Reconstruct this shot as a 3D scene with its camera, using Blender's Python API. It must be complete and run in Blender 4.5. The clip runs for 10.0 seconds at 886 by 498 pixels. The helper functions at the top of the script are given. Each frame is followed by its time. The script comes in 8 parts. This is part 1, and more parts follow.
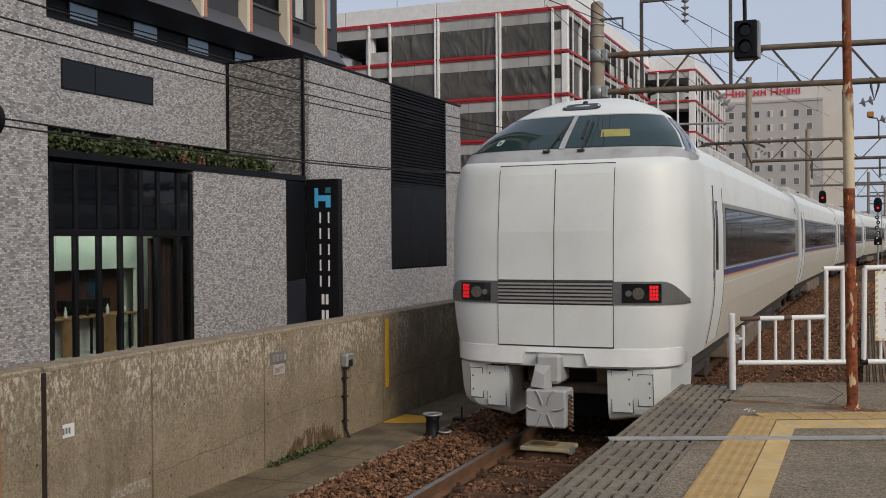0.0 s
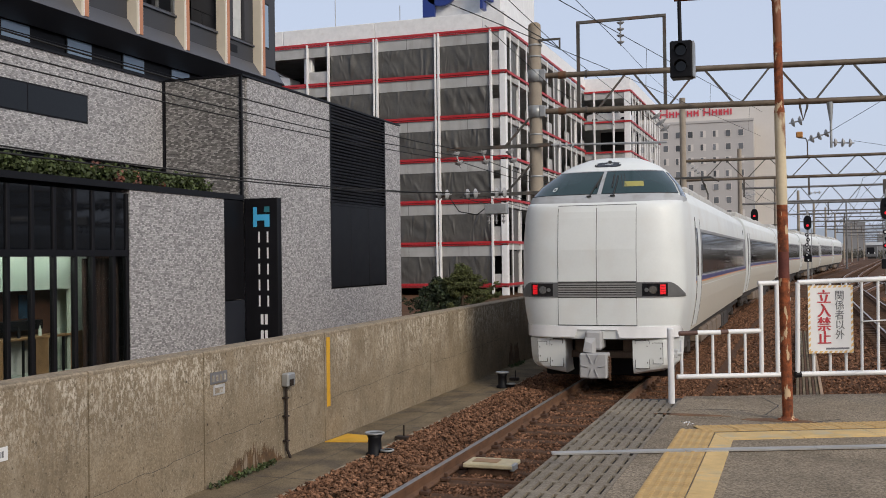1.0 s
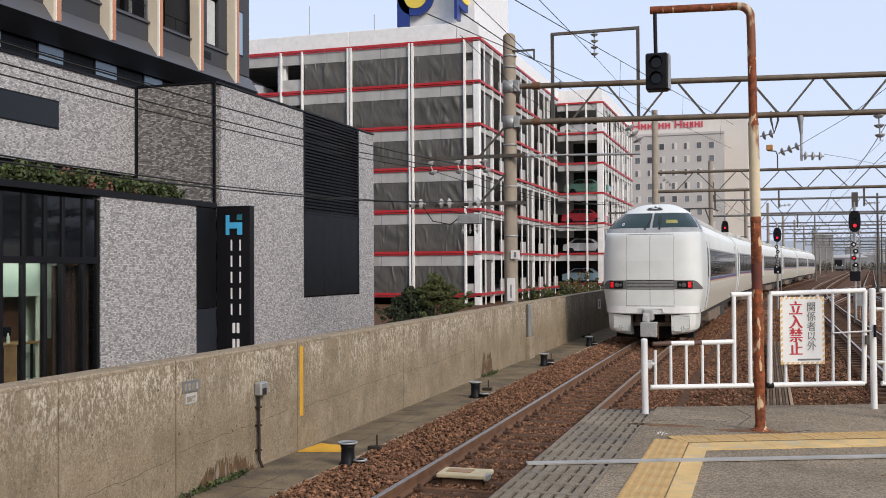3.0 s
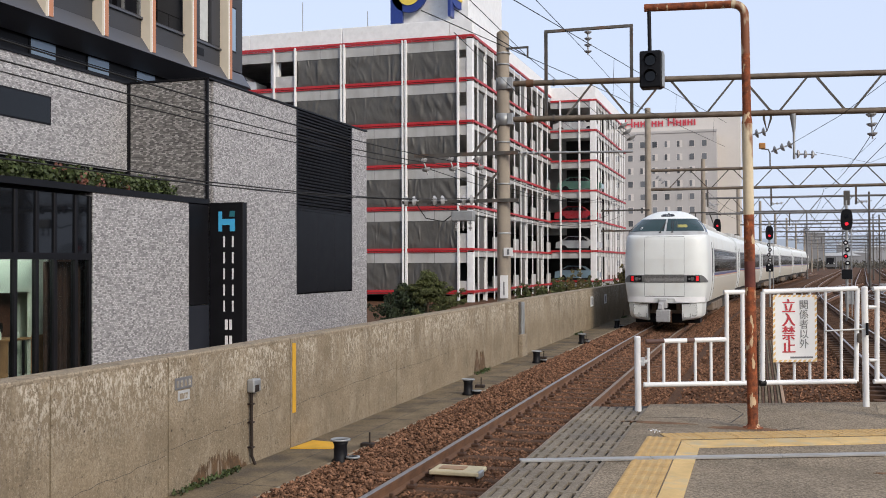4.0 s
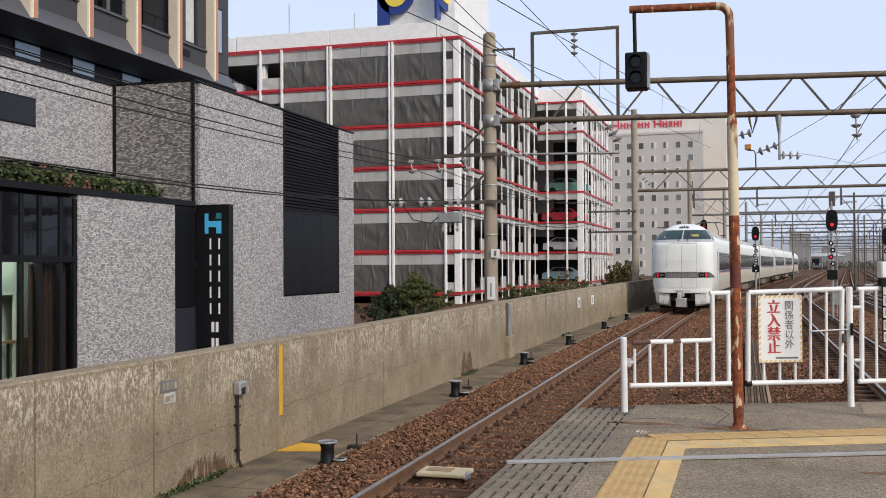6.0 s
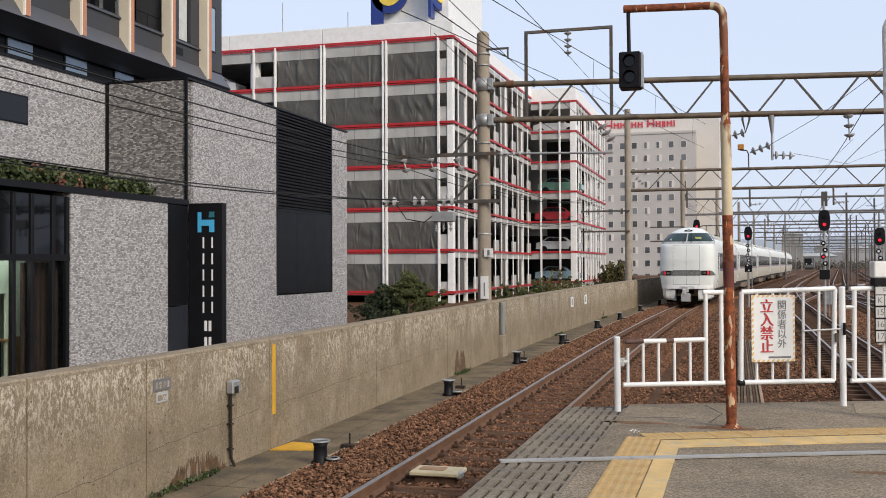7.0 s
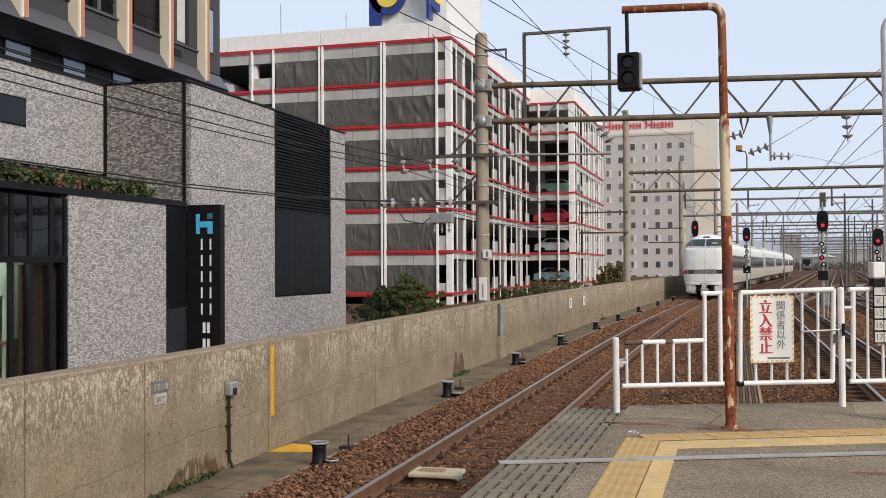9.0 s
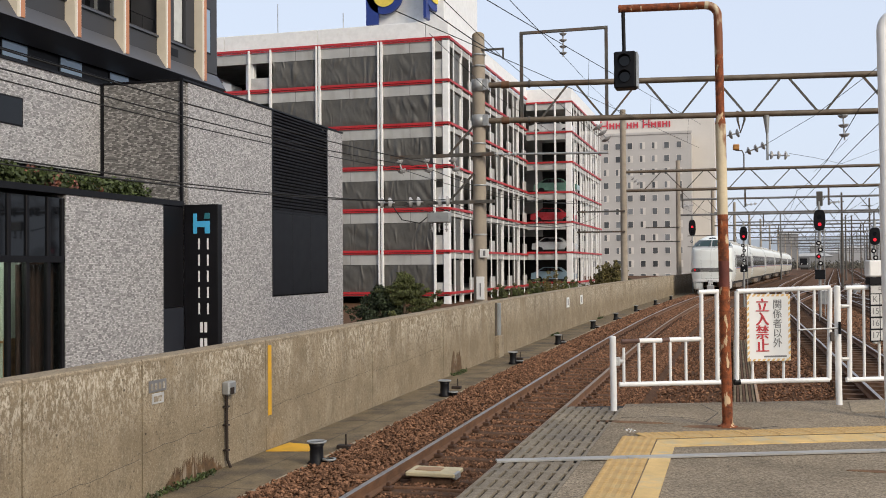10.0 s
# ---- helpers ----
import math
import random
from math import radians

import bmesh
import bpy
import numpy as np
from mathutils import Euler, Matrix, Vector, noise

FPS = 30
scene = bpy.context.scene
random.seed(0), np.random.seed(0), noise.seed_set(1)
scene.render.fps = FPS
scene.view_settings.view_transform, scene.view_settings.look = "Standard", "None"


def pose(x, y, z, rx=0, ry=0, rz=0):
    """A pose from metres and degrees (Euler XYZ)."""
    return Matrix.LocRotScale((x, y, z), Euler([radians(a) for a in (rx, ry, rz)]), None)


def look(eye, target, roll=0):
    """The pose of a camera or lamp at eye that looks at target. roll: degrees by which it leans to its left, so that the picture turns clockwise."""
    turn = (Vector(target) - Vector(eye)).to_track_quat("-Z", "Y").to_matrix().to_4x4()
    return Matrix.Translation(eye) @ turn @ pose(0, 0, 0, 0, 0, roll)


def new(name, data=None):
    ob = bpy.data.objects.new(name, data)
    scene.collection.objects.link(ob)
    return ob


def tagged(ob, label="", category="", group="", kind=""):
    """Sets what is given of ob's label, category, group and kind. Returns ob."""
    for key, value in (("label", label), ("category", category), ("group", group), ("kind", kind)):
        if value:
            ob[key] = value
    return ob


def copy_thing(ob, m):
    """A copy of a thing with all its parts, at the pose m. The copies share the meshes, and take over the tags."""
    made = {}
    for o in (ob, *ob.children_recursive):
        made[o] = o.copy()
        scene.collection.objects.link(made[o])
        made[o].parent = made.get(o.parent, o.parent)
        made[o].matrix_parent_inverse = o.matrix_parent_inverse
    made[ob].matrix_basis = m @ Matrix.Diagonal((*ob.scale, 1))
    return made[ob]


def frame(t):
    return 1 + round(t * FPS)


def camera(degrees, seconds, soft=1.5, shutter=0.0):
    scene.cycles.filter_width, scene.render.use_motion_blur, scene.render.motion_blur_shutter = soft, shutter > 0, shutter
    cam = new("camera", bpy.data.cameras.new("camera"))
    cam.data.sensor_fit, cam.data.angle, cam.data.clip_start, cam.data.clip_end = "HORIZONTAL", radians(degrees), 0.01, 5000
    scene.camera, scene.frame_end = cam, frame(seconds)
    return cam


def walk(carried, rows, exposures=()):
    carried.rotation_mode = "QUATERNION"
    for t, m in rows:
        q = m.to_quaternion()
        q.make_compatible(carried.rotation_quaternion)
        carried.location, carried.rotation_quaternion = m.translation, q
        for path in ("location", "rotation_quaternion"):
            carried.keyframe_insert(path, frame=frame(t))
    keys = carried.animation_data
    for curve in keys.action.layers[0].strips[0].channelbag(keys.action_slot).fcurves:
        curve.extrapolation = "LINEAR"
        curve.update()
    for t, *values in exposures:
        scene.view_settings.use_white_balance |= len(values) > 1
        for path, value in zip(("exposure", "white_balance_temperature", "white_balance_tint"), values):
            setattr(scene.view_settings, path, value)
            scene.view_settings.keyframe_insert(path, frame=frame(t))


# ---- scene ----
cam = camera(47.07, 10.0, soft=0.95)
EYE_ROWS = [
    (0.0, pose(0.055, 0.011, 2.323, 89.468, 0.432, 22.627)),
    (0.5, pose(0.065, -0.024, 2.298, 90.070, 1.228, 20.686)),
    (1.0, pose(0.035, -0.013, 2.303, 90.529, 0.741, 19.200)),
    (1.5, pose(0.022, -0.017, 2.305, 90.909, 0.480, 18.457)),
    (2.0, pose(0.015, -0.013, 2.308, 91.123, 0.578, 18.070)),
    (2.5, pose(0.010, -0.016, 2.302, 91.114, 0.496, 17.853)),
    (4.0, pose(-0.005, -0.011, 2.301, 90.890, 0.214, 17.225)),
    (4.5, pose(-0.004, 0.003, 2.308, 90.833, 0.209, 17.066)),
    (5.0, pose(0.003, -0.000, 2.300, 90.889, 0.188, 16.839)),
    (5.5, pose(0.005, -0.004, 2.302, 90.972, 0.317, 16.701)),
    (7.0, pose(-0.002, 0.001, 2.299, 90.933, 0.272, 16.134)),
    (7.5, pose(-0.002, 0.000, 2.299, 90.982, 0.273, 16.085)),
    (8.0, pose(-0.002, 0.000, 2.299, 90.982, 0.273, 16.085)),
    (8.5, pose(-0.006, 0.012, 2.297, 90.984, 0.313, 16.094)),
    (9.0, pose(-0.006, 0.011, 2.297, 91.013, 0.350, 16.048)),
    (9.5, pose(0.001, 0.003, 2.298, 91.002, 0.351, 15.927)),
    (10.0, pose(0.000, 0.003, 2.291, 90.987, 0.428, 15.907)),
]
walk(cam, EYE_ROWS, exposures=[(0.0, 0.0, 6980, 9), (0.5, 0.02, 6900, 9), (1.0, 0.25, 6850, 10), (1.5, 0.46, 6800, 10), (2.0, 0.56, 6800, 10), (5.0, 0.56, 6700, 10), (7.0, 0.56, 6930, 9), (10.0, 0.56, 7130, 8)])

# ---- world, sun ----
world = bpy.data.worlds.new("sky")
scene.world = world
world.use_nodes = True
wn, wl = world.node_tree.nodes, world.node_tree.links
wn.clear()
sky = wn.new("ShaderNodeTexSky")
sky.sky_type = 'NISHITA'
sky.sun_disc = False
SUN_EL, SUN_AZ = 31.0, 125.0
sky.sun_elevation, sky.sun_rotation = radians(SUN_EL), radians(SUN_AZ)
sky.air_density, sky.dust_density, sky.ozone_density = 1.0, 3.0, 1.0
pale = wn.new("ShaderNodeMix")
pale.data_type = 'RGBA'
pale.inputs[0].default_value = 0.72
pale.inputs[7].default_value = (6.8, 7.9, 10.4, 1)
bgd = wn.new("ShaderNodeBackground")
bgd.inputs[1].default_value = 0.082
wout = wn.new("ShaderNodeOutputWorld")
wl.new(sky.outputs[0], pale.inputs[6])
wl.new(pale.outputs[2], bgd.inputs[0])
wl.new(bgd.outputs[0], wout.inputs[0])
sun = new("sun", bpy.data.lights.new("sun", 'SUN'))
sun.data.energy, sun.data.angle, sun.data.color = 1.7, radians(20), (1.0, 0.93, 0.84)
sun.matrix_world = look((0, 0, 60), (60 * math.sin(radians(SUN_AZ + 180)), 60 * math.cos(radians(SUN_AZ + 180)), 60 - 60 * math.tan(radians(SUN_EL))))


# ---- building helpers ----
class Build:
    """Collects boxes, tubes and sheets into one mesh."""

    def __init__(self):
        self.v, self.f, self.s = [], [], []

    def add(self, vs, fs, smooth=False):
        n = len(self.v)
        self.v += [tuple(v) for v in vs]
        self.f += [tuple(i + n for i in f) for f in fs]
        self.s += [smooth] * len(fs)
        return self

    def box(self, x0, x1, y0, y1, z0, z1):
        vs = [(x, y, z) for x in (x0, x1) for y in (y0, y1) for z in (z0, z1)]
        return self.add(vs, [(0, 1, 3, 2), (4, 6, 7, 5), (0, 4, 5, 1), (2, 3, 7, 6), (0, 2, 6, 4), (1, 5, 7, 3)])

    def bev(self, x0, x1, y0, y1, z0, z1, b=0.02):
        """A box with chamfered edges."""
        vs, fs, idx = [], [], {}
        c = ((x0 + x1) / 2, (y0 + y1) / 2, (z0 + z1) / 2)
        h = ((x1 - x0) / 2, (y1 - y0) / 2, (z1 - z0) / 2)
        b = min(b, *(0.45 * k for k in h))
        for s in [(i, j, k) for i in (-1, 1) for j in (-1, 1) for k in (-1, 1)]:
            for a in range(3):
                idx[(s, a)] = len(vs)
                vs.append(tuple(c[q] + s[q] * (h[q] - (0 if q == a else b)) for q in range(3)))
        def ring(pts):
            p = [Vector(vs[i]) for i in pts]
            n = (p[1] - p[0]).cross(p[2] - p[0])
            m = sum(p, Vector()) / len(p) - Vector(c)
            return tuple(pts) if n.dot(m) > 0 else tuple(reversed(pts))
        for a in range(3):
            o = [q for q in range(3) if q != a]
            for sg in (-1, 1):
                q4 = []
                for u, w in ((-1, -1), (1, -1), (1, 1), (-1, 1)):
                    s = [0, 0, 0]
                    s[a], s[o[0]], s[o[1]] = sg, u, w
                    q4.append(idx[(tuple(s), a)])
                fs.append(ring(q4))
            for u in (-1, 1):
                for w in (-1, 1):
                    e = []
                    for sg in (-1, 1):
                        s = [0, 0, 0]
                        s[a], s[o[0]], s[o[1]] = sg, u, w
                        e.append(tuple(s))
                    fs.append(ring([idx[(e[0], o[0])], idx[(e[1], o[0])], idx[(e[1], o[1])], idx[(e[0], o[1])]]))
        for s in [(i, j, k) for i in (-1, 1) for j in (-1, 1) for k in (-1, 1)]:
            fs.append(ring([idx[(s, 0)], idx[(s, 1)], idx[(s, 2)]]))
        return self.add(vs, fs)

    def tube(self, a, b, r, r2=None, n=10, caps=True):
        a, b = Vector(a), Vector(b)
        r2 = r if r2 is None else r2
        w = (b - a).normalized()
        u = w.orthogonal().normalized()
        k = w.cross(u)
        vs = []
        for p, q in ((a, r), (b, r2)):
            vs += [p + (u * math.cos(2 * math.pi * i / n) + k * math.sin(2 * math.pi * i / n)) * q for i in range(n)]
        self.add(vs, [(i, (i + 1) % n, n + (i + 1) % n, n + i) for i in range(n)], True)
        if caps:
            self.add(vs, [tuple(range(n))[::-1], tuple(range(n, 2 * n))])
        return self

    def line(self, pts, r, n=8):
        """A tube along points, with closed ends."""
        pts = [Vector(p) for p in pts]
        vs, fs = [], []
        u = None
        for i, p in enumerate(pts):
            w = (pts[min(i + 1, len(pts) - 1)] - pts[max(i - 1, 0)]).normalized()
            u = w.orthogonal().normalized() if u is None else (u - w * u.dot(w)).normalized()
            k = w.cross(u)
            vs += [p + (u * math.cos(2 * math.pi * j / n) + k * math.sin(2 * math.pi * j / n)) * r for j in range(n)]
        for i in range(len(pts) - 1):
            fs += [(i * n + j, i * n + (j + 1) % n, (i + 1) * n + (j + 1) % n, (i + 1) * n + j) for j in range(n)]
        self.add(vs, fs, True)
        m = len(pts) - 1
        return self.add(vs, [tuple(range(n))[::-1], tuple(m * n + j for j in range(n))])

    def bar(self, a, b, w, h, up=(0, 0, 1)):
        """A straight bar of section w by h."""
        a, b = Vector(a), Vector(b)
        d = (b - a).normalized()
        sd = d.cross(Vector(up))
        sd = sd.normalized() if sd.length > 1e-6 else Vector((1, 0, 0))
        t = sd.cross(d)
        vs = [p + sd * (i * w / 2) + t * (j * h / 2) for p in (a, b) for i, j in ((-1, -1), (1, -1), (1, 1), (-1, 1))]
        return self.add(vs, [(3, 2, 1, 0), (4, 5, 6, 7), (0, 1, 5, 4), (1, 2, 6, 5), (2, 3, 7, 6), (3, 0, 4, 7)])

    def sweep(self, sec, path, closed=True, smooth=False):
        """A section (list of u, v: sideways to the right and up) swept along points; capped."""
        path = [Vector(p) for p in path]
        vs, fs, n = [], [], len(sec)
        for i, p in enumerate(path):
            d = path[min(i + 1, len(path) - 1)] - path[max(i - 1, 0)]
            d.z = 0
            d.normalize()
            r = Vector((d.y, -d.x, 0))
            vs += [p + r * u + Vector((0, 0, v)) for u, v in sec]
        m = n if closed else n - 1
        for i in range(len(path) - 1):
            fs += [(i * n + j, (i + 1) * n + j, (i + 1) * n + (j + 1) % n, i * n + (j + 1) % n) for j in range(m)]
        self.add(vs, fs, smooth)
        if closed:
            q = len(path) - 1
            self.add(vs, [tuple(range(n)), tuple(q * n + j for j in range(n))[::-1]])
        return self

    def lathe(self, c, prof, n=16):
        """Profile of (radius, height) turned round the upright through c."""
        vs, fs = [], []
        for r, h in prof:
            vs += [(c[0] + r * math.cos(2 * math.pi * i / n), c[1] + r * math.sin(2 * math.pi * i / n), c[2] + h) for i in range(n)]
        for k in range(len(prof) - 1):
            fs += [(k * n + i, k * n + (i + 1) % n, (k + 1) * n + (i + 1) % n, (k + 1) * n + i) for i in range(n)]
        return self.add(vs, fs, True)

    def plate(self, pts, t, nrm):
        """A flat polygon with thickness t along nrm."""
        nrm = Vector(nrm) * t
        p = [Vector(q) for q in pts]
        n = len(p)
        vs = p + [q + nrm for q in p]
        a = sum(((p[i] - p[0]).cross(p[(i + 1) % n] - p[0]) for i in range(1, n - 1)), Vector())
        fs = [tuple(range(n)), tuple(range(n, 2 * n))[::-1]] + [((i + 1) % n, i, n + i, n + (i + 1) % n) for i in range(n)]
        if a.dot(nrm) > 0:
            fs = [f[::-1] for f in fs]
        return self.add(vs, fs)

    def mesh(self, name, mats):
        me = bpy.data.meshes.new(name)
        me.from_pydata(self.v, [], self.f)
        for m in (mats if isinstance(mats, (list, tuple)) else [mats]):
            me.materials.append(m)
        me.polygons.foreach_set("use_smooth", self.s)
        me.update()
        return me


def part(name, b, material, parent, label=""):
    ob = new(name, b.mesh(name, material) if isinstance(b, Build) else b)
    ob.parent = parent
    if label:
        ob["label"] = label
    return ob


def thing(name, label, category, at=None, group="", kind=""):
    ob = new(name)
    ob.empty_display_size = 0.2
    if at is not None:
        ob.matrix_world = at
    return tagged(ob, label, category, group, kind)


def solid(name, b, material, label, category, group="", kind=""):
    return tagged(new(name, b.mesh(name, material)), label, category, group, kind)


# ---- materials ----
def mat(name, base, rough=0.6, metal=0.0, vary=0.25, scale=6.0, fine=60.0, bump=0.15, stain=None, stain_scale=1.2, stain_cut=(0.5, 0.75), streak=False, spec=0.5, rnd=0.0, coat=0.0, object_space=True, emit=None, emit_strength=0.0, grit=0.0, grit_scale=110.0):
    m = bpy.data.materials.new(name)
    m.use_nodes = True
    nt = m.node_tree
    n, l = nt.nodes, nt.links
    p = n["Principled BSDF"]
    tc = n.new("ShaderNodeTexCoord")
    co = tc.outputs["Object"] if object_space else tc.outputs["Generated"]
    def noise_at(sc, detail=4, vec=co):
        t = n.new("ShaderNodeTexNoise")
        t.inputs["Scale"].default_value, t.inputs["Detail"].default_value = sc, detail
        l.new(vec, t.inputs["Vector"])
        return t.outputs["Fac"]
    def mix(fac, a, b, mode='MIX'):
        t = n.new("ShaderNodeMix")
        t.data_type, t.blend_type = 'RGBA', mode
        for s, k in ((fac, 0), (a, 6), (b, 7)):
            if isinstance(s, (int, float)):
                t.inputs[k].default_value = s
            elif isinstance(s, tuple):
                t.inputs[k].default_value = (*s, 1)
            else:
                l.new(s, t.inputs[k])
        return t.outputs[2]
    def ramp(fac, lo, hi):
        t = n.new("ShaderNodeMapRange")
        t.inputs[1].default_value, t.inputs[2].default_value = lo, hi
        l.new(fac, t.inputs[0])
        return t.outputs[0]
    dark = tuple(c * (1 - vary) for c in base)
    light = tuple(min(1, c * (1 + vary)) for c in base)
    big, small = noise_at(scale, 5), noise_at(fine, 3)
    col = mix(ramp(big, 0.3, 0.7), dark, light)
    col = mix(ramp(small, 0.25, 0.75), col, mix(1.0, col, (1 - vary * 0.7,) * 3, 'MULTIPLY'))
    if stain:
        vec = co
        if streak:
            mp = n.new("ShaderNodeMapping")
            mp.inputs["Scale"].default_value = (1, 1, 0.3)
            l.new(co, mp.inputs["Vector"])
            vec = mp.outputs[0]
        col = mix(ramp(noise_at(stain_scale, 6, vec), *stain_cut), col, stain)
    if grit:
        vo = n.new("ShaderNodeTexVoronoi")
        vo.inputs["Scale"].default_value = grit_scale
        l.new(co, vo.inputs["Vector"])
        sv = n.new("ShaderNodeSeparateColor")
        l.new(vo.outputs["Color"], sv.inputs[0])
        gr = n.new("ShaderNodeMapRange")
        gr.inputs[3].default_value, gr.inputs[4].default_value = 1 - grit, 1 + grit
        l.new(sv.outputs[0], gr.inputs[0])
        gh = n.new("ShaderNodeHueSaturation")
        l.new(gr.outputs[0], gh.inputs["Value"])
        l.new(col, gh.inputs["Color"])
        col = gh.outputs[0]
    if rnd:
        oi = n.new("ShaderNodeObjectInfo")
        geo = n.new("ShaderNodeNewGeometry")
        ad = n.new("ShaderNodeMath")
        ad.operation = 'ADD'
        l.new(oi.outputs["Random"], ad.inputs[0])
        l.new(geo.outputs["Random Per Island"], ad.inputs[1])
        fr = n.new("ShaderNodeMath")
        fr.operation = 'FRACT'
        l.new(ad.outputs[0], fr.inputs[0])
        t = n.new("ShaderNodeMapRange")
        t.inputs[3].default_value, t.inputs[4].default_value = 1 - rnd, 1 + rnd
        l.new(fr.outputs[0], t.inputs[0])
        hs = n.new("ShaderNodeHueSaturation")
        l.new(t.outputs[0], hs.inputs["Value"])
        l.new(col, hs.inputs["Color"])
        col = hs.outputs[0]
    l.new(col, p.inputs["Base Color"])
    t = n.new("ShaderNodeMapRange")
    t.inputs[3].default_value, t.inputs[4].default_value = max(0.02, rough - 0.1), min(1, rough + 0.1)
    l.new(big, t.inputs[0])
    l.new(t.outputs[0], p.inputs["Roughness"])
    p.inputs["Metallic"].default_value = metal
    p.inputs["Specular IOR Level"].default_value = spec
    p.inputs["Coat Weight"].default_value = coat
    if bump:
        bp = n.new("ShaderNodeBump")
        bp.inputs["Strength"].default_value, bp.inputs["Distance"].default_value = bump, 0.01
        l.new(small, bp.inputs["Height"])
        l.new(bp.outputs[0], p.inputs["Normal"])
    if emit:
        p.inputs["Emission Color"].default_value = (*emit, 1)
        p.inputs["Emission Strength"].default_value = emit_strength
    return m


def pane(name, tint, rough=0.02, see=0.0, spec=0.5):
    """Glass: dark and glossy, or see-through by the share see."""
    m = bpy.data.materials.new(name)
    m.use_nodes = True
    nt = m.node_tree
    n, l = nt.nodes, nt.links
    p = n["Principled BSDF"]
    p.inputs["Base Color"].default_value = (*tint, 1)
    p.inputs["Roughness"].default_value = rough
    p.inputs["Specular IOR Level"].default_value = spec
    if see:
        tr = n.new("ShaderNodeBsdfTransparent")
        tr.inputs[0].default_value = (0.9, 0.95, 0.94, 1)
        mx = n.new("ShaderNodeMixShader")
        mx.inputs[0].default_value = see
        l.new(p.outputs[0], mx.inputs[1])
        l.new(tr.outputs[0], mx.inputs[2])
        l.new(mx.outputs[0], n["Material Output"].inputs[0])
    return m


def mosaic_mat(name, tones, sx, sz, bump=0.5):
    """Small split-face stone tiles in mixed greys, laid along the wall."""
    m = bpy.data.materials.new(name)
    m.use_nodes = True
    nt = m.node_tree
    n, l = nt.nodes, nt.links
    p = n["Principled BSDF"]
    tc = n.new("ShaderNodeTexCoord")
    sp = n.new("ShaderNodeSeparateXYZ")
    l.new(tc.outputs["Object"], sp.inputs[0])
    ad = n.new("ShaderNodeMath")
    ad.operation = 'ADD'
    l.new(sp.outputs[0], ad.inputs[0])
    l.new(sp.outputs[1], ad.inputs[1])
    cb = n.new("ShaderNodeCombineXYZ")
    l.new(ad.outputs[0], cb.inputs[0])
    l.new(sp.outputs[2], cb.inputs[1])
    br = n.new("ShaderNodeTexBrick")
    br.inputs["Scale"].default_value = 1.0
    br.inputs["Brick Width"].default_value, br.inputs["Row Height"].default_value = sx, sz
    br.inputs["Mortar Size"].default_value = 0.006
    br.inputs["Mortar Smooth"].default_value = 0.4
    br.inputs["Color1"].default_value, br.inputs["Color2"].default_value = (0, 0, 0, 1), (1, 1, 1, 1)
    br.inputs["Mortar"].default_value = (0.25, 0.25, 0.25, 1)
    l.new(cb.outputs[0], br.inputs["Vector"])
    rp = n.new("ShaderNodeValToRGB")
    rp.color_ramp.elements[0].color, rp.color_ramp.elements[1].color = (*tones[0], 1), (*tones[2], 1)
    e = rp.color_ramp.elements.new(0.5)
    e.color = (*tones[1], 1)
    l.new(br.outputs["Color"], rp.inputs[0])
    no = n.new("ShaderNodeTexNoise")
    no.inputs["Scale"].default_value, no.inputs["Detail"].default_value = 9.0, 4
    l.new(tc.outputs["Object"], no.inputs["Vector"])
    mr = n.new("ShaderNodeMapRange")
    mr.inputs[3].default_value, mr.inputs[4].default_value = 0.8, 1.15
    l.new(no.outputs[0], mr.inputs[0])
    hs = n.new("ShaderNodeHueSaturation")
    l.new(rp.outputs[0], hs.inputs["Color"])
    l.new(mr.outputs[0], hs.inputs["Value"])
    l.new(hs.outputs[0], p.inputs["Base Color"])
    p.inputs["Roughness"].default_value = 0.8
    bp = n.new("ShaderNodeBump")
    bp.inputs["Strength"].default_value, bp.inputs["Distance"].default_value = bump, 0.03
    l.new(br.outputs["Color"], bp.inputs["Height"])
    l.new(bp.outputs[0], p.inputs["Normal"])
    return m


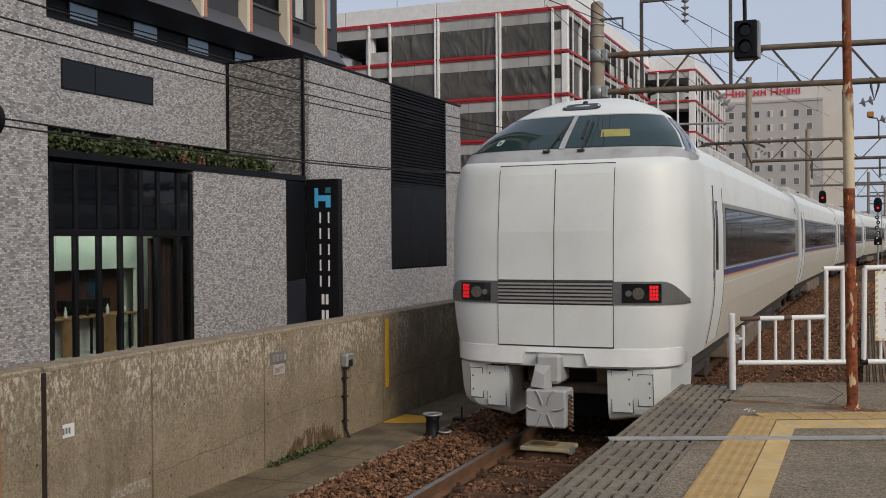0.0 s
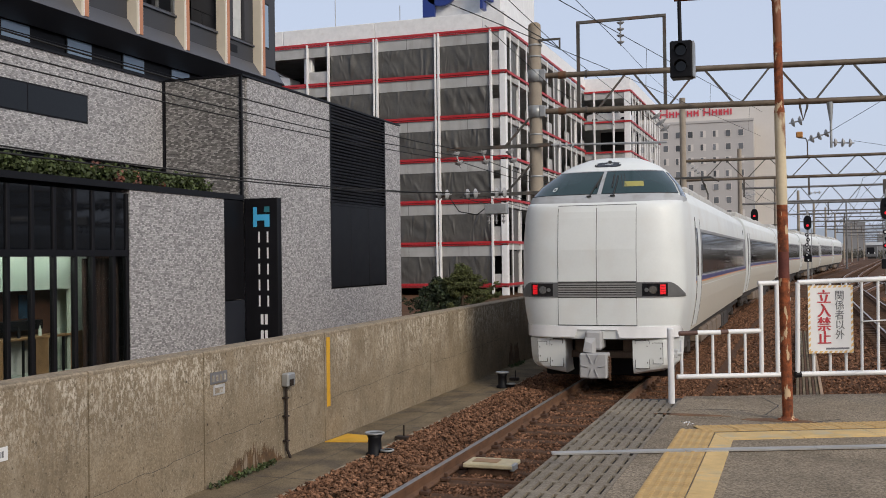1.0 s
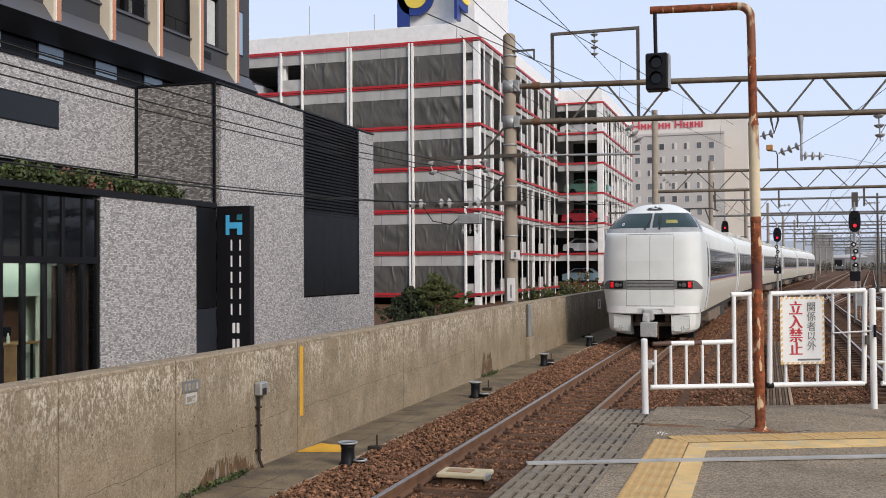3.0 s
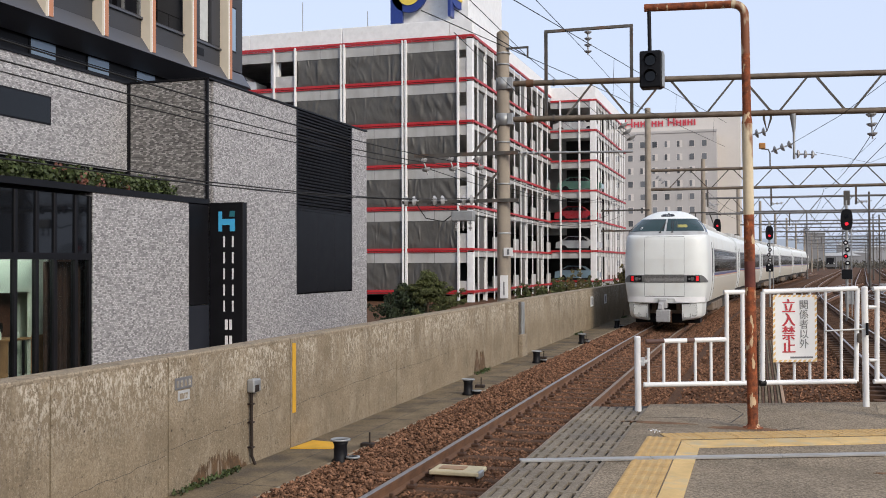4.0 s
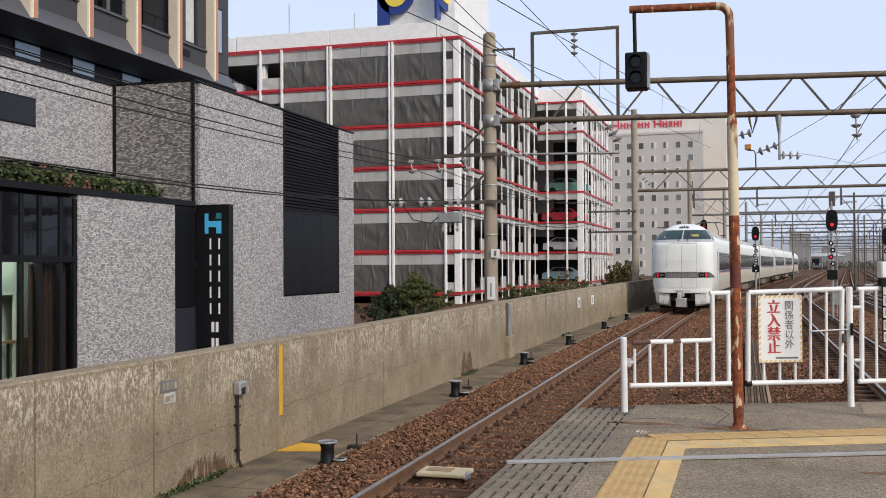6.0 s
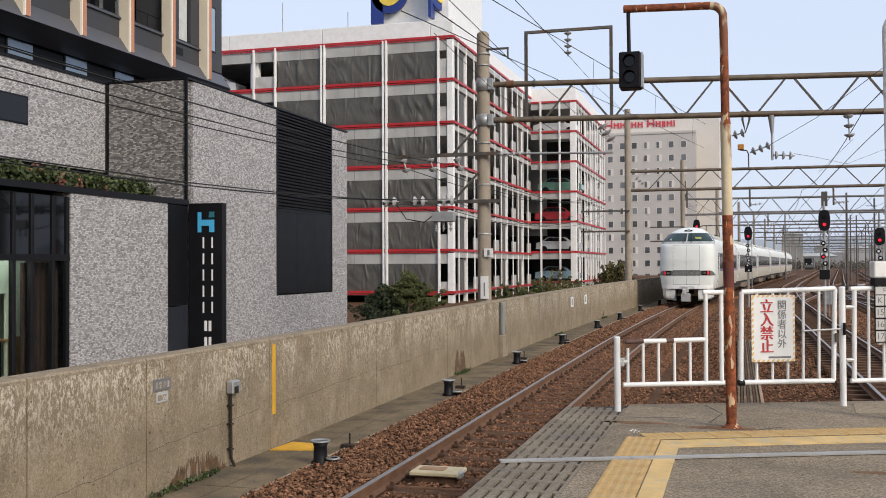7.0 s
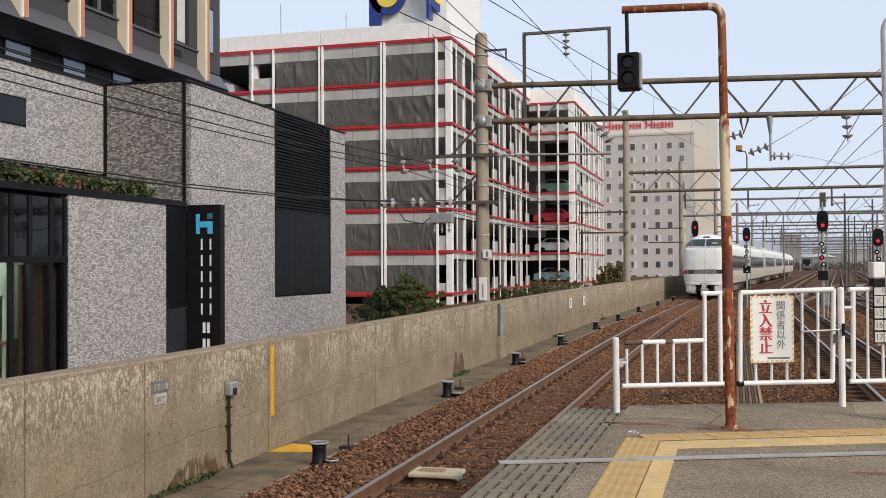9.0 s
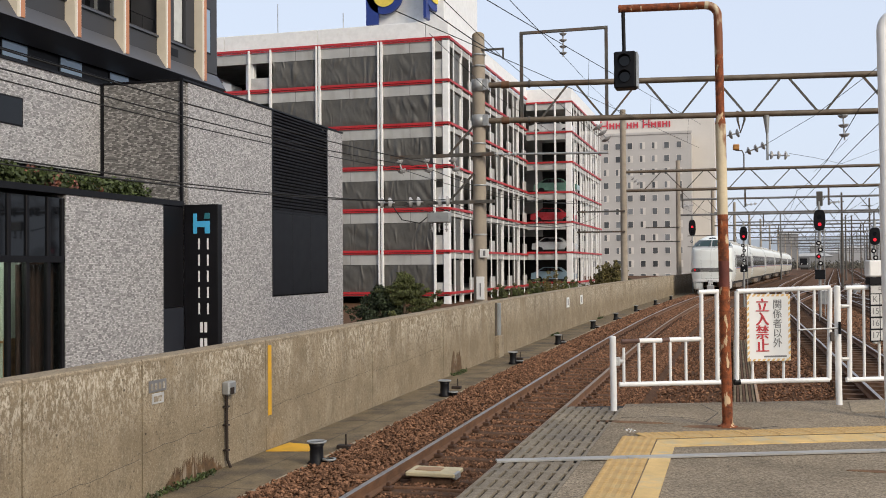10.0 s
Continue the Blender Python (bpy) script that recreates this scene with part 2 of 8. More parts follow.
def wall_mat():
    """Old board-marked concrete: warm grey-brown, with pale lime runs below the coping and dark pits."""
    m = mat("wall_concrete", (0.272, 0.218, 0.150), 0.92, vary=0.2, scale=1.7, fine=26, bump=0.7, grit=0.2, grit_scale=70.0, spec=0.15)
    nt = m.node_tree
    n, l = nt.nodes, nt.links
    p = n["Principled BSDF"]
    col = p.inputs["Base Color"].links[0].from_socket
    tc = n.new("ShaderNodeTexCoord")
    sp = n.new("ShaderNodeSeparateXYZ")
    l.new(tc.outputs["Object"], sp.inputs[0])
    def noise_at(scale, stretch, rough=0.65):
        mp = n.new("ShaderNodeMapping")
        mp.inputs["Scale"].default_value = stretch
        l.new(tc.outputs["Object"], mp.inputs["Vector"])
        t = n.new("ShaderNodeTexNoise")
        t.inputs["Scale"].default_value, t.inputs["Detail"].default_value, t.inputs["Roughness"].default_value = scale, 8, rough
        l.new(mp.outputs[0], t.inputs["Vector"])
        return t.outputs["Fac"]
    def ramp(v, lo, hi, top=1.0):
        r = n.new("ShaderNodeMapRange")
        r.inputs[1].default_value, r.inputs[2].default_value, r.inputs[4].default_value = lo, hi, top
        l.new(v, r.inputs[0])
        return r.outputs[0]
    def times(u, v):
        t = n.new("ShaderNodeMath")
        t.operation = 'MULTIPLY'
        l.new(u, t.inputs[0])
        l.new(v, t.inputs[1])
        return t.outputs[0]
    def lay(col, fac, tone):
        x = n.new("ShaderNodeMix")
        x.data_type = 'RGBA'
        l.new(fac, x.inputs[0])
        l.new(col, x.inputs[6])
        x.inputs[7].default_value = (*tone, 1)
        return x.outputs[2]
    # broad damp mottling, soft pale clouds
    col = lay(col, ramp(noise_at(0.85, (1, 1, 1.5)), 0.46, 0.66, 0.62), (0.20, 0.155, 0.103))
    col = lay(col, ramp(noise_at(2.2, (1, 1, 0.7)), 0.52, 0.70, 0.45), (0.42, 0.355, 0.262))
    # dark runs
    col = lay(col, ramp(noise_at(5.0, (1, 1, 0.16)), 0.56, 0.70, 0.55), (0.13, 0.10, 0.068))
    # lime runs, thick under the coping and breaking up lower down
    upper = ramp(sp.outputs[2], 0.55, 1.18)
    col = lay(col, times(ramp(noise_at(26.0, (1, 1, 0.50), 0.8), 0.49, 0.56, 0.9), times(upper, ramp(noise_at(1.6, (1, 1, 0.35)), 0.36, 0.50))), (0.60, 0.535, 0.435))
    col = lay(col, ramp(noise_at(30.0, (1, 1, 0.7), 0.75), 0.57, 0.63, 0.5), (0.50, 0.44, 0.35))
    # pits and scabs
    col = lay(col, ramp(noise_at(26.0, (1, 1, 0.8), 0.75), 0.58, 0.64, 0.8), (0.095, 0.075, 0.052))
    vo = n.new("ShaderNodeTexVoronoi")
    vo.inputs["Scale"].default_value = 7.0
    l.new(tc.outputs["Object"], vo.inputs["Vector"])
    pit = n.new("ShaderNodeMapRange")
    pit.inputs[1].default_value, pit.inputs[2].default_value, pit.inputs[3].default_value, pit.inputs[4].default_value = 0.07, 0.12, 0.9, 0.0
    l.new(vo.outputs["Distance"], pit.inputs[0])
    col = lay(col, times(pit.outputs[0], ramp(noise_at(3.0, (1, 1, 1)), 0.5, 0.56)), (0.055, 0.042, 0.03))
    l.new(col, p.inputs["Base Color"])
    return m


def netting_mat():
    """Thin grey sheeting, creased in slanting folds."""
    m = mat("grey_netting", (0.092, 0.088, 0.080), 0.5, vary=0.22, scale=0.8, fine=9, bump=0.0)
    n, l = m.node_tree.nodes, m.node_tree.links
    p = n["Principled BSDF"]
    tc, mp = n.new("ShaderNodeTexCoord"), n.new("ShaderNodeMapping")
    mp.inputs["Rotation"].default_value = (0, radians(32), 0)
    mp.inputs["Scale"].default_value = (1.9, 1.9, 0.55)
    l.new(tc.outputs["Object"], mp.inputs["Vector"])
    t = n.new("ShaderNodeTexNoise")
    t.noise_type = 'RIDGED_MULTIFRACTAL'
    t.inputs["Scale"].default_value, t.inputs["Detail"].default_value, t.inputs["Distortion"].default_value = 0.9, 3, 0.9
    l.new(mp.outputs[0], t.inputs["Vector"])
    bp = n.new("ShaderNodeBump")
    bp.inputs["Strength"].default_value, bp.inputs["Distance"].default_value = 0.9, 0.22
    l.new(t.outputs["Fac"], bp.inputs["Height"])
    l.new(bp.outputs[0], p.inputs["Normal"])
    return m


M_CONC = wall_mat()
M_CONC_TOP = mat("coping_concrete", (0.33, 0.27, 0.195), 0.9, vary=0.3, scale=3, fine=50, bump=0.4, grit=0.25, grit_scale=60.0, stain=(0.20, 0.16, 0.11), stain_scale=3.0, spec=0.12)
M_WALK = mat("walkway_concrete", (0.185, 0.142, 0.090), 0.95, vary=0.3, scale=2, fine=60, bump=0.3, grit=0.2, grit_scale=70.0, stain=(0.08, 0.07, 0.06), stain_scale=1.5, spec=0.12)
M_ASPH = mat("platform_asphalt", (0.248, 0.200, 0.144), 0.9, vary=0.25, scale=1.6, fine=45, bump=0.7, stain=(0.285, 0.233, 0.172), stain_scale=1.3, stain_cut=(0.45, 0.75), grit=0.45, grit_scale=95.0, spec=0.12)
M_EDGE = mat("edge_slab", (0.245, 0.208, 0.160), 0.85, vary=0.2, scale=4, fine=90, bump=0.3, stain=(0.14, 0.125, 0.11), stain_scale=2.0, grit=0.2, grit_scale=90.0, spec=0.12)
M_TACT = mat("tactile_yellow", (0.52, 0.345, 0.152), 0.75, vary=0.18, scale=5, fine=70, bump=0.2, stain=(0.42, 0.32, 0.17), stain_scale=4, spec=0.12)
M_LINE = mat("yellow_line", (0.66, 0.455, 0.20), 0.65, vary=0.15, scale=5, fine=70, bump=0.1, stain=(0.45, 0.40, 0.28), stain_scale=6, spec=0.12)
M_YEL = mat("yellow_paint", (0.68, 0.37, 0.03), 0.6, vary=0.12, scale=5, fine=60, bump=0.1)
M_BALL = mat("ballast_stone", (0.208, 0.108, 0.064), 0.95, vary=0.45, scale=9, fine=80, bump=0.6, rnd=0.6, spec=0.12)
M_TANSTONE = mat("tan_stone", (0.225, 0.135, 0.082), 0.95, vary=0.4, scale=9, fine=80, bump=0.5, rnd=0.5, spec=0.12)
M_BED = mat("ballast_bed", (0.085, 0.046, 0.028), 0.95, vary=0.4, scale=12, fine=60, bump=0.6, spec=0.12)
M_RUST = mat("rail_rust", (0.165, 0.082, 0.043), 0.85, metal=0.1, vary=0.3, scale=5, fine=50, bump=0.2)
M_RAILTOP = mat("rail_head", (0.36, 0.33, 0.305), 0.40, metal=0.9, vary=0.15, scale=8, fine=60, bump=0.02)
M_RAILTAN = mat("rail_head_tan", (0.27, 0.19, 0.125), 0.5, metal=0.5, vary=0.2, scale=6, fine=60, bump=0.02)
M_SLEEPER = mat("sleeper", (0.115, 0.066, 0.042), 0.95, vary=0.35, scale=6, fine=50, bump=0.4, spec=0.12)
M_GRAVEL = mat("yard_ground", (0.120, 0.060, 0.032), 0.95, vary=0.4, scale=0.6, fine=20, bump=0.5, stain=(0.085, 0.055, 0.036), stain_scale=0.15, spec=0.12)
M_MOS = mosaic_mat("light_mosaic", ((0.165, 0.16, 0.163), (0.38, 0.37, 0.37), (0.60, 0.585, 0.585)), 0.075, 0.040)
# Mosaic at about half the tone of the front, for the return wall.
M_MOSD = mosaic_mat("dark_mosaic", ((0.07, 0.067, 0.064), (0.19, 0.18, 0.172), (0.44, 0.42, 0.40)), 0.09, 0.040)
M_BLACK = mat("black_metal", (0.008, 0.008, 0.010), 0.5, vary=0.2, scale=2, fine=30, bump=0.03, spec=0.18)
M_CHAR = mat("charcoal_cladding", (0.050, 0.051, 0.057), 0.55, spec=0.3, vary=0.12, scale=1, fine=30, bump=0.05)
M_WHITE = mat("white_paint", (0.80, 0.80, 0.79), 0.5, vary=0.06, scale=3, fine=40, bump=0.05, stain=(0.68, 0.655, 0.62), stain_scale=2.5, stain_cut=(0.6, 0.85))
M_FENCE = mat("fence_white", (0.80, 0.80, 0.79), 0.4, vary=0.05, scale=6, fine=60, bump=0.05)
M_GREYP = mat("grey_panel", (0.42, 0.42, 0.41), 0.7, vary=0.1, scale=1, fine=30, bump=0.05, stain=(0.3, 0.29, 0.27), streak=True)
M_RED = mat("red_beam", (0.45, 0.022, 0.028), 0.5, vary=0.15, scale=1, fine=30, bump=0.05)
M_TARP = netting_mat()
M_SHEET = mat("pale_sheet", (0.46, 0.46, 0.45), 0.6, vary=0.2, scale=1.5, fine=14, bump=0.3)
# Near-black colour that stands in for the shade deep inside the decks.
M_DARKIN = mat("interior_shade", (0.02, 0.02, 0.02), 0.9, vary=0.3, scale=1, fine=10)
M_POLE = mat("concrete_pole", (0.33, 0.28, 0.22), 0.85, vary=0.15, scale=3, fine=40, bump=0.2, stain=(0.2, 0.17, 0.14), streak=True)
M_STEEL = mat("weathered_steel", (0.10, 0.093, 0.083), 0.65, metal=0.3, vary=0.3, scale=4, fine=40, bump=0.15, stain=(0.13, 0.07, 0.04), stain_scale=1.8)
M_GALV = mat("galvanised", (0.38, 0.39, 0.39), 0.5, metal=0.5, vary=0.15, scale=5, fine=40, bump=0.05)
M_WIRE = mat("wire", (0.025, 0.025, 0.025), 0.7, vary=0.1, spec=0.2)
M_CREAM_RUST = mat("rusty_cream_pole", (0.60, 0.50, 0.34), 0.65, vary=0.12, scale=4, fine=40, bump=0.3, stain=(0.20, 0.065, 0.025), stain_scale=6.5, stain_cut=(0.52, 0.58), streak=True)
M_RUSTPOLE = mat("rusted_pole", (0.27, 0.072, 0.024), 0.85, vary=0.6, scale=20, fine=70, bump=0.8, stain=(0.58, 0.42, 0.26), stain_scale=22, stain_cut=(0.585, 0.61), streak=True)
M_TRAIN = mat("train_white", (0.755, 0.78, 0.755), 0.46, vary=0.04, scale=1.2, fine=25, bump=0.01, coat=0.08, stain=(0.68, 0.665, 0.62), stain_scale=1.5, stain_cut=(0.5, 0.9))

# ---- the line of the track ----
def grade(y):
    return 0.0032 * (min(max(y, 12.0), 110.0) - 12.0)


def bend(y):
    if y < 24:
        return 0.0
    if y < 84:
        return (y - 24) ** 2 / 1400
    return 60 ** 2 / 1400 + (y - 84) * 120 / 1400


def line_pts(off, z, y0, y1, step=4.0):
    n = max(2, int((y1 - y0) / step) + 1)
    ys = [y0 + (y1 - y0) * i / (n - 1) for i in range(n)]
    return [(off + bend(y), y, z + grade(y)) for y in ys]


TRACK_X, GAUGE = -3.2, 1.13
M_CLIP = mat("clip_rust", (0.10, 0.048, 0.026), 0.9, vary=0.4, scale=9, bump=0.2)
M_PIPE = mat("dark_pipe", (0.035, 0.025, 0.02), 0.75, vary=0.3, scale=8, bump=0.1, spec=0.25)

# ---- ground ----
g = Build()
ys = [-60, 0, 12] + list(range(24, 112, 8)) + [130, 200, 400, 1200, 4000]
vs, fs = [], []
for y in ys:
    for x in (-1500, -6.2, 1500):
        vs.append((x + (bend(y) if abs(x) < 50 else 0), y, grade(y) - 0.36))
for i in range(len(ys) - 1):
    for j in range(2):
        k = i * 3 + j
        fs.append((k, k + 1, k + 4, k + 3))
g.add(vs, fs)
solid("ground", g, M_GRAVEL, "brown gravel yard ground reaching the horizon", "ground", kind="structure")

# ballast bed of the near track
b = Build().sweep([(-1.75, -0.34), (1.75, -0.34), (1.55, -0.19), (-1.75, -0.17)], line_pts(TRACK_X, 0, -39, 210))
solid("ballast_bed", b, M_BED, "brown ballast bed under the near track", "track bed", kind="structure")


def rail_section():
    return [(-0.06, -0.15), (0.06, -0.15), (0.06, -0.135), (0.012, -0.11), (0.012, -0.045), (0.033, -0.035), (0.033, 0.0), (-0.033, 0.0), (-0.033, -0.035), (-0.012, -0.045), (-0.012, -0.11), (-0.06, -0.135)]


def near_track():
    t = thing("railway_track", "near railway track with rusty rails on sleepers in brown ballast", "railway track")
    for s in (-1, 1):
        r = part("rail", Build().sweep(rail_section(), line_pts(TRACK_X + s * GAUGE / 2, 0, -39, 215, 2.0)), M_RUST, t, "rust-brown steel rail")
        part("rail_head", Build().sweep([(-0.031, 0.0), (0.031, 0.0), (0.026, 0.004), (-0.026, 0.004)], line_pts(TRACK_X + s * GAUGE / 2, 0, -39, 215, 2.0)), M_RAILTOP if s < 0 else M_RAILTAN, r, "shiny worn rail head" if s < 0 else "dull tan rail head")
    me = Build().bev(-1.0, 1.0, -0.11, 0.11, -0.30, -0.155, 0.02).mesh("sleeper", M_SLEEPER)
    clip = Build().bev(-0.05, 0.05, -0.06, 0.06, -0.155, -0.11, 0.012).bev(-0.02, 0.02, -0.02, 0.02, -0.112, -0.065, 0.006)
    cm = clip.mesh("rail_clip", M_CLIP)
    y = -9.2
    while y < 150:
        a = math.degrees(math.atan(bend(y + 0.5) - bend(y - 0.5)))
        o = part("sleeper", me, None, t)
        o.matrix_local = pose(TRACK_X + bend(y), y, grade(y), 0, 0, -a)
        if 7 < y < 46:
            for s in (-1, 1):
                for q in (-1, 1):
                    o = part("rail_clip", cm, None, t)
                    o.matrix_local = pose(TRACK_X + bend(y) + s * GAUGE / 2 + q * 0.105, y, grade(y) + 0.002, 0, 0, -a)
        y += 0.66
    return t


near_track()

# ---- retaining wall with its coping ----
WALL_X = -5.9
RETAIN = thing("wall_concrete", "weathered grey-brown concrete retaining wall along the track", "wall", kind="structure")


def wall_panel(y0, y1, gap=0.012):
    b = Build().sweep([(-0.28, -0.6), (0.0, -0.6), (0.0, 1.305), (-0.28, 1.305)], line_pts(WALL_X, 0, y0 + gap, y1 - gap))
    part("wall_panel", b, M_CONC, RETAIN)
    c = Build().sweep([(-0.285, 1.305), (0.004, 1.305), (0.002, 1.33), (-0.012, 1.345), (-0.27, 1.345), (-0.285, 1.33)], line_pts(WALL_X, 0, y0 + gap, y1 - gap))
    part("coping", c, M_CONC_TOP, RETAIN, "pale worn concrete coping")


for y0, y1 in ((-39, -29), (-29, -19), (-19, -9), (-9, 1.0), (1.0, 6.14), (6.14, 7.45), (7.45, 9.3), (9.3, 12.2), (12.2, 16.3), (16.3, 20.7), (20.7, 25.9), (25.9, 31), (31, 36), (36, 41), (41, 46), (46, 52), (52, 58), (58, 66), (66, 76), (76, 90), (90, 110), (110, 150)):
    wall_panel(y0, y1)
part("joint_strip", Build().box(WALL_X - 0.02, WALL_X + 0.010, 6.12, 6.165, -0.1, 1.30), M_PIPE, RETAIN, "dark joint strip")
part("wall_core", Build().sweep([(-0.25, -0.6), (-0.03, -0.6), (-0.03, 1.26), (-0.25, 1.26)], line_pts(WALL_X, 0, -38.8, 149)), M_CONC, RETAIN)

b = Build().sweep([(-0.02, -0.4), (0.92, -0.4), (0.92, -0.10), (-0.02, -0.10)], line_pts(WALL_X, 0, -39, 80))
solid("walkway", b, M_WALK, "narrow dark concrete walkway at the foot of the wall", "walkway", kind="structure")
b = Build().sweep([(0.925, -0.3), (0.962, -0.3), (0.958, -0.087), (0.928, -0.083)], line_pts(WALL_X, 0, -39, 80))
solid("walkway_kerb", b, M_CONC_TOP, "pale concrete edging of the walkway", "kerb", kind="structure")

# ---- platform ----
PZ = 0.9
EDGE = -1.615


def end_y(x):
    return 10.73 + 0.38 * x


pf = thing("platform", "worn asphalt station platform with a slatted edge", "platform", kind="structure")
b = Build().plate([(-1.05, -39, PZ), (9, -39, PZ), (9, 5, PZ), (1.6, 11.3, PZ), (-1.05, end_y(-1.05), PZ)], 1.2, (0, 0, -1))
part("surface", b, M_ASPH, pf, "grey asphalt surface")
b = Build().plate([(EDGE + 0.06, -39, PZ - 0.1), (-1.05, -39, PZ - 0.1), (-1.05, end_y(-1.05), PZ - 0.1), (EDGE + 0.06, end_y(EDGE), PZ - 0.1)], 1.1, (0, 0, -1))
part("platform_wall", b, M_CONC, pf)

# ---- hotel beside the line ----
M_BEIGE = mat("fin_beige", (0.62, 0.55, 0.44), 0.6, vary=0.06, scale=2, bump=0.05)
M_ORANGE = mat("fin_terracotta", (0.50, 0.22, 0.12), 0.6, vary=0.08, scale=2, bump=0.05)
M_SKIRT = mat("soffit_skirt", (0.085, 0.088, 0.10), 0.4, metal=0.3, vary=0.08, scale=1, bump=0.03)
M_DGLASS = pane("dark_glass", (0.006, 0.007, 0.009), 0.04, spec=0.28)
# Window glass with the reflected sky put into its blue tint.
M_SKYTINT = pane("painted_sky_glass", (0.26, 0.36, 0.48), 0.03)
M_CLEAR = pane("clear_glass", (0.01, 0.012, 0.012), 0.02, see=0.88, spec=0.3)
M_CURTAIN = mat("curtain", (0.55, 0.56, 0.54), 0.9, vary=0.08, scale=4, bump=0.1)
M_SIGNBLUE = mat("blue_picture", (0.03, 0.07, 0.12), 0.5, vary=0.5, scale=6, bump=0.02)
M_SHELF = mat("white_cabinet", (0.62, 0.70, 0.62), 0.5, vary=0.05, bump=0.02)
M_GLOWFILL = mat("lounge_glow", (0.8, 0.8, 0.75), 0.5, vary=0.03, bump=0, emit=(0.93, 1.0, 0.93), emit_strength=4.0)
M_WOOD = mat("warm_wood", (0.34, 0.20, 0.10), 0.55, vary=0.25, scale=5, fine=40, bump=0.1)
M_DCURT = mat("dark_curtain", (0.035, 0.016, 0.012), 0.9, vary=0.4, scale=4, bump=0.1)
M_PANELB = mat("blue_black_panel", (0.024, 0.027, 0.036), 0.45, vary=0.15, scale=1, bump=0.02, spec=0.3)
M_DWOOD = mat("dark_wood", (0.10, 0.045, 0.03), 0.6, vary=0.3, scale=4, fine=30, bump=0.1)
M_BLUE = mat("sign_blue", (0.06, 0.42, 0.72), 0.5, vary=0.05, bump=0.02)
M_TEAL = mat("sign_teal", (0.02, 0.16, 0.20), 0.5, vary=0.05, bump=0.02)
M_SIGNW = mat("sign_white", (0.80, 0.80, 0.80), 0.5, vary=0.04, bump=0.02)
HX = -14.0


def hotel():
    h = thing("hotel", "grey stone-clad hotel with a black glass front and charcoal tower", "building")
    # stone pier and the low stone wall
    part("stone_wall", Build().box(-30, HX, 0, 14.66, -0.5, 7.3), M_MOS, h, "grey split-stone pier")
    part("stone_wall", Build().box(-14.5, HX, 19.1, 23.05, -0.5, 3.93), M_MOS, h, "light grey split-stone wall")
    part("stone_wall", Build().box(-16.9, -16.48, 14.66, 24.02, 4.87, 7.27), M_MOS, h)
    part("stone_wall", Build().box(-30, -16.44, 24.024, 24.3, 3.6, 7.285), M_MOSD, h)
    part("stone_return", Build().box(-16.40, HX - 0.05, 24.02, 24.3, 3.6, 7.27), M_MOSD, h, "stone return wall with the mosaic toned darker")
    part("stone_wall", Build().box(-30, HX, 24.3, 29.44, -0.5, 7.27), M_MOS, h)
    part("stone_wall", Build().box(-30, HX, 34.05, 35.5, -0.5, 7.27), M_MOS, h)
    part("stone_wall", Build().box(-30, HX, 29.44, 34.05, -0.5, 1.37), M_MOS, h)
    part("backing", Build().box(-30, HX - 0.12, 29.44, 34.05, 1.37, 7.2), M_BLACK, h)
    part("recess_wall", Build().box(-17.2, -16.6, 14.66, 24.0, 3.6, 4.87), M_BLACK, h, "black recess behind the planting")
    for x, y in ((-16.44, 24.0), (HX - 0.01, 24.0)):
        part("corner_trim", Build().box(x - (0.09 if x < -15 else 0.05), x + 0.02, y - 0.03, y + (0.18 if x < -15 else 0.04), 3.9, 7.32), M_BLACK, h, "black corner trim")
    # copings
    part("coping", Build().box(-16.95, -16.44, 14.66, 24.0, 7.27, 7.33), M_BLACK, h)
    part("coping", Build().box(-16.4, HX + 0.03, 24.0, 35.53, 7.29, 7.34), M_BLACK, h)
    part("coping", Build().box(-14.52, HX + 0.03, 14.66, 24.05, 3.93, 4.07), M_BLACK, h, "black planter edge")
    part("roof_slab", Build().box(-30, -14.2, 24.3, 35.3, 7.1, 7.285), M_CHAR, h)
    part("roof_slab", Build().box(-30, -16.9, 0, 24.3, 7.0, 7.26), M_CHAR, h)
    part("planter_floor", Build().box(-16.7, -14.5, 14.66, 24.02, 3.5, 3.95), M_CHAR, h)
    # slot window in the upper wall
    w = part("slot_window", Build().box(-16.6, -16.472, 17.66, 20.83, 5.74, 6.44), M_BLACK, h, "long black slot window")
    part("pane", Build().box(-16.50, -16.466, 17.70, 18.72, 5.78, 6.40), M_DGLASS, w)
    part("pane", Build().box(-16.50, -16.466, 18.76, 20.79, 5.78, 6.40), M_DGLASS, w)
    # louvred panel above, plain black panel below
    lv = part("louvre_frame", Build().box(HX - 0.1, HX + 0.01, 29.44, 29.52, 1.37, 7.27).box(HX - 0.1, HX + 0.01, 33.97, 34.05, 1.37, 7.27).box(HX - 0.1, HX + 0.01, 29.44, 34.05, 4.06, 4.14), M_BLACK, h, "black louvred screen")
    n = 30
    me = Build().bar((HX - 0.03, 29.52, 0), (HX - 0.03, 33.97, 0), 0.07, 0.045, (0.35, 0, 1)).mesh("slat", M_PANELB)
    for i in range(n):
        o = part("slat", me, None, lv)
        o.location.z = 4.19 + (7.24 - 4.19) * i / (n - 1)
    for i in range(3):
        y = 29.52 + i * 1.484
        part("panel", Build().bev(HX - 0.12, HX + 0.004, y + 0.006, y + 1.478, 1.42, 4.06, 0.01), M_BLACK, lv)
    # black panels beside the sign
    part("panel", Build().bev(-14.4, HX - 0.004, 23.05, 24.05, 1.28, 3.92, 0.01), M_BLACK, h)
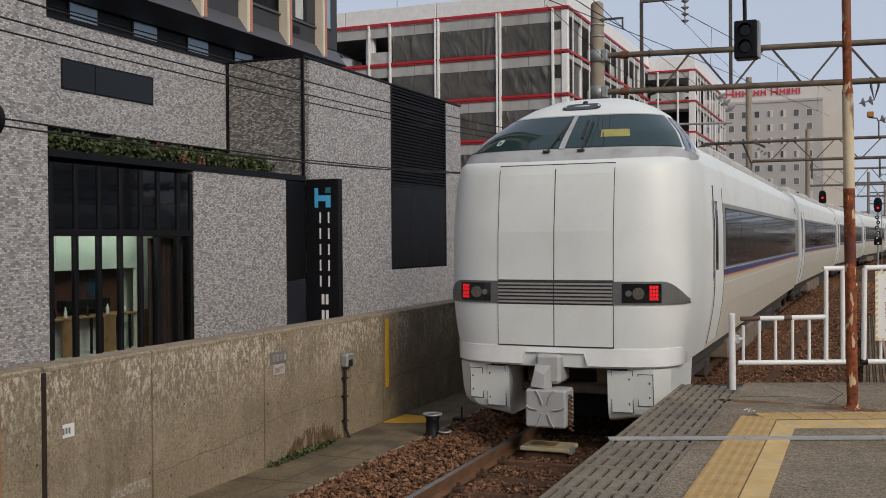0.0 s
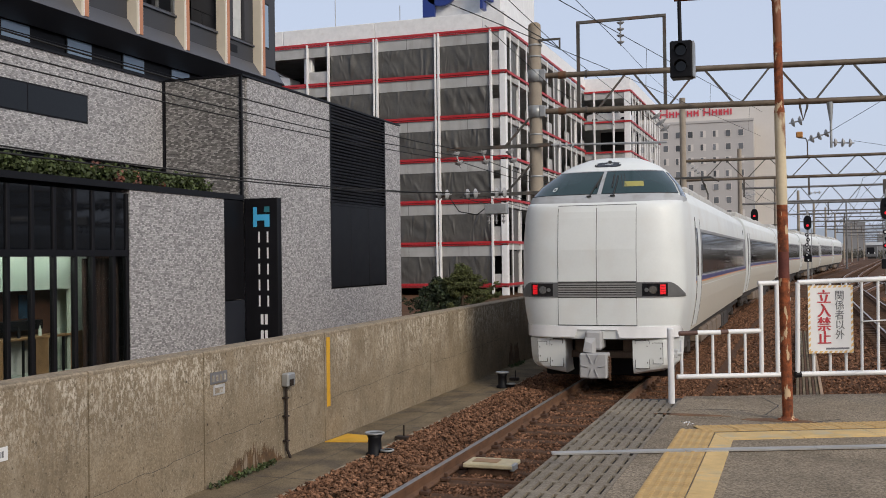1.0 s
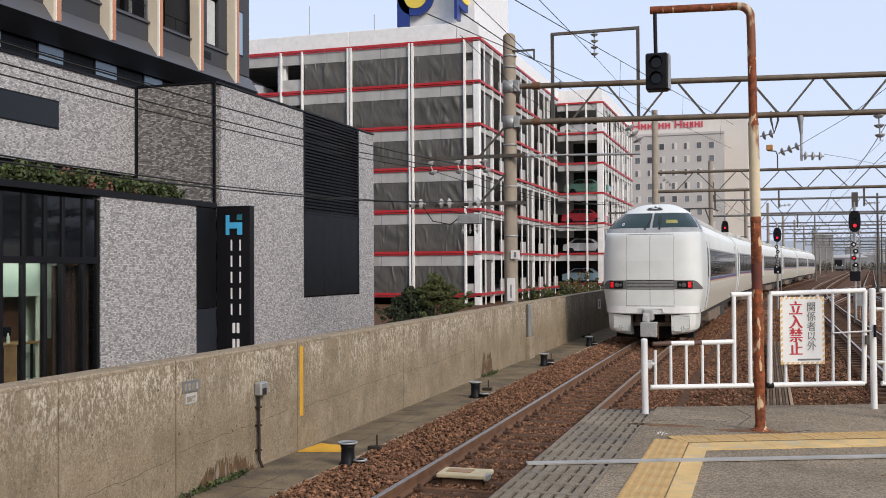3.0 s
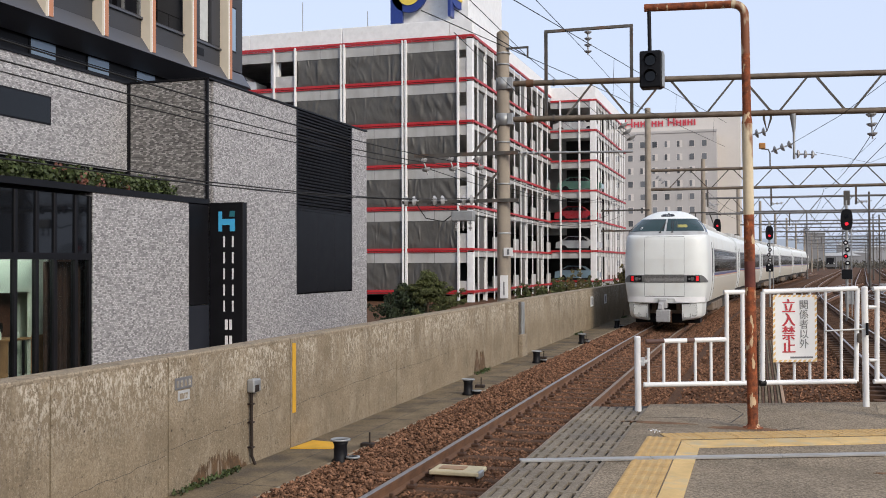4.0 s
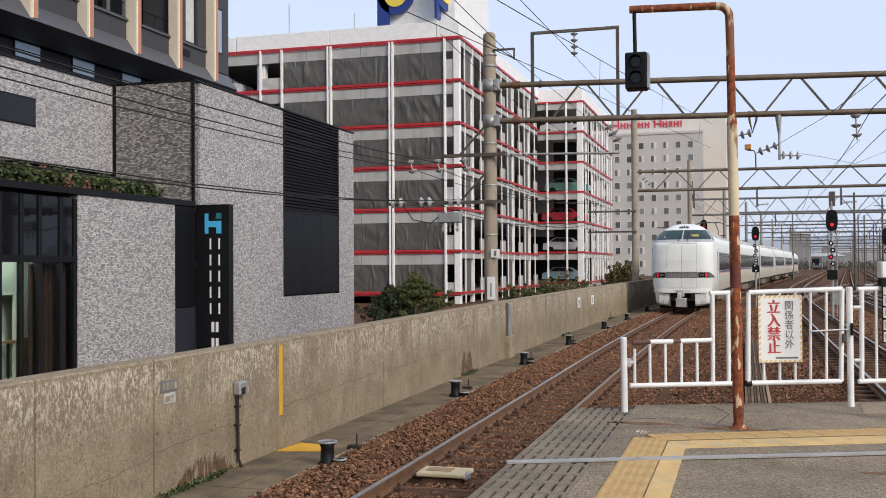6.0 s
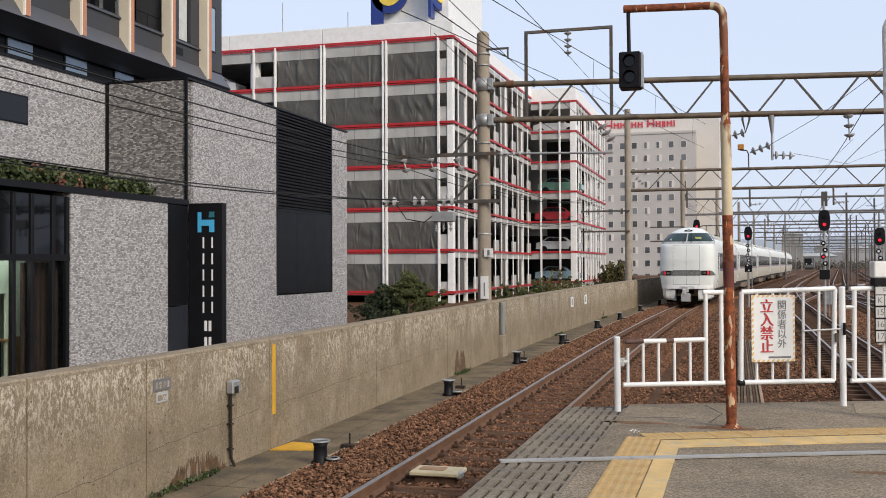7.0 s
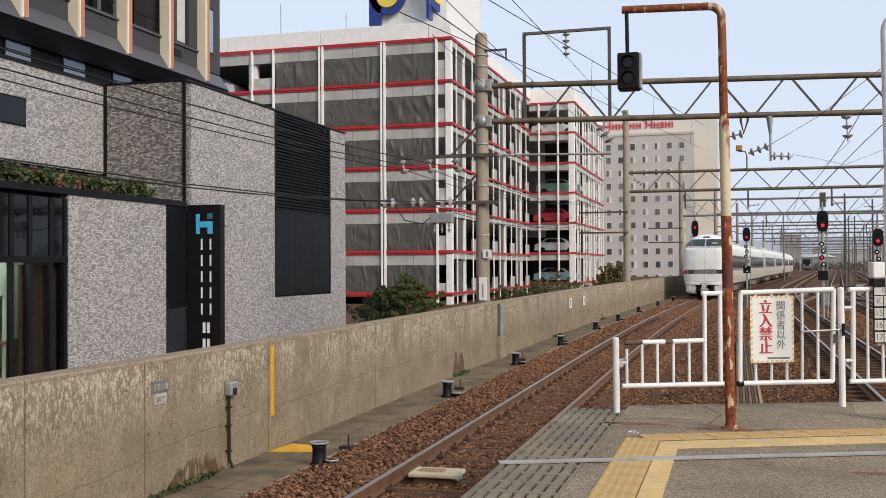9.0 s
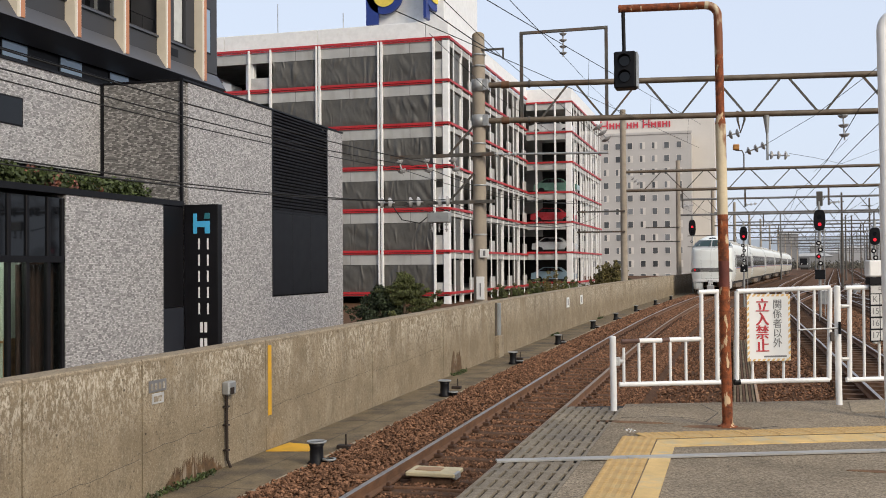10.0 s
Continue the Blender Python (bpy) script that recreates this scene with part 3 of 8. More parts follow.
    part("panel", Build().bev(-14.4, HX + 0.002, 23.05, 24.05, -0.5, 1.26, 0.01), M_PANELB, h)
    # glazed front
    gl = part("window_front", Build().box(-14.12, HX - 0.02, 14.66, 19.1, 2.44, 2.58), M_BLACK, h, "black framed glazed front")
    ms = (14.78, 15.43, 16.08, 16.71, 17.34, 17.90, 18.58, 19.06)
    for y in ms:
        part("mullion", Build().bev(-14.14, -14.03, y - 0.05, y + 0.05, -0.45, 3.84, 0.01), M_BLACK, gl)
    for a, e in zip(ms, ms[1:]):
        part("pane", Build().box(-14.09, -14.07, a + 0.05, e - 0.05, 2.58, 3.84), M_DGLASS, gl)
        o = part("pane", Build().box(-14.09, -14.08, a + 0.05, e - 0.05, -0.3, 2.44), M_CLEAR, gl)
        o.visible_shadow = False
    # inside: a shallow serving bar parallel to the glass, dark curtains beside it
    part("room_floor", Build().box(-20, -14.2, 14.0, 19.1, -0.5, -0.3), M_WOOD, h)
    part("room_ceiling", Build().box(-20, -14.15, 14.0, 19.1, 2.6, 2.8), M_DWOOD, h)
    part("room_wall", Build().box(-15.6, -15.4, 13.0, 18.2, -0.3, 2.6), M_DWOOD, h)
    part("room_wall", Build().box(-15.6, -15.4, 18.2, 19.1, -0.3, 2.6), M_SHELF, h)
    part("room_wall", Build().box(-15.6, -14.2, 19.1, 19.3, -0.3, 2.6), M_DWOOD, h)
    # glowing panel added out of sight behind the header to brighten the bar
    part("ceiling_light", Build().box(-14.75, -14.3, 14.4, 18.3, 2.56, 2.59), M_GLOWFILL, h, "unseen glowing panel added to brighten the lounge")
    y = 14.0
    while y < 18.1:
        part("wall_cabinet", Build().bev(-15.38, -14.92, y + 0.004, y + 0.596, 1.75, 2.56, 0.006), M_SHELF, h, "pale green wall cabinet")
        y += 0.6
    part("side_panel", Build().box(-15.0, -14.94, 18.21, 18.72, -0.3, 2.56), M_SHELF, h, "full-height pale green panel")
    part("panel_edge", Build().box(-15.02, -14.9, 18.72, 18.78, -0.3, 2.56), M_FENCE, h, "white panel edge")
    ct = part("counter", Build().bev(-15.38, -14.86, 13.6, 18.2, 0.74, 0.79, 0.008), M_WOOD, h, "wooden counter")
    part("plinth", Build().box(-15.3, -14.9, 13.6, 18.2, -0.3, 0.0), M_SHELF, ct)
    part("counter_back", Build().box(-15.36, -15.3, 13.6, 18.2, 0.0, 0.74), M_CURTAIN, ct)
    for y0, y1 in ((14.3, 14.75), (15.2, 15.6), (15.95, 16.2), (17.12, 17.5), (18.24, 18.70)):
        part("front_panel", Build().bev(-14.93, -14.88, y0, y1, 0.0, 0.76 if y1 < 18 else 0.82, 0.005), M_WOOD, ct)
    for y in (15.0, 16.25, 16.75, 17.08, 17.55, 17.95):
        part("counter_leg", Build().box(-14.92, -14.88, y, y + 0.04, 0.0, 0.74), M_BLACK, ct)
    part("dark_shelf", Build().bev(-15.38, -15.1, 16.3, 17.6, 0.92, 1.12, 0.01), M_BLACK, ct)
    rr = random.Random(12)
    for i in range(9):
        y = 14.9 + i * 0.31
        part("bottle", Build().lathe((-15.0, y, 0.79), [(0.035, 0), (0.035, 0.10 + 0.05 * rr.random()), (0.015, 0.17), (0.015, 0.21), (0.0, 0.21)], 10), M_SHELF if i % 3 else M_BLACK, h)
    part("kettle", Build().lathe((-15.0, 17.85, 0.79), [(0.09, 0), (0.10, 0.05), (0.07, 0.12), (0.03, 0.14), (0.03, 0.17), (0.0, 0.17)], 14).line([(-15.0, 17.78, 0.88), (-15.0, 17.80, 1.02), (-15.0, 17.9, 1.02), (-15.0, 17.93, 0.88)], 0.012, 6), M_SHELF, h)
    part("wall_picture", Build().box(-15.4, -15.38, 17.2, 17.5, 1.15, 1.65), M_SIGNBLUE, h)
    for y in (17.95, 18.55):
        c = Build()
        for k in range(8):
            c.tube((-14.32 - 0.04 * (k % 2), y + 0.075 * k, -0.3), (-14.32 - 0.04 * (k % 2), y + 0.075 * k, 2.4), 0.05, n=8)
        part("curtain", c, M_DCURT, h, "dark brown drawn curtain")
    # recess under the tower, with small windows
    part("recess_wall", Build().box(-24, -18.0, 0, 31.5, 7.2, 8.4), M_BLACK, h)
    y = 12.52
    while y < 27.5:
        wd = part("window", Build().box(-18.02, -17.975, y - 0.06, y + 1.02, 7.80, 8.30), M_BLACK, h)
        part("pane", Build().box(-18.0, -17.968, y, y + 0.96, 7.82, 8.22), M_SKYTINT, wd)
        y += 2.355
    part("roof_rail", Build().line([(-17.2, 13, 7.75), (-17.2, 30, 7.75)], 0.018, 6), M_BLACK, h)
    # tower
    TX = -17.3
    part("tower_core", Build().box(-40, -18.6, -10, 31.9, 8.75, 40), M_CHAR, h)
    part("soffit", Build().box(-40, TX - 0.5, -10, 32.0, 8.30, 8.80), M_BLACK, h)
    sk = Build()
    sk.add([(TX - 0.55, -10, 8.22), (TX + 0.34, -10, 8.52), (TX + 0.34, 32.0, 8.52), (TX - 0.55, 32.0, 8.22), (TX + 0.02, -10, 9.0), (TX + 0.02, 32.0, 9.0)], [(0, 1, 2, 3), (1, 4, 5, 2), (3, 2, 5), (0, 4, 1), (0, 3, 5, 4)])
    part("skirt", sk, M_SKIRT, h, "sloping dark metal skirt under the tower")
    fy = [30.67 - 2.29 * i for i in range(14)]
    for i, y in enumerate(fy):
        f = Build()
        z0 = 8.55
        for x0, x1, a, e, m in ((TX, TX + 0.30, y - 0.22, y - 0.13, 0),):
            f.add([(x0 - 0.02, a, z0 + 0.35), (x1, a, z0), (x1, e, z0), (x0 - 0.02, e, z0 + 0.35), (x0 - 0.02, a, 40), (x1, a, 40), (x1, e, 40), (x0 - 0.02, e, 40)], [(0, 3, 2, 1), (4, 5, 6, 7), (0, 1, 5, 4), (1, 2, 6, 5), (2, 3, 7, 6), (3, 0, 4, 7)])
        fin = part("fin", f, M_BEIGE, h, "beige upright fin edged in terracotta")
        part("fin_edge", Build().box(TX, TX + 0.305, y - 0.13, y - 0.10, z0 + 0.05, 40), M_FENCE, fin, "white fin edge")
        part("fin_edge", Build().box(TX, TX + 0.31, y - 0.10, y + 0.06, z0 + 0.05, 40), M_ORANGE, fin)
        part("fin_edge", Build().box(TX, TX + 0.29, y + 0.06, y + 0.09, z0 + 0.1, 40), M_FENCE, fin)
        # bay behind: spandrels and either a window or an open recess
        y1, y0 = y - 0.22, y - 2.26
        for k in range(3):
            zb = 9.05 + k * 3.05
            part("spandrel", Build().bev(-18.4, TX, y0, y1, zb - 0.1, zb + 0.62, 0.02), M_CHAR, h)
            part("spandrel_lip", Build().box(TX - 0.05, TX + 0.06, y0, y1, zb + 0.50, zb + 0.56), M_SKIRT, h)
            if i == 0:
                part("pier", Build().box(-18.4, TX, y0, y0 + 0.75, zb + 0.62, zb + 2.95), M_CHAR, h)
                part("pier", Build().box(-18.4, TX, y1 - 0.55, y1, zb + 0.62, zb + 2.95), M_CHAR, h)
                part("pier", Build().box(-18.4, TX, y0 + 0.75, y1 - 0.55, zb + 2.2, zb + 2.95), M_CHAR, h)
                wd = part("window", Build().box(-17.55, -17.42, y0 + 0.75, y1 - 0.55, zb + 0.62, zb + 2.2), M_BLACK, h)
                part("curtain", Build().box(-17.45, -17.40, y0 + 0.80, y1 - 0.62, zb + 0.68, zb + 2.14), M_CURTAIN, wd)
            else:
                part("recess_back", Build().box(-18.5, -18.3, y0, y1, zb + 0.6, zb + 2.95), M_BLACK, h)
                part("window_frame", Build().box(-18.32, -18.2, y0 + 1.0, y0 + 1.06, zb + 0.6, zb + 2.95).box(-18.32, -18.2, y0 + 0.2, y0 + 0.25, zb + 0.6, zb + 2.95), M_GALV, h)
                part("rail", Build().line([(TX - 0.12, y0, zb + 1.05), (TX - 0.12, y1, zb + 1.05)], 0.018, 6).line([(TX - 0.12, y0 + 0.6, zb + 0.6), (TX - 0.12, y0 + 0.6, zb + 1.05)], 0.014, 6).line([(TX - 0.12, y0 + 1.4, zb + 0.6), (TX - 0.12, y0 + 1.4, zb + 1.05)], 0.014, 6), M_BLACK, h)
    part("pier", Build().box(-40, TX, 30.70, 32.0, 9.05, 40), M_CHAR, h)
    for k in range(3):
        zb = 9.05 + k * 3.05
        wd = part("window", Build().box(TX - 0.05, TX + 0.012, 31.0, 31.55, zb + 0.62, zb + 2.2), M_BLACK, h)
        part("pane", Build().box(TX, TX + 0.018, 31.06, 31.5, zb + 0.68, zb + 2.14), M_SKYTINT, wd)
        part("vent", Build().box(TX - 0.05, TX + 0.012, 28.9, 29.4, zb + 0.1, zb + 0.35), M_BLACK, h)
    return h


hotel()


def blade_sign():
    s = thing("blade_sign", "tall black upright sign box with white marks and a blue emblem", "sign")
    y = 24.08
    part("sign_box", Build().bev(-14.0, -13.01, y, y + 0.24, -0.3, 3.98, 0.012), M_BLACK, s)
    part("sign_foot", Build().box(-13.7, -13.3, y + 0.05, y + 0.2, -0.5, -0.3), M_BLACK, s)
    # blue block emblem
    e = Build()
    for x0, x1, z0, z1 in ((-13.72, -13.62, 3.21, 3.74), (-13.62, -13.24, 3.38, 3.54), (-13.38, -13.24, 3.21, 3.38)):
        e.box(x0, x1, y - 0.025, y + 0.002, z0, z1)
    part("emblem", e, M_BLUE, s, "blue block emblem")
    part("emblem_tip", Build().plate([(-13.40, y - 0.02, 3.60), (-13.24, y - 0.02, 3.60), (-13.24, y - 0.02, 3.75), (-13.38, y - 0.02, 3.75)], 0.022, (0, 1, 0)), M_TEAL, s)
    # plain upright marks where the name runs down the sign
    z = 3.08
    for i in range(8):
        hgt, wd, st = (0.29, 0.15, 0.042) if i < 5 else (0.27, 0.10, 0.075)
        part("mark", Build().box(-13.43 - wd, -13.43 - wd + st, y - 0.015, y + 0.002, z - hgt, z), M_SIGNW, s)
        part("mark", Build().box(-13.43 + wd - st, -13.43 + wd, y - 0.015, y + 0.002, z - hgt, z), M_SIGNW, s)
        z -= 0.427 if i != 4 else 0.50
    return s


blade_sign()

# planting on the low roof
M_LEAF = mat("planter_leaf", (0.055, 0.078, 0.022), 0.7, vary=0.4, scale=6, fine=30, bump=0.1, rnd=0.5)
M_LEAFR = mat("planter_leaf_red", (0.20, 0.075, 0.05), 0.7, vary=0.4, scale=6, fine=30, bump=0.1, rnd=0.4)


def leaf_cloud(b, c, size, n, leaf, rnd, flat=1.0):
    """Small two-sided leaves scattered in an uneven clump."""
    for _ in range(n):
        d = Vector((rnd.gauss(0, 1), rnd.gauss(0, 1), rnd.gauss(0, flat)))
        d = d.normalized() * (rnd.random() ** 0.45)
        p = Vector(c) + Vector((d.x * size[0], d.y * size[1], d.z * size[2]))
        u = Vector((rnd.uniform(-1, 1), rnd.uniform(-1, 1), rnd.uniform(-0.6, 1))).normalized()
        v = u.orthogonal().normalized()
        v.rotate(Matrix.Rotation(rnd.uniform(0, 6.28), 3, u))
        l = leaf * rnd.uniform(0.6, 1.3)
        k = u.cross(v) * l * 0.4
        b.add([p - k * 0.3, p + v * l * 0.5 + k, p + v * l, p + v * l * 0.5 - k], [(0, 1, 2, 3)])


rnd = random.Random(11)
b, r = Build(), Build()
y = 14.8
while y < 22.9:
    z = 4.24 + rnd.uniform(-0.08, 0.10)
    leaf_cloud(r if rnd.random() < 0.22 and 18.8 < y < 21.5 else b, (-14.35 - rnd.random() * 0.7, y, z), (0.30, 0.26, 0.22), 230, 0.095, rnd)
    y += 0.10
solid("planter_shrubs", b, M_LEAF, "low green shrubs along the planter edge", "shrubs", kind="stuff")
solid("planter_red_shrubs", r, M_LEAFR, "reddish low shrubs among the planting", "shrubs", kind="stuff")

# ---- multi-storey car park ----
M_SEEPG = mat("panel_joint_grey", (0.16, 0.16, 0.155), 0.9, vary=0.2)
GLEV = [0.48, 3.28, 6.10, 8.95, 11.78, 14.63, 17.47]


def car_mat(name, col):
    return mat(name, col, 0.3, vary=0.04, bump=0.01, coat=0.6)


def parked_car(m, at):
    c = thing("parked_car", "parked car standing on a car park deck", "car", at, group="cars in the car park")
    prof = [(-2.0, 0.35), (-2.0, 0.80), (-1.75, 0.92), (-1.1, 0.97), (-0.55, 1.42), (0.9, 1.46), (1.6, 1.0), (2.0, 0.9), (2.05, 0.35)]
    b, vs, fs = Build(), [], []
    for s, ins in ((-0.82, 1), (0.82, 1)):
        vs += [(x, s * (0.85 if z > 1.2 else 1), z) for x, z in prof]
    n = len(prof)
    fs = [(i, (i + 1) % n, n + (i + 1) % n, n + i) for i in range(n)] + [tuple(range(n))[::-1], tuple(range(n, 2 * n))]
    part("body", b.add(vs, fs), m, c)
    for s in (-1, 1):
        part("side_window", Build().plate([(-0.98, s * 0.80, 1.0), (-0.5, s * 0.735, 1.36), (0.85, s * 0.735, 1.40), (1.4, s * 0.80, 1.02)], 0.01, (0, s, 0)), M_DGLASS, c)
        for x in (-1.3, 1.3):
            part("wheel", Build().tube((x, s * 0.66, 0.31), (x, s * 0.84, 0.31), 0.31, n=16), M_BLACK, c)
    return c


def garage():
    g = thing("car_park", "white steel-framed multi-storey car park with red floor beams and grey netting", "building")
    X, Y = -18.0, 64.82
    B2X, B2Y, B2E = -13.86, 91.3, 112.0
    # decks, back walls, parapets
    for z in GLEV[:-1] + [17.3]:
        part("deck", Build().box(-48, X - 0.35, Y + 0.35, 124.9, z - 0.2, z), M_GREYP, g)
        part("deck", Build().box(X - 0.35, B2X - 0.35, B2Y + 0.35, B2E, z - 0.2, z), M_GREYP, g)
    # near-black walls put the decks' inner shade into colour
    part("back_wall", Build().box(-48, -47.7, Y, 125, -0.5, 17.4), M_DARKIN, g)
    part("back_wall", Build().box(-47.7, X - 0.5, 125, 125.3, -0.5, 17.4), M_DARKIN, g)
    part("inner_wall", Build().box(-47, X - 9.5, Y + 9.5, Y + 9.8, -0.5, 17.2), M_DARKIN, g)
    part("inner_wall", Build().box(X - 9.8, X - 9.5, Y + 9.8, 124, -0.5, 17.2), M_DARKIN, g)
    for x0, x1 in ((-48, -34.45), (-34.4, -27.35), (-27.3, -19.6), (-19.55, X)):
        part("parapet", Build().bev(x0, x1, Y - 0.02, Y + 0.2, 17.55, 18.66, 0.02), M_WHITE, g)
    for y0, y1 in ((Y + 0.2, 78), (78.05, B2Y)):
        part("parapet", Build().bev(X - 0.2, X + 0.02, y0, y1, 17.55, 18.62, 0.02), M_WHITE, g)
    part("parapet", Build().bev(X, B2X, B2Y - 0.02, B2Y + 0.2, 17.15, 18.36, 0.02), M_WHITE, g)
    part("parapet", Build().bev(B2X - 0.2, B2X + 0.02, B2Y, B2E, 17.15, 18.3, 0.02), M_WHITE, g)
    # left face
    for k, z in enumerate(GLEV):
        part("floor_beam", Build().box(-48, X + 0.06, Y - 0.10, Y + 0.06, z - 0.03, z + 0.13), M_RED, g, "red floor-edge beam")
        part("floor_beam", Build().box(-48, X + 0.04, Y - 0.06, Y + 0.0, z - 0.14, z - 0.06), M_RED, g)
        part("floor_beam", Build().box(X - 0.06, X + 0.10, Y + 0.06, B2Y, z - 0.03, z + 0.13), M_RED, g, "red floor-edge beam")
        if k < 6:
            t = GLEV[k + 1]
            part("fascia", Build().box(-48, X - 0.3, Y + 0.02, Y + 0.2, t - 0.85, t - 0.14), M_GREYP, g, "pale grey fascia panel")
            part("fascia", Build().box(X - 0.2, X - 0.02, Y + 0.3, B2Y, t - 0.45, t - 0.14), M_GREYP, g)
            # netting in the bays, with folds
            for x0, x1 in ((-30.72, -27.5), (-27.05, -23.0), (-22.55, -19.1)):
                nb, vs, fs = Build(), [], []
                nx, nz = 44, 16
                for j in range(nz + 1):
                    for i in range(nx + 1):
                        x = x0 + (x1 - x0) * i / nx
                        zz = z + 0.13 + (t - 0.80 - z - 0.13) * j / nz
                        q = x * 1.5 + zz * 0.9 + k * 7.3 + x0
                        w = 0.05 * noise.noise(Vector((x * 0.8 + zz + k * 9, zz * 0.9, k)))
                        w -= 0.085 * abs(noise.noise(Vector((q, zz * 0.30 - x * 0.2, k * 3.1)))) + 0.05 * abs(noise.noise(Vector((q * 2.3 + 4, zz * 0.8, k + 5))))
                        w = 0.05 + w * min(1.0, 3.0 * math.sin(math.pi * j / nz))
                        vs.append((x, Y + 0.005 + w, zz))
                for j in range(nz):
                    for i in range(nx):
                        q = j * (nx + 1) + i
                        fs.append((q, q + 1, q + nx + 2, q + nx + 1))
                part("netting", nb.add(vs, fs, True), M_TARP, g, "wrinkled dark grey netting")
            # half-height panels beside the corner and at the far bay
            part("low_panel", Build().box(-18.92, -18.45, Y + 0.03, Y + 0.12, z + 0.13, z + 0.75 + 0.35 * (k % 3)), M_SHEET, g, "pale translucent sheet")
            part("low_panel", Build().box(-32.4, -30.95, Y + 0.03, Y + 0.12, z + 0.13, z + 0.95), M_SHEET, g)
    for k in range(6):
        for x in (-29.0, -25.0, -20.7):
            part("panel_joint", Build().box(x - 0.015, x + 0.015, Y + 0.012, Y + 0.03, GLEV[k + 1] - 0.85, GLEV[k + 1] - 0.15), M_SEEPG, g)
    for x, w in ((-32.5, 0.14), (-30.86, 0.15), (-27.40, 0.12), (-27.17, 0.15), (-22.90, 0.12), (-22.67, 0.15), (-19.0, 0.15)):
        part("column", Build().bev(x - w / 2, x + w / 2, Y - 0.16, Y + 0.06, -0.5, 17.5, 0.02), M_WHITE, g, "white steel column")
    part("column", Build().bev(-18.42, X, Y - 0.06, Y + 0.4, -0.5, 17.5, 0.03), M_WHITE, g, "broad white corner column")
    for x in (-32.6, -38.0, -43.5):
        part("column", Build().bev(x - 0.3, x + 0.3, Y + 0.2, Y + 0.7, -0.5, 17.3, 0.03), M_WHITE, g)
    # right face: slim uprights, deep bays
    y = Y + 1.25
    i = 0
    while y < B2Y - 0.4:
        part("mullion", Build().bev(X - 0.03, X + 0.05, y - 0.05, y + 0.05, -0.5, 17.5, 0.012), M_WHITE, g, "slim white upright")
        if i % 3 == 1:
            part("column", Build().bev(X - 0.42, X - 0.20, y + 0.5, y + 0.78, -0.5, 17.3, 0.03), M_WHITE, g)
        if i % 3 == 2:
            for k in range(6):
                part("low_panel", Build().box(X - 0.18, X - 0.08, y + 0.2, y + 1.7, GLEV[k] + 0.13, GLEV[k] + 1.0), M_GREYP, g)
        if i % 3 == 0:
            for k in range(6):
                part("netting", Build().box(X - 0.2, X - 0.15, y + 0.3, y + 2.0, GLEV[k] + 0.13, GLEV[k + 1] - 0.55), M_TARP, g)
        y += 2.15
        i += 1
    # second block
    L2 = [0.72, 3.44, 6.17, 8.88, 11.6, 14.33, 17.06]
    for k, z in enumerate(L2):
        part("floor_beam", Build().box(X, B2X + 0.06, B2Y - 0.1, B2Y + 0.06, z - 0.03, z + 0.13), M_RED, g, "red floor-edge beam")
        part("floor_beam", Build().box(B2X - 0.06, B2X + 0.1, B2Y + 0.06, B2E, z - 0.03, z + 0.13), M_RED, g, "red floor-edge beam")
        if k < 6:
            t = L2[k + 1]
            part("fascia", Build().box(X, B2X - 0.1, B2Y + 0.02, B2Y + 0.2, t - 0.6, t - 0.06), M_GREYP, g)
            part("fascia", Build().box(B2X - 0.2, B2X - 0.02, B2Y + 0.2, B2E, t - 0.42, t - 0.06), M_GREYP, g)
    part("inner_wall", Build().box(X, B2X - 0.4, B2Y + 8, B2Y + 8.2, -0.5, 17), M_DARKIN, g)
    for x in (X + 0.9, B2X - 1.5):
        part("mullion", Build().bev(x - 0.08, x + 0.08, B2Y - 0.14, B2Y + 0.06, -0.5, 17.1, 0.02), M_WHITE, g)
    part("column", Build().bev(B2X - 0.55, B2X, B2Y - 0.06, B2Y + 0.4, -0.5, 17.1, 0.03), M_WHITE, g)
    y = B2Y + 1.2
    i = 0
    while y < B2E:
        part("mullion", Build().bev(B2X - 0.03, B2X + 0.05, y - 0.05, y + 0.05, -0.5, 17.1, 0.012), M_WHITE, g)
        if i % 2:
            part("column", Build().bev(B2X - 0.40, B2X - 0.20, y + 0.5, y + 0.75, -0.5, 17.0, 0.03), M_WHITE, g)
        y += 1.9
        i += 1
    # roof tower
    part("roof_tower", Build().bev(-23.9, -18.75, 66.6, 76, 17.3, 27, 0.05), M_WHITE, g)
    for x in (-30.5, -24.2 - 1.4):
        part("aerial", Build().line([(x, Y + 0.4, 18.6), (x, Y + 0.4, 18.6 + (2.2 if x < -30 else 1.2))], 0.03, 6), M_GALV, g)
    return g


garage()
cm = [car_mat("car_green", (0.10, 0.22, 0.17)), car_mat("car_red", (0.42, 0.02, 0.03)), car_mat("car_silver", (0.50, 0.52, 0.53)), car_mat("car_blue", (0.22, 0.34, 0.42)), car_mat("car_white", (0.7, 0.7, 0.7))]
for z, m, x in ((14.33, 4, -16.0), (8.88, 0, -15.6), (6.17, 1, -15.9), (3.44, 2, -15.8), (0.72, 3, -15.9)):
    parked_car(cm[m], pose(x, 93.4, z, 0, 0, 180))
parked_car(cm[4], pose(-36.6, 66.9, 14.63, 0, 0, 0))

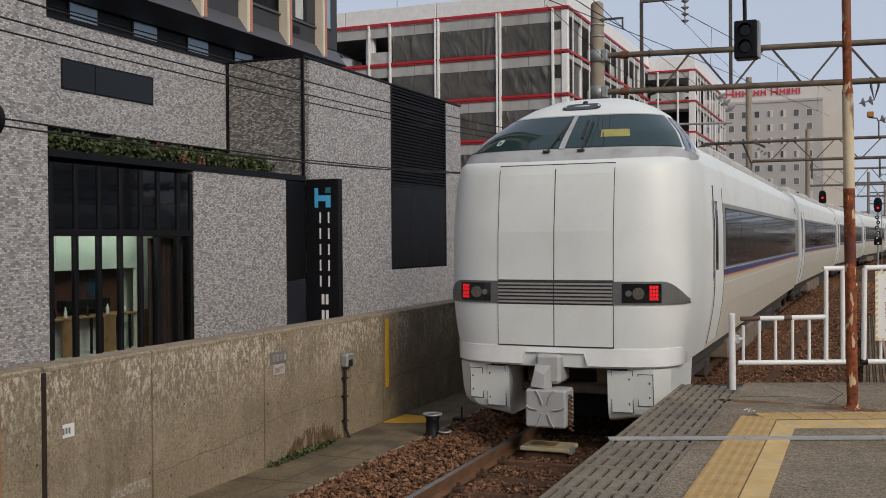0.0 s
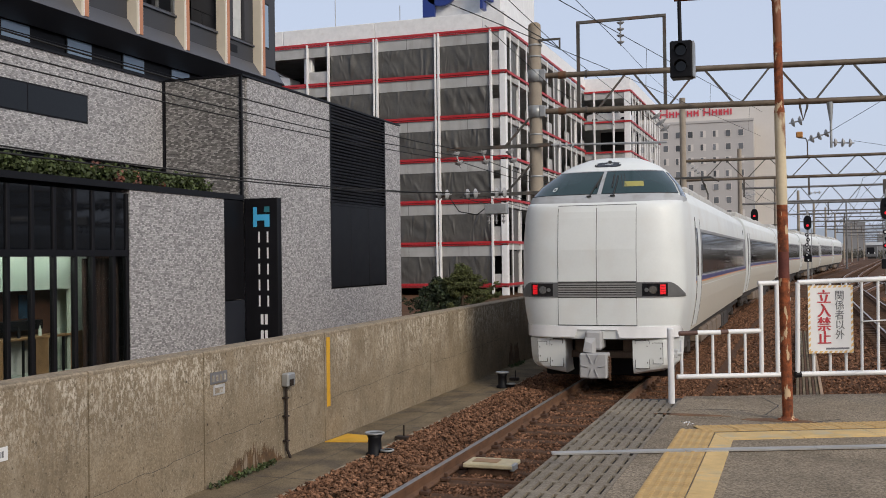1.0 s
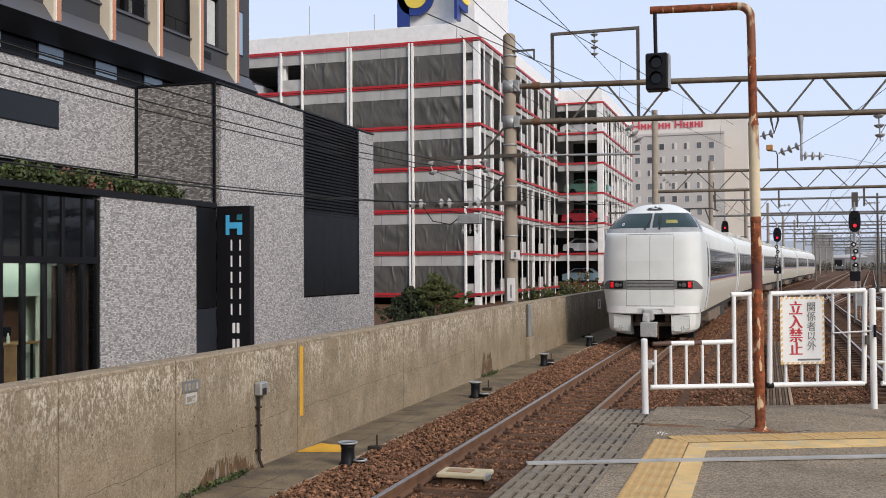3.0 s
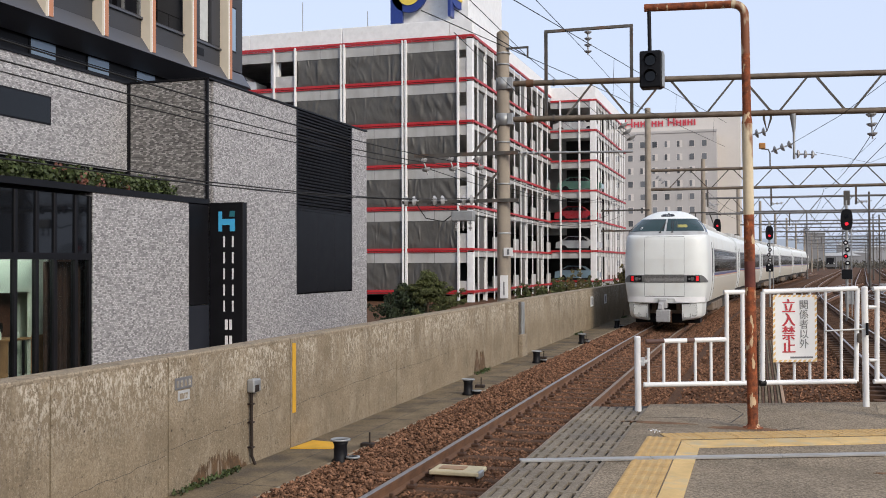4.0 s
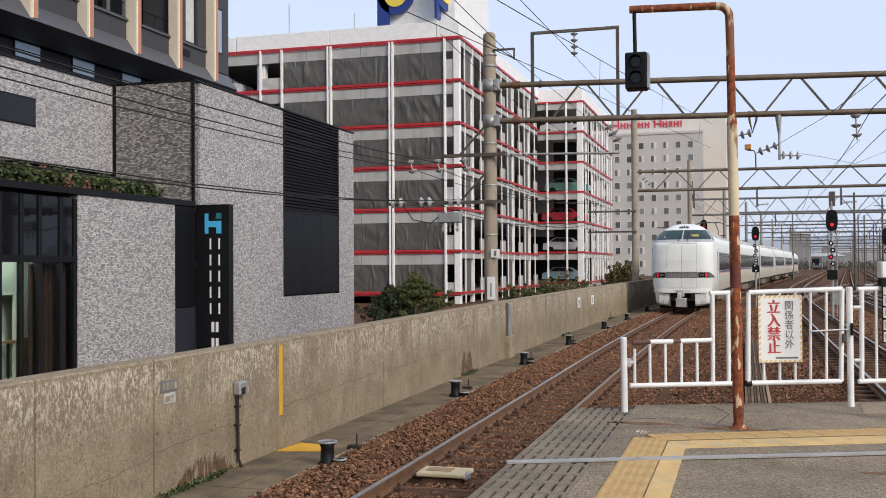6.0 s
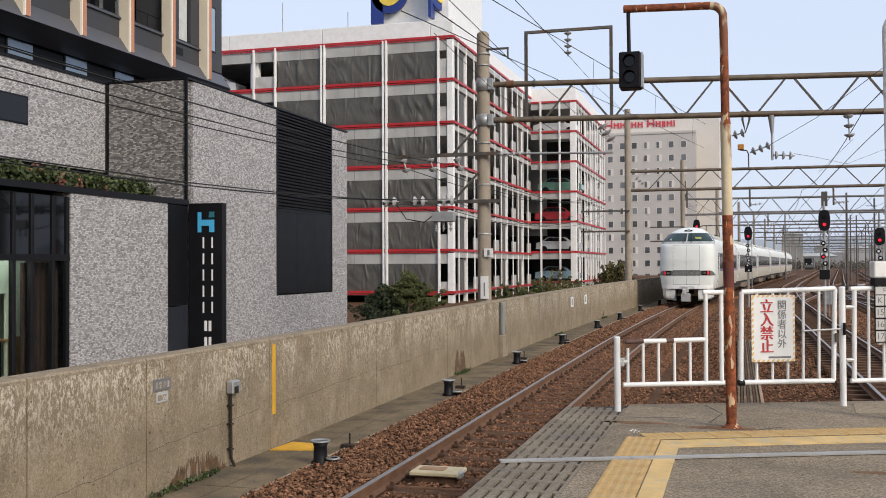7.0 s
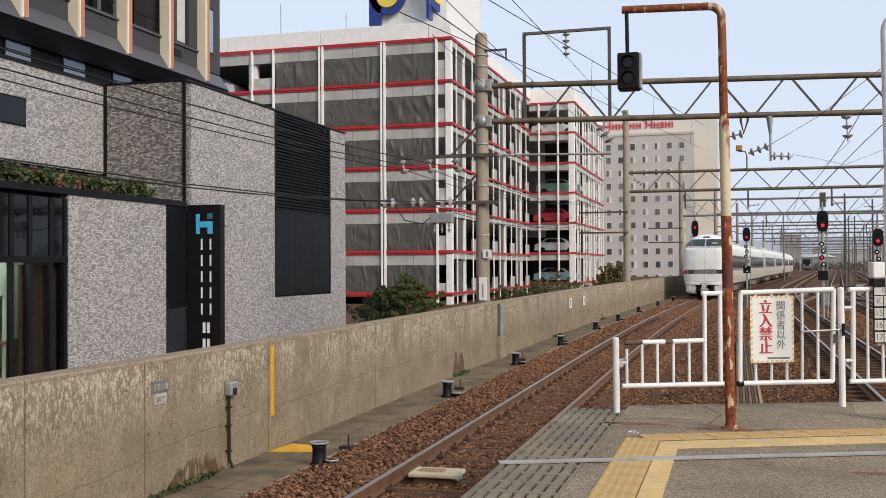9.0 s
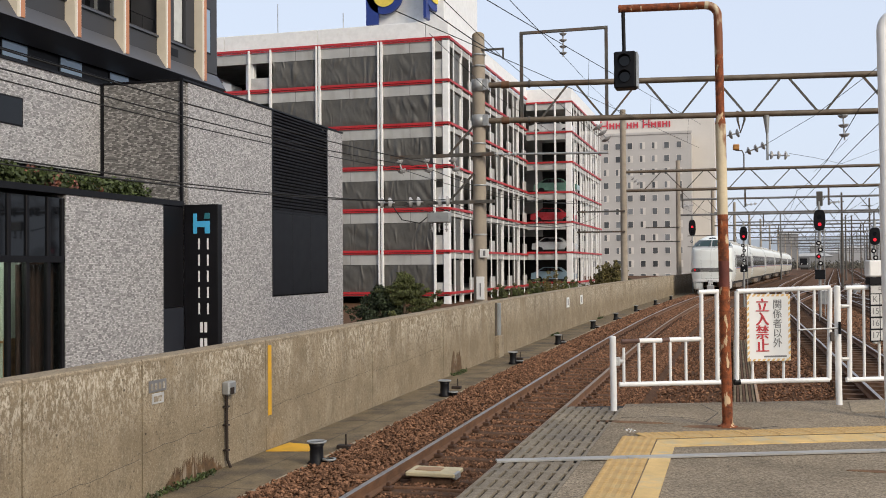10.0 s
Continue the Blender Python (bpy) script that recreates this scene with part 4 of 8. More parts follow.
M_SBLUE = mat("roof_sign_blue", (0.02, 0.045, 0.22), 0.4, vary=0.06, bump=0.02)
M_SYEL = mat("roof_sign_yellow", (0.75, 0.58, 0.10), 0.4, vary=0.06, bump=0.02)
for cx, cy, turn in ((-22.9, 66.35, 0.0), (-19.5, 66.6, 68.0)):
    s = thing("roof_sign", "blue roof sign with a round yellow plate on the car park", "sign", group="car park roof signs")
    ax = Vector((math.sin(radians(turn)), -math.cos(radians(turn)), 0))
    sd = Vector((ax.y, -ax.x, 0))
    c = Vector((cx, cy, 21.05))
    part("sign_plate", Build().tube(c, c + ax * 0.22, 1.31, n=40), M_SBLUE, s)
    part("sign_post", Build().bar(c + sd * 0.92 + ax * 0.11 - Vector((0, 0, 2.0)), c + sd * 0.92 + ax * 0.11 + Vector((0, 0, 1.3)), 0.88 if turn == 0 else 0.2, 0.22 if turn == 0 else 0.88, (0, 1, 0)), M_SBLUE, s)
    part("round_plate", Build().tube(c + ax * 0.21, c + ax * 0.28, 0.82, n=36), M_SYEL, s, "yellow round plate")

# ---- platform surface details ----
M_SLOT = mat("slot_dirt", (0.035, 0.032, 0.03), 0.95, vary=0.3)
M_ALU = mat("aluminium_strip", (0.40, 0.39, 0.37), 0.5, metal=0.4, vary=0.15, scale=5, bump=0.1)
M_RUSTSTAIN = mat("rust_stain", (0.165, 0.080, 0.034), 0.9, vary=0.4, scale=6, fine=60, bump=0.3)
SLOPE = 0.42
# slatted edge slabs: bars with slots between them
# near-black base, so the slots between the bars read dark
M_SLOTB = mat("slot_base_dark", (0.03, 0.027, 0.024), 0.95, vary=0.3)
part("slab_base", Build().plate([(EDGE + 0.01, -39, PZ - 0.018), (-1.05, -39, PZ - 0.018), (-1.05, end_y(-1.05), PZ - 0.018), (EDGE + 0.01, end_y(EDGE), PZ - 0.018)], 0.08, (0, 0, -1)), M_SLOTB, pf)
nb = 7
pitch = (-1.05 - EDGE) / nb
for s in range(-8, 13):
    y0, y1 = -1.0 + s * 0.9, -0.106 + s * 0.9
    if y0 > 9.9:
        break
    y1 = min(y1, 10.02)
    b = Build()
    for i in range(nb + 1):
        x = EDGE + i * pitch
        w = 0.052 if 0 < i < nb else 0.055
        b.box(max(EDGE, x - w / 2), min(-1.052, x + w / 2), y0, y1, PZ - 0.02, PZ + 0.002)
    y = y0
    while y < y1 - 0.03:
        b.box(EDGE, -1.052, y, min(y + 0.062, y1), PZ - 0.02, PZ + 0.0005)
        y += 0.298
    part("edge_slab", b, M_EDGE, pf, "slotted grey edge slab")

# tactile paving, laid in an L
def paver(mat_, size, dots):
    b = Build().bev(-size / 2 + 0.003, size / 2 - 0.003, -size / 2 + 0.003, size / 2 - 0.003, 0.0, 0.008, 0.003)
    if dots:
        k = 5
        for i in range(k):
            for j in range(k):
                x, y = (i + 0.5) / k * size - size / 2, (j + 0.5) / k * size - size / 2
                r = size * 0.055
                b.add([(x - r, y - r, 0.008), (x + r, y - r, 0.008), (x + r, y + r, 0.008), (x - r, y + r, 0.008)] + [(x + a * r * 0.55, y + c * r * 0.55, 0.013) for a, c in ((-1, -1), (1, -1), (1, 1), (-1, 1))], [(4, 5, 6, 7), (0, 1, 5, 4), (1, 2, 6, 5), (2, 3, 7, 6), (3, 0, 4, 7)])
    return b.mesh("tactile_tile", mat_)


tp = paver(M_TACT, 0.28, True)
y = 8.22
while y > -8:
    o = part("tactile_tile", tp, None, pf)
    o.matrix_local = pose(-0.74, y, PZ)
    y -= 0.28
sk = math.degrees(math.atan(SLOPE))
u = Vector((math.cos(radians(sk)), math.sin(radians(sk)), 0))
v = Vector((-u.y, u.x, 0))
st = Vector((-0.74, 8.39, PZ))
for i in range(18):
    o = part("tactile_tile", tp, None, pf)
    p = st + u * (0.14 + 0.28 * i) + v * 0.0
    o.matrix_local = pose(p.x, p.y, PZ + 0.0015, 0, 0, sk)
# smooth yellow border beside the dots
def border(pts):
    return Build().plate([(x, y, PZ + 0.007) for x, y in pts], 0.01, (0, 0, -1))
y = 7.9
k = 0
while y > -8:
    part("yellow_border", border([(-0.592, y), (-0.445, y), (-0.445, y - 0.594), (-0.592, y - 0.594)]), M_LINE, pf)
    y -= 0.6
part("yellow_border", Build().plate([(x, y, PZ + 0.006) for x, y in ((-0.592, 7.904), (-0.445, 7.904), (-0.445, 7.975), (-0.484, 7.962), (-0.592, 8.215))], 0.01, (0, 0, -1)), M_LINE, pf)
a = Vector((-0.60, 8.24, 0))
for i in range(9):
    q0, q1 = a + u * (0.6 * i), a + u * (0.6 * i + 0.594)
    w = v * -0.30
    part("yellow_border", border([(q0.x, q0.y), (q0.x + w.x, q0.y + w.y), (q1.x + w.x, q1.y + w.y), (q1.x, q1.y)]), M_LINE, pf)
# metal strip across the platform
def strip(p, q, w):
    p, q = Vector(p), Vector(q)
    return Build().bar(p, q, w, 0.012)
s0 = Vector((-1.63, 7.06, PZ + 0.012))
for i in range(6):
    p = s0 + u * (0.95 * i) - v * 0.02 * i
    part("cover_strip", strip(p, p + u * 0.945 - v * 0.02, 0.085), M_ALU, pf, "scuffed metal cover strip")
# patches, cracks, rust round the post
rp = random.Random(3)
def blob(cx, cy, rx, ry, z, n=26):
    return Build().plate([(cx + rx * math.cos(6.2832 * i / n) * rp.uniform(0.7, 1.15), cy + ry * math.sin(6.2832 * i / n) * rp.uniform(0.7, 1.15), z) for i in range(n)], 0.004, (0, 0, -1))
part("rust_stain", blob(-0.12, 9.02, 0.30, 0.10, PZ + 0.002), M_RUSTSTAIN, pf, "rust stain round the post foot")
part("rust_stain", blob(0.95, 7.35, 0.22, 0.05, PZ + 0.002), M_RUSTSTAIN, pf)
part("rust_stain", blob(-0.9, 9.15, 0.34, 0.07, PZ + 0.002), M_RUSTSTAIN, pf)
part("pale_slab", Build().plate([(1.05, 10.2, PZ + 0.004), (2.2, 10.7, PZ + 0.004), (2.0, 11.25, PZ + 0.004), (1.1, 10.95, PZ + 0.004)], 0.02, (0, 0, -1)), M_CONC_TOP, pf, "pale concrete slab")
for pts in (((-0.25, 9.3), (-0.15, 9.9), (-0.32, 10.45)), ((0.1, 8.95), (0.35, 9.2)), ((-1.0, 9.4), (-0.6, 9.55), (-0.35, 9.5))):
    part("crack", Build().line([(x, y, PZ - 0.004) for x, y in pts], 0.007, 5), M_SLOT, pf)
# flakes of white debris at the tile corner
part("weed", (lambda b: (leaf_cloud(b, (-0.83, 8.52, PZ + 0.03), (0.05, 0.02, 0.008), 10, 0.03, rp), b)[1])(Build()), M_SIGNW, pf)

# ---- fence across the platform end ----
M_BRACKET = mat("fence_bracket", (0.55, 0.55, 0.54), 0.5, metal=0.3, vary=0.1)
M_BROWNTUBE = mat("brown_tube", (0.12, 0.06, 0.045), 0.6, vary=0.3, scale=8, bump=0.2)
FX, FY = Vector((-1.1, 9.82, PZ)), Vector((2.09, 0.91, 0)).normalized()


def fpt(s, z, out=0.0):
    return FX + FY * s + Vector((FY.y, -FY.x, 0)) * out + Vector((0, 0, z))


def tubes(name, parent, pairs, r, m=None, label=""):
    for (s0, z0), (s1, z1) in pairs:
        part(name, Build().tube(fpt(s0, z0), fpt(s1, z1), r, n=12), m or M_FENCE, parent, label)


def fence_panels():
    f = thing("fence", "low white tubular fence panel at the platform end", "fence", group="fence panels")
    tubes("post", f, (((-0.01, 0), (-0.015, 0.70)),), 0.031)
    part("post_cap", Build().lathe(fpt(-0.015, 0.70), [(0.031, 0), (0.026, 0.012), (0.0, 0.016)], 12), M_FENCE, f)
    tubes("top_rail", f, (((0.245, 0.664), (0.47, 0.665)), ((0.545, 0.668), (0.86, 0.672))), 0.0235)
    tubes("top_rail", f, (((0.07, 0.660), (0.245, 0.664)), ((0.47, 0.665), (0.545, 0.668))), 0.0225, M_BROWNTUBE, "brown bare tube end")
    tubes("bottom_rail", f, (((0.045, 0.25), (1.085, 0.25)),), 0.0235)
    tubes("baluster", f, [((s, 0.25), (s, 0.66)) for s in (0.243, 0.395, 0.555, 0.712)] + [((0.092, 0.25), (0.092, 0.60))], 0.0142)
    tubes("tall_upright", f, (((0.87, 0.25), (0.874, 1.125)), ((1.03, 0.25), (1.03, 1.125))), 0.021)
    tubes("tall_rail", f, (((0.845, 1.125), (1.085, 1.128)),), 0.0235)
    for s in (0.035, 1.11):
        for z in ((0.47,) if s < 0.5 else (0.47, 0.97)):
            part("hinge", Build().tube(fpt(s - 0.05, z), fpt(s + 0.05, z), 0.02, n=8).bev(fpt(s, z).x - 0.02, fpt(s, z).x + 0.02, fpt(s, z).y - 0.02, fpt(s, z).y + 0.02, fpt(s, z).z - 0.04, fpt(s, z).z + 0.04, 0.006), M_BRACKET, f, "galvanised hinge bracket")
    g = thing("gate", "white tubular gate with a drop latch, closed", "gate")
    tubes("stile", g, (((1.225, 0.25), (1.237, 1.128)), ((2.178, 0.25), (2.20, 1.155))), 0.0235)
    tubes("top_rail", g, (((1.237, 1.128), (2.20, 1.155)),), 0.0245)
    tubes("bottom_rail", g, (((1.225, 0.25), (2.178, 0.25)),), 0.0245)
    tubes("baluster", g, [((s, 0.25), (s + 0.008, 1.14)) for s in (1.385, 1.547, 1.705, 1.863, 2.027)], 0.0142)
    part("elbow", Build().tube(fpt(1.20, 0.245), fpt(1.255, 0.25), 0.031, n=10), M_BLACK, g)
    part("latch_bar", Build().tube(fpt(1.85, 0.745, 0.03), fpt(2.27, 0.76, 0.03), 0.008, n=8), M_BRACKET, g, "rusty latch bar")
    part("latch", Build().tube(fpt(2.27, 0.70, 0.05), fpt(2.27, 0.82, 0.05), 0.014, n=10), M_BLACK, g)
    part("padlock", Build().bev(fpt(2.19, 0, 0.05).x - 0.02, fpt(2.19, 0, 0.05).x + 0.02, fpt(2.19, 0, 0.05).y - 0.015, fpt(2.19, 0, 0.05).y + 0.015, PZ + 0.63, PZ + 0.72, 0.006), M_STEEL, g)
    part("gate_post", Build().tube(fpt(2.28, 0), fpt(2.275, 1.16), 0.031, n=14), M_FENCE, g)
    part("post_cap", Build().lathe(fpt(2.275, 1.16), [(0.031, 0), (0.026, 0.012), (0.0, 0.016)], 12), M_FENCE, g)
    r = thing("fence", "tall white tubular fence panel beside the gate", "fence", group="fence panels")
    tubes("stile", r, (((2.395, 0.245), (2.405, 1.152)), ((3.75, 0.245), (3.76, 1.17))), 0.0235)
    tubes("top_rail", r, (((2.36, 1.150), (3.76, 1.17)),), 0.0235)
    tubes("bottom_rail", r, (((2.36, 0.245), (3.76, 0.25)),), 0.0235)
    tubes("baluster", r, [((2.55 + 0.16 * i, 0.25), (2.555 + 0.16 * i, 1.15)) for i in range(8)], 0.0142)
    tubes("post", r, (((3.85, 0), (3.85, 1.16)),), 0.042)
    for z in (0.45, 0.97):
        part("hinge", Build().tube(fpt(2.31, z), fpt(2.39, z), 0.02, n=8), M_BRACKET, r)


fence_panels()

M_SIGNBG = mat("notice_white", (0.74, 0.74, 0.73), 0.5, vary=0.03, scale=6, bump=0.02)
M_SIGNRED = mat("notice_red", (0.48, 0.035, 0.05), 0.5, vary=0.08, bump=0.02)
M_SIGNGREY = mat("notice_grey", (0.16, 0.16, 0.165), 0.5, vary=0.05, bump=0.02)
M_SIGNYEL = mat("notice_yellow", (0.72, 0.48, 0.20), 0.5, vary=0.1, bump=0.02)
face = Matrix.Translation(fpt(1.317, 0.45, 0.045)) @ Matrix(((FY.x, 0, FY.y, 0), (FY.y, 0, -FY.x, 0), (0, 1, 0, 0), (0, 0, 0, 1)))


def lettering(txt, size, x, y, m, parent, frame_m, stretch=1.0, z=0.004, bold=0.0):
    cu = bpy.data.curves.new("lettering", 'FONT')
    cu.body, cu.size, cu.extrude, cu.offset = txt, size, 0.0008, bold
    cu.align_x, cu.align_y = 'CENTER', 'CENTER'
    tmp = bpy.data.objects.new("tmp", cu)
    scene.collection.objects.link(tmp)
    bpy.context.view_layer.update()
    me = bpy.data.meshes.new_from_object(tmp.evaluated_get(bpy.context.evaluated_depsgraph_get()))
    bpy.data.objects.remove(tmp)
    me.materials.clear()
    me.materials.append(m)
    o = new("lettering", me)
    o.parent = parent
    o.matrix_local = frame_m @ Matrix.Translation((x, y, z)) @ Matrix.Diagonal((stretch, 1, 1, 1))
    return o


def warning_notice():
    s = thing("warning_notice", "white no-entry notice with red and grey writing, tied to the gate", "sign")
    W_, H_ = 0.443, 0.648
    def at(b):
        for i, q in enumerate(b.v):
            b.v[i] = tuple(face @ Vector(q))
        return b
    part("board", at(Build().bev(0, W_, 0, H_, -0.004, 0, 0.001)), M_SIGNBG, s)
    n = 9
    for i in range(n):
        for y0 in (0.0, H_ - 0.022):
            x0 = i * W_ / n
            part("border_bar", at(Build().add([(x0, y0, 0.001), (x0 + W_ / n * 0.55, y0, 0.001), (min(W_, x0 + W_ / n * 0.85), y0 + 0.022, 0.001), (x0 + W_ / n * 0.3, y0 + 0.022, 0.001)], [(0, 1, 2, 3)])), M_SIGNYEL, s)
    m = 12
    for i in range(m):
        for x0 in (0.0, W_ - 0.022):
            y0 = i * H_ / m
            part("border_bar", at(Build().add([(x0, y0, 0.0012), (x0 + 0.022, y0 + H_ / m * 0.3, 0.0012), (x0 + 0.022, min(H_, y0 + H_ / m * 0.85), 0.0012), (x0, y0 + H_ / m * 0.55, 0.0012)], [(0, 1, 2, 3)])), M_SIGNYEL, s)
    for i, c in enumerate("立入禁止"):
        for k in range(3):
            lettering(c, 0.142, 0.151 + 0.004 * k, 0.53 - i * 0.130, M_SIGNRED, s, face, 0.98, 0.004 + 0.0004 * k)
    for i, c in enumerate("関係者以外"):
        lettering(c, 0.098, 0.31, 0.545 - i * 0.094, M_SIGNGREY, s, face, 1.0)
    part("small_print", at(Build().box(0.17, 0.40, 0.035, 0.052, 0, 0.002)), M_SIGNGREY, s)


warning_notice()


def stop_board():
    s = thing("stop_board", "grey stop-position board with a pale box on the fence", "sign")
    fm = Matrix.Translation(fpt(2.585, 0.0, 0.06)) @ Matrix(((FY.x, 0, FY.y, 0), (FY.y, 0, -FY.x, 0), (0, 1, 0, 0), (0, 0, 0, 1)))
    def at(b):
        for i, q in enumerate(b.v):
            b.v[i] = tuple(fm @ Vector(q))
        return b
    part("pale_box", at(Build().bev(0.0, 0.62, 1.26, 1.42, -0.10, 0.0, 0.01)), M_SIGNBG, s)
    part("dark_band", at(Build().bev(0.0, 0.62, 1.18, 1.255, -0.08, 0.0, 0.004)), M_BLACK, s)
    part("board", at(Build().bev(0.0, 0.62, 0.62, 1.178, -0.012, 0.0, 0.002)), M_BLACK, s)
    part("cell", at(Build().box(0.008, 0.612, 1.095, 1.17, 0.0, 0.003)), M_BRACKET, s)
    rows = ("K", "15", "16", "17")
    for i in range(4):
        z0 = 0.985 - i * 0.118
        part("cell", at(Build().box(0.008, 0.098, z0, z0 + 0.10, 0.0, 0.003)), M_BRACKET, s)
        part("cell", at(Build().box(0.108, 0.612, z0, z0 + 0.10, 0.0, 0.003)), M_BRACKET, s)
        lettering(rows[i], 0.085, 0.053, z0 + 0.05, M_SIGNGREY, s, fm)
    lettering("中5", 0.075, 0.14, 1.132, M_SIGNGREY, s, fm)
    lettering("下", 0.08, 0.16, 1.035, M_SIGNGREY, s, fm)
    for x in (0.05, 0.55):
        part("bracket", at(Build().box(x, x + 0.03, 0.6, 1.3, -0.05, -0.012)), M_BRACKET, s)


stop_board()

# ---- rusty departure-signal post ----
def signal_post():
    s = thing("signal_post", "rusted cream steel post with a bent arm and two-lamp signal", "signal post")
    x, y = -0.06, 9.08
    def px(z):
        return x - 0.011 * (z - 0.9)
    part("foot_plate", Build().lathe((x, y, PZ), [(0.085, 0), (0.085, 0.008), (0.058, 0.014), (0.047, 0.035)], 16), M_RUSTPOLE, s)
    for z0, z1, r, m, l in ((0.9, 2.1, 0.045, M_RUSTPOLE, "flaking rusted post"), (2.1, 2.32, 0.0456, mat("old_red_paint", (0.13, 0.035, 0.025), 0.8, vary=0.3, scale=8, bump=0.3), "dark red painted band"), (2.32, 2.72, 0.0448, M_RUSTPOLE, "flaking rusted post"), (2.72, 3.5, 0.0446, M_CREAM_RUST, "cream paint with rust runs")):
        part("pole", Build().tube((px(z0), y, z0), (px(z1), y, z1), r, n=20), m, s, l)
    part("reducer", Build().lathe((px(3.5), y, 3.5), [(0.0446, 0), (0.042, 0.03), (0.036, 0.07)], 18), M_RUSTPOLE, s)
    part("upper_pole", Build().tube((px(3.56), y, 3.56), (px(4.1), y, 4.1), 0.036, n=16), M_RUSTPOLE, s)
    bend_pts = [(px(4.1), y, 4.1), (px(4.3), y, 4.3)]
    for k in range(1, 8):
        a = k / 7 * math.pi / 2
        bend_pts.append((px(4.4) - 0.11 + 0.11 * math.cos(a), y, 4.43 + 0.11 * math.sin(a)))
    part("bend", Build().line(bend_pts, 0.036, 14), M_CREAM_RUST, s)
    part("arm", Build().tube(bend_pts[-1], (-0.95, y, 4.565), 0.034, n=14), M_RUSTPOLE, s, "rust-brown arm")
    part("hanger", Build().tube((-0.91, y, 4.55), (-0.905, y, 4.17), 0.017, n=10), M_BLACK, s)
    h = part("signal_head", Build().bev(-0.99, -0.80, y - 0.06, y + 0.10, 3.85, 4.175, 0.012), M_BLACK, s, "black two-lamp signal head")
    for z in (4.085, 3.945):
        part("lens", Build().tube((-0.895, y - 0.062, z), (-0.895, y - 0.075, z), 0.045, n=18), M_DGLASS, h)
        vz = Build()
        for k in range(9):
            a0, a1 = math.pi * k / 9, math.pi * (k + 1) / 9
            vz.add([(-0.895 + 0.055 * math.cos(a), yy, z + 0.055 * math.sin(a)) for a in (a0, a1) for yy in (y - 0.06, y - 0.13)], [(0, 1, 3, 2)])
        part("visor", vz, M_BLACK, h)
    part("side_plate", Build().box(-0.798, -0.785, y - 0.05, y + 0.10, 3.86, 4.165), M_GALV, h, "pale side plate")


signal_post()


def white_post():
    s = thing("arched_post", "white steel post with a curved top", "post")
    pts = [(1.36, 9.9, PZ), (1.335, 9.9, 3.0), (1.32, 9.9, 4.40)]
    for k in range(1, 7):
        a = k / 6 * math.pi / 2
        pts.append((1.32 + 0.14 * (1 - math.cos(a)), 9.9, 4.40 + 0.14 * math.sin(a)))
    pts.append((2.2, 9.9, 4.54))
    part("pole", Build().line(pts[:2], 0.06, 16), M_FENCE, s)
    part("upper_pole", Build().line(pts[1:], 0.048, 16), M_FENCE, s)


white_post()

# ---- lineside things by the wall ----
# Steel for far masts and beams, greyed to carry the distance haze.
M_FARSTEEL = mat("hazed_steel", (0.17, 0.165, 0.16), 0.7, metal=0.2, vary=0.25, scale=2, fine=20, bump=0.1)
M_ORUST = mat("orange_rust", (0.120, 0.068, 0.032), 0.9, vary=0.4, scale=9, fine=40, bump=0.3, stain=(0.25, 0.20, 0.145), stain_scale=16, stain_cut=(0.56, 0.66), streak=True)
# Dirt in cracks and slab joints; also the painted shade of the wall slot.
M_GAPDARK = mat("crack_dirt_gap_shade", (0.085, 0.068, 0.05), 0.95, vary=0.4, scale=4)
M_SPALL = mat("spalled_white", (0.40, 0.37, 0.32), 0.9, vary=0.3, scale=12, bump=0.2, stain=(0.26, 0.21, 0.15), stain_scale=26.0, stain_cut=(0.46, 0.54))


def wx(y, off=0.0):
    return WALL_X + bend(y) + off


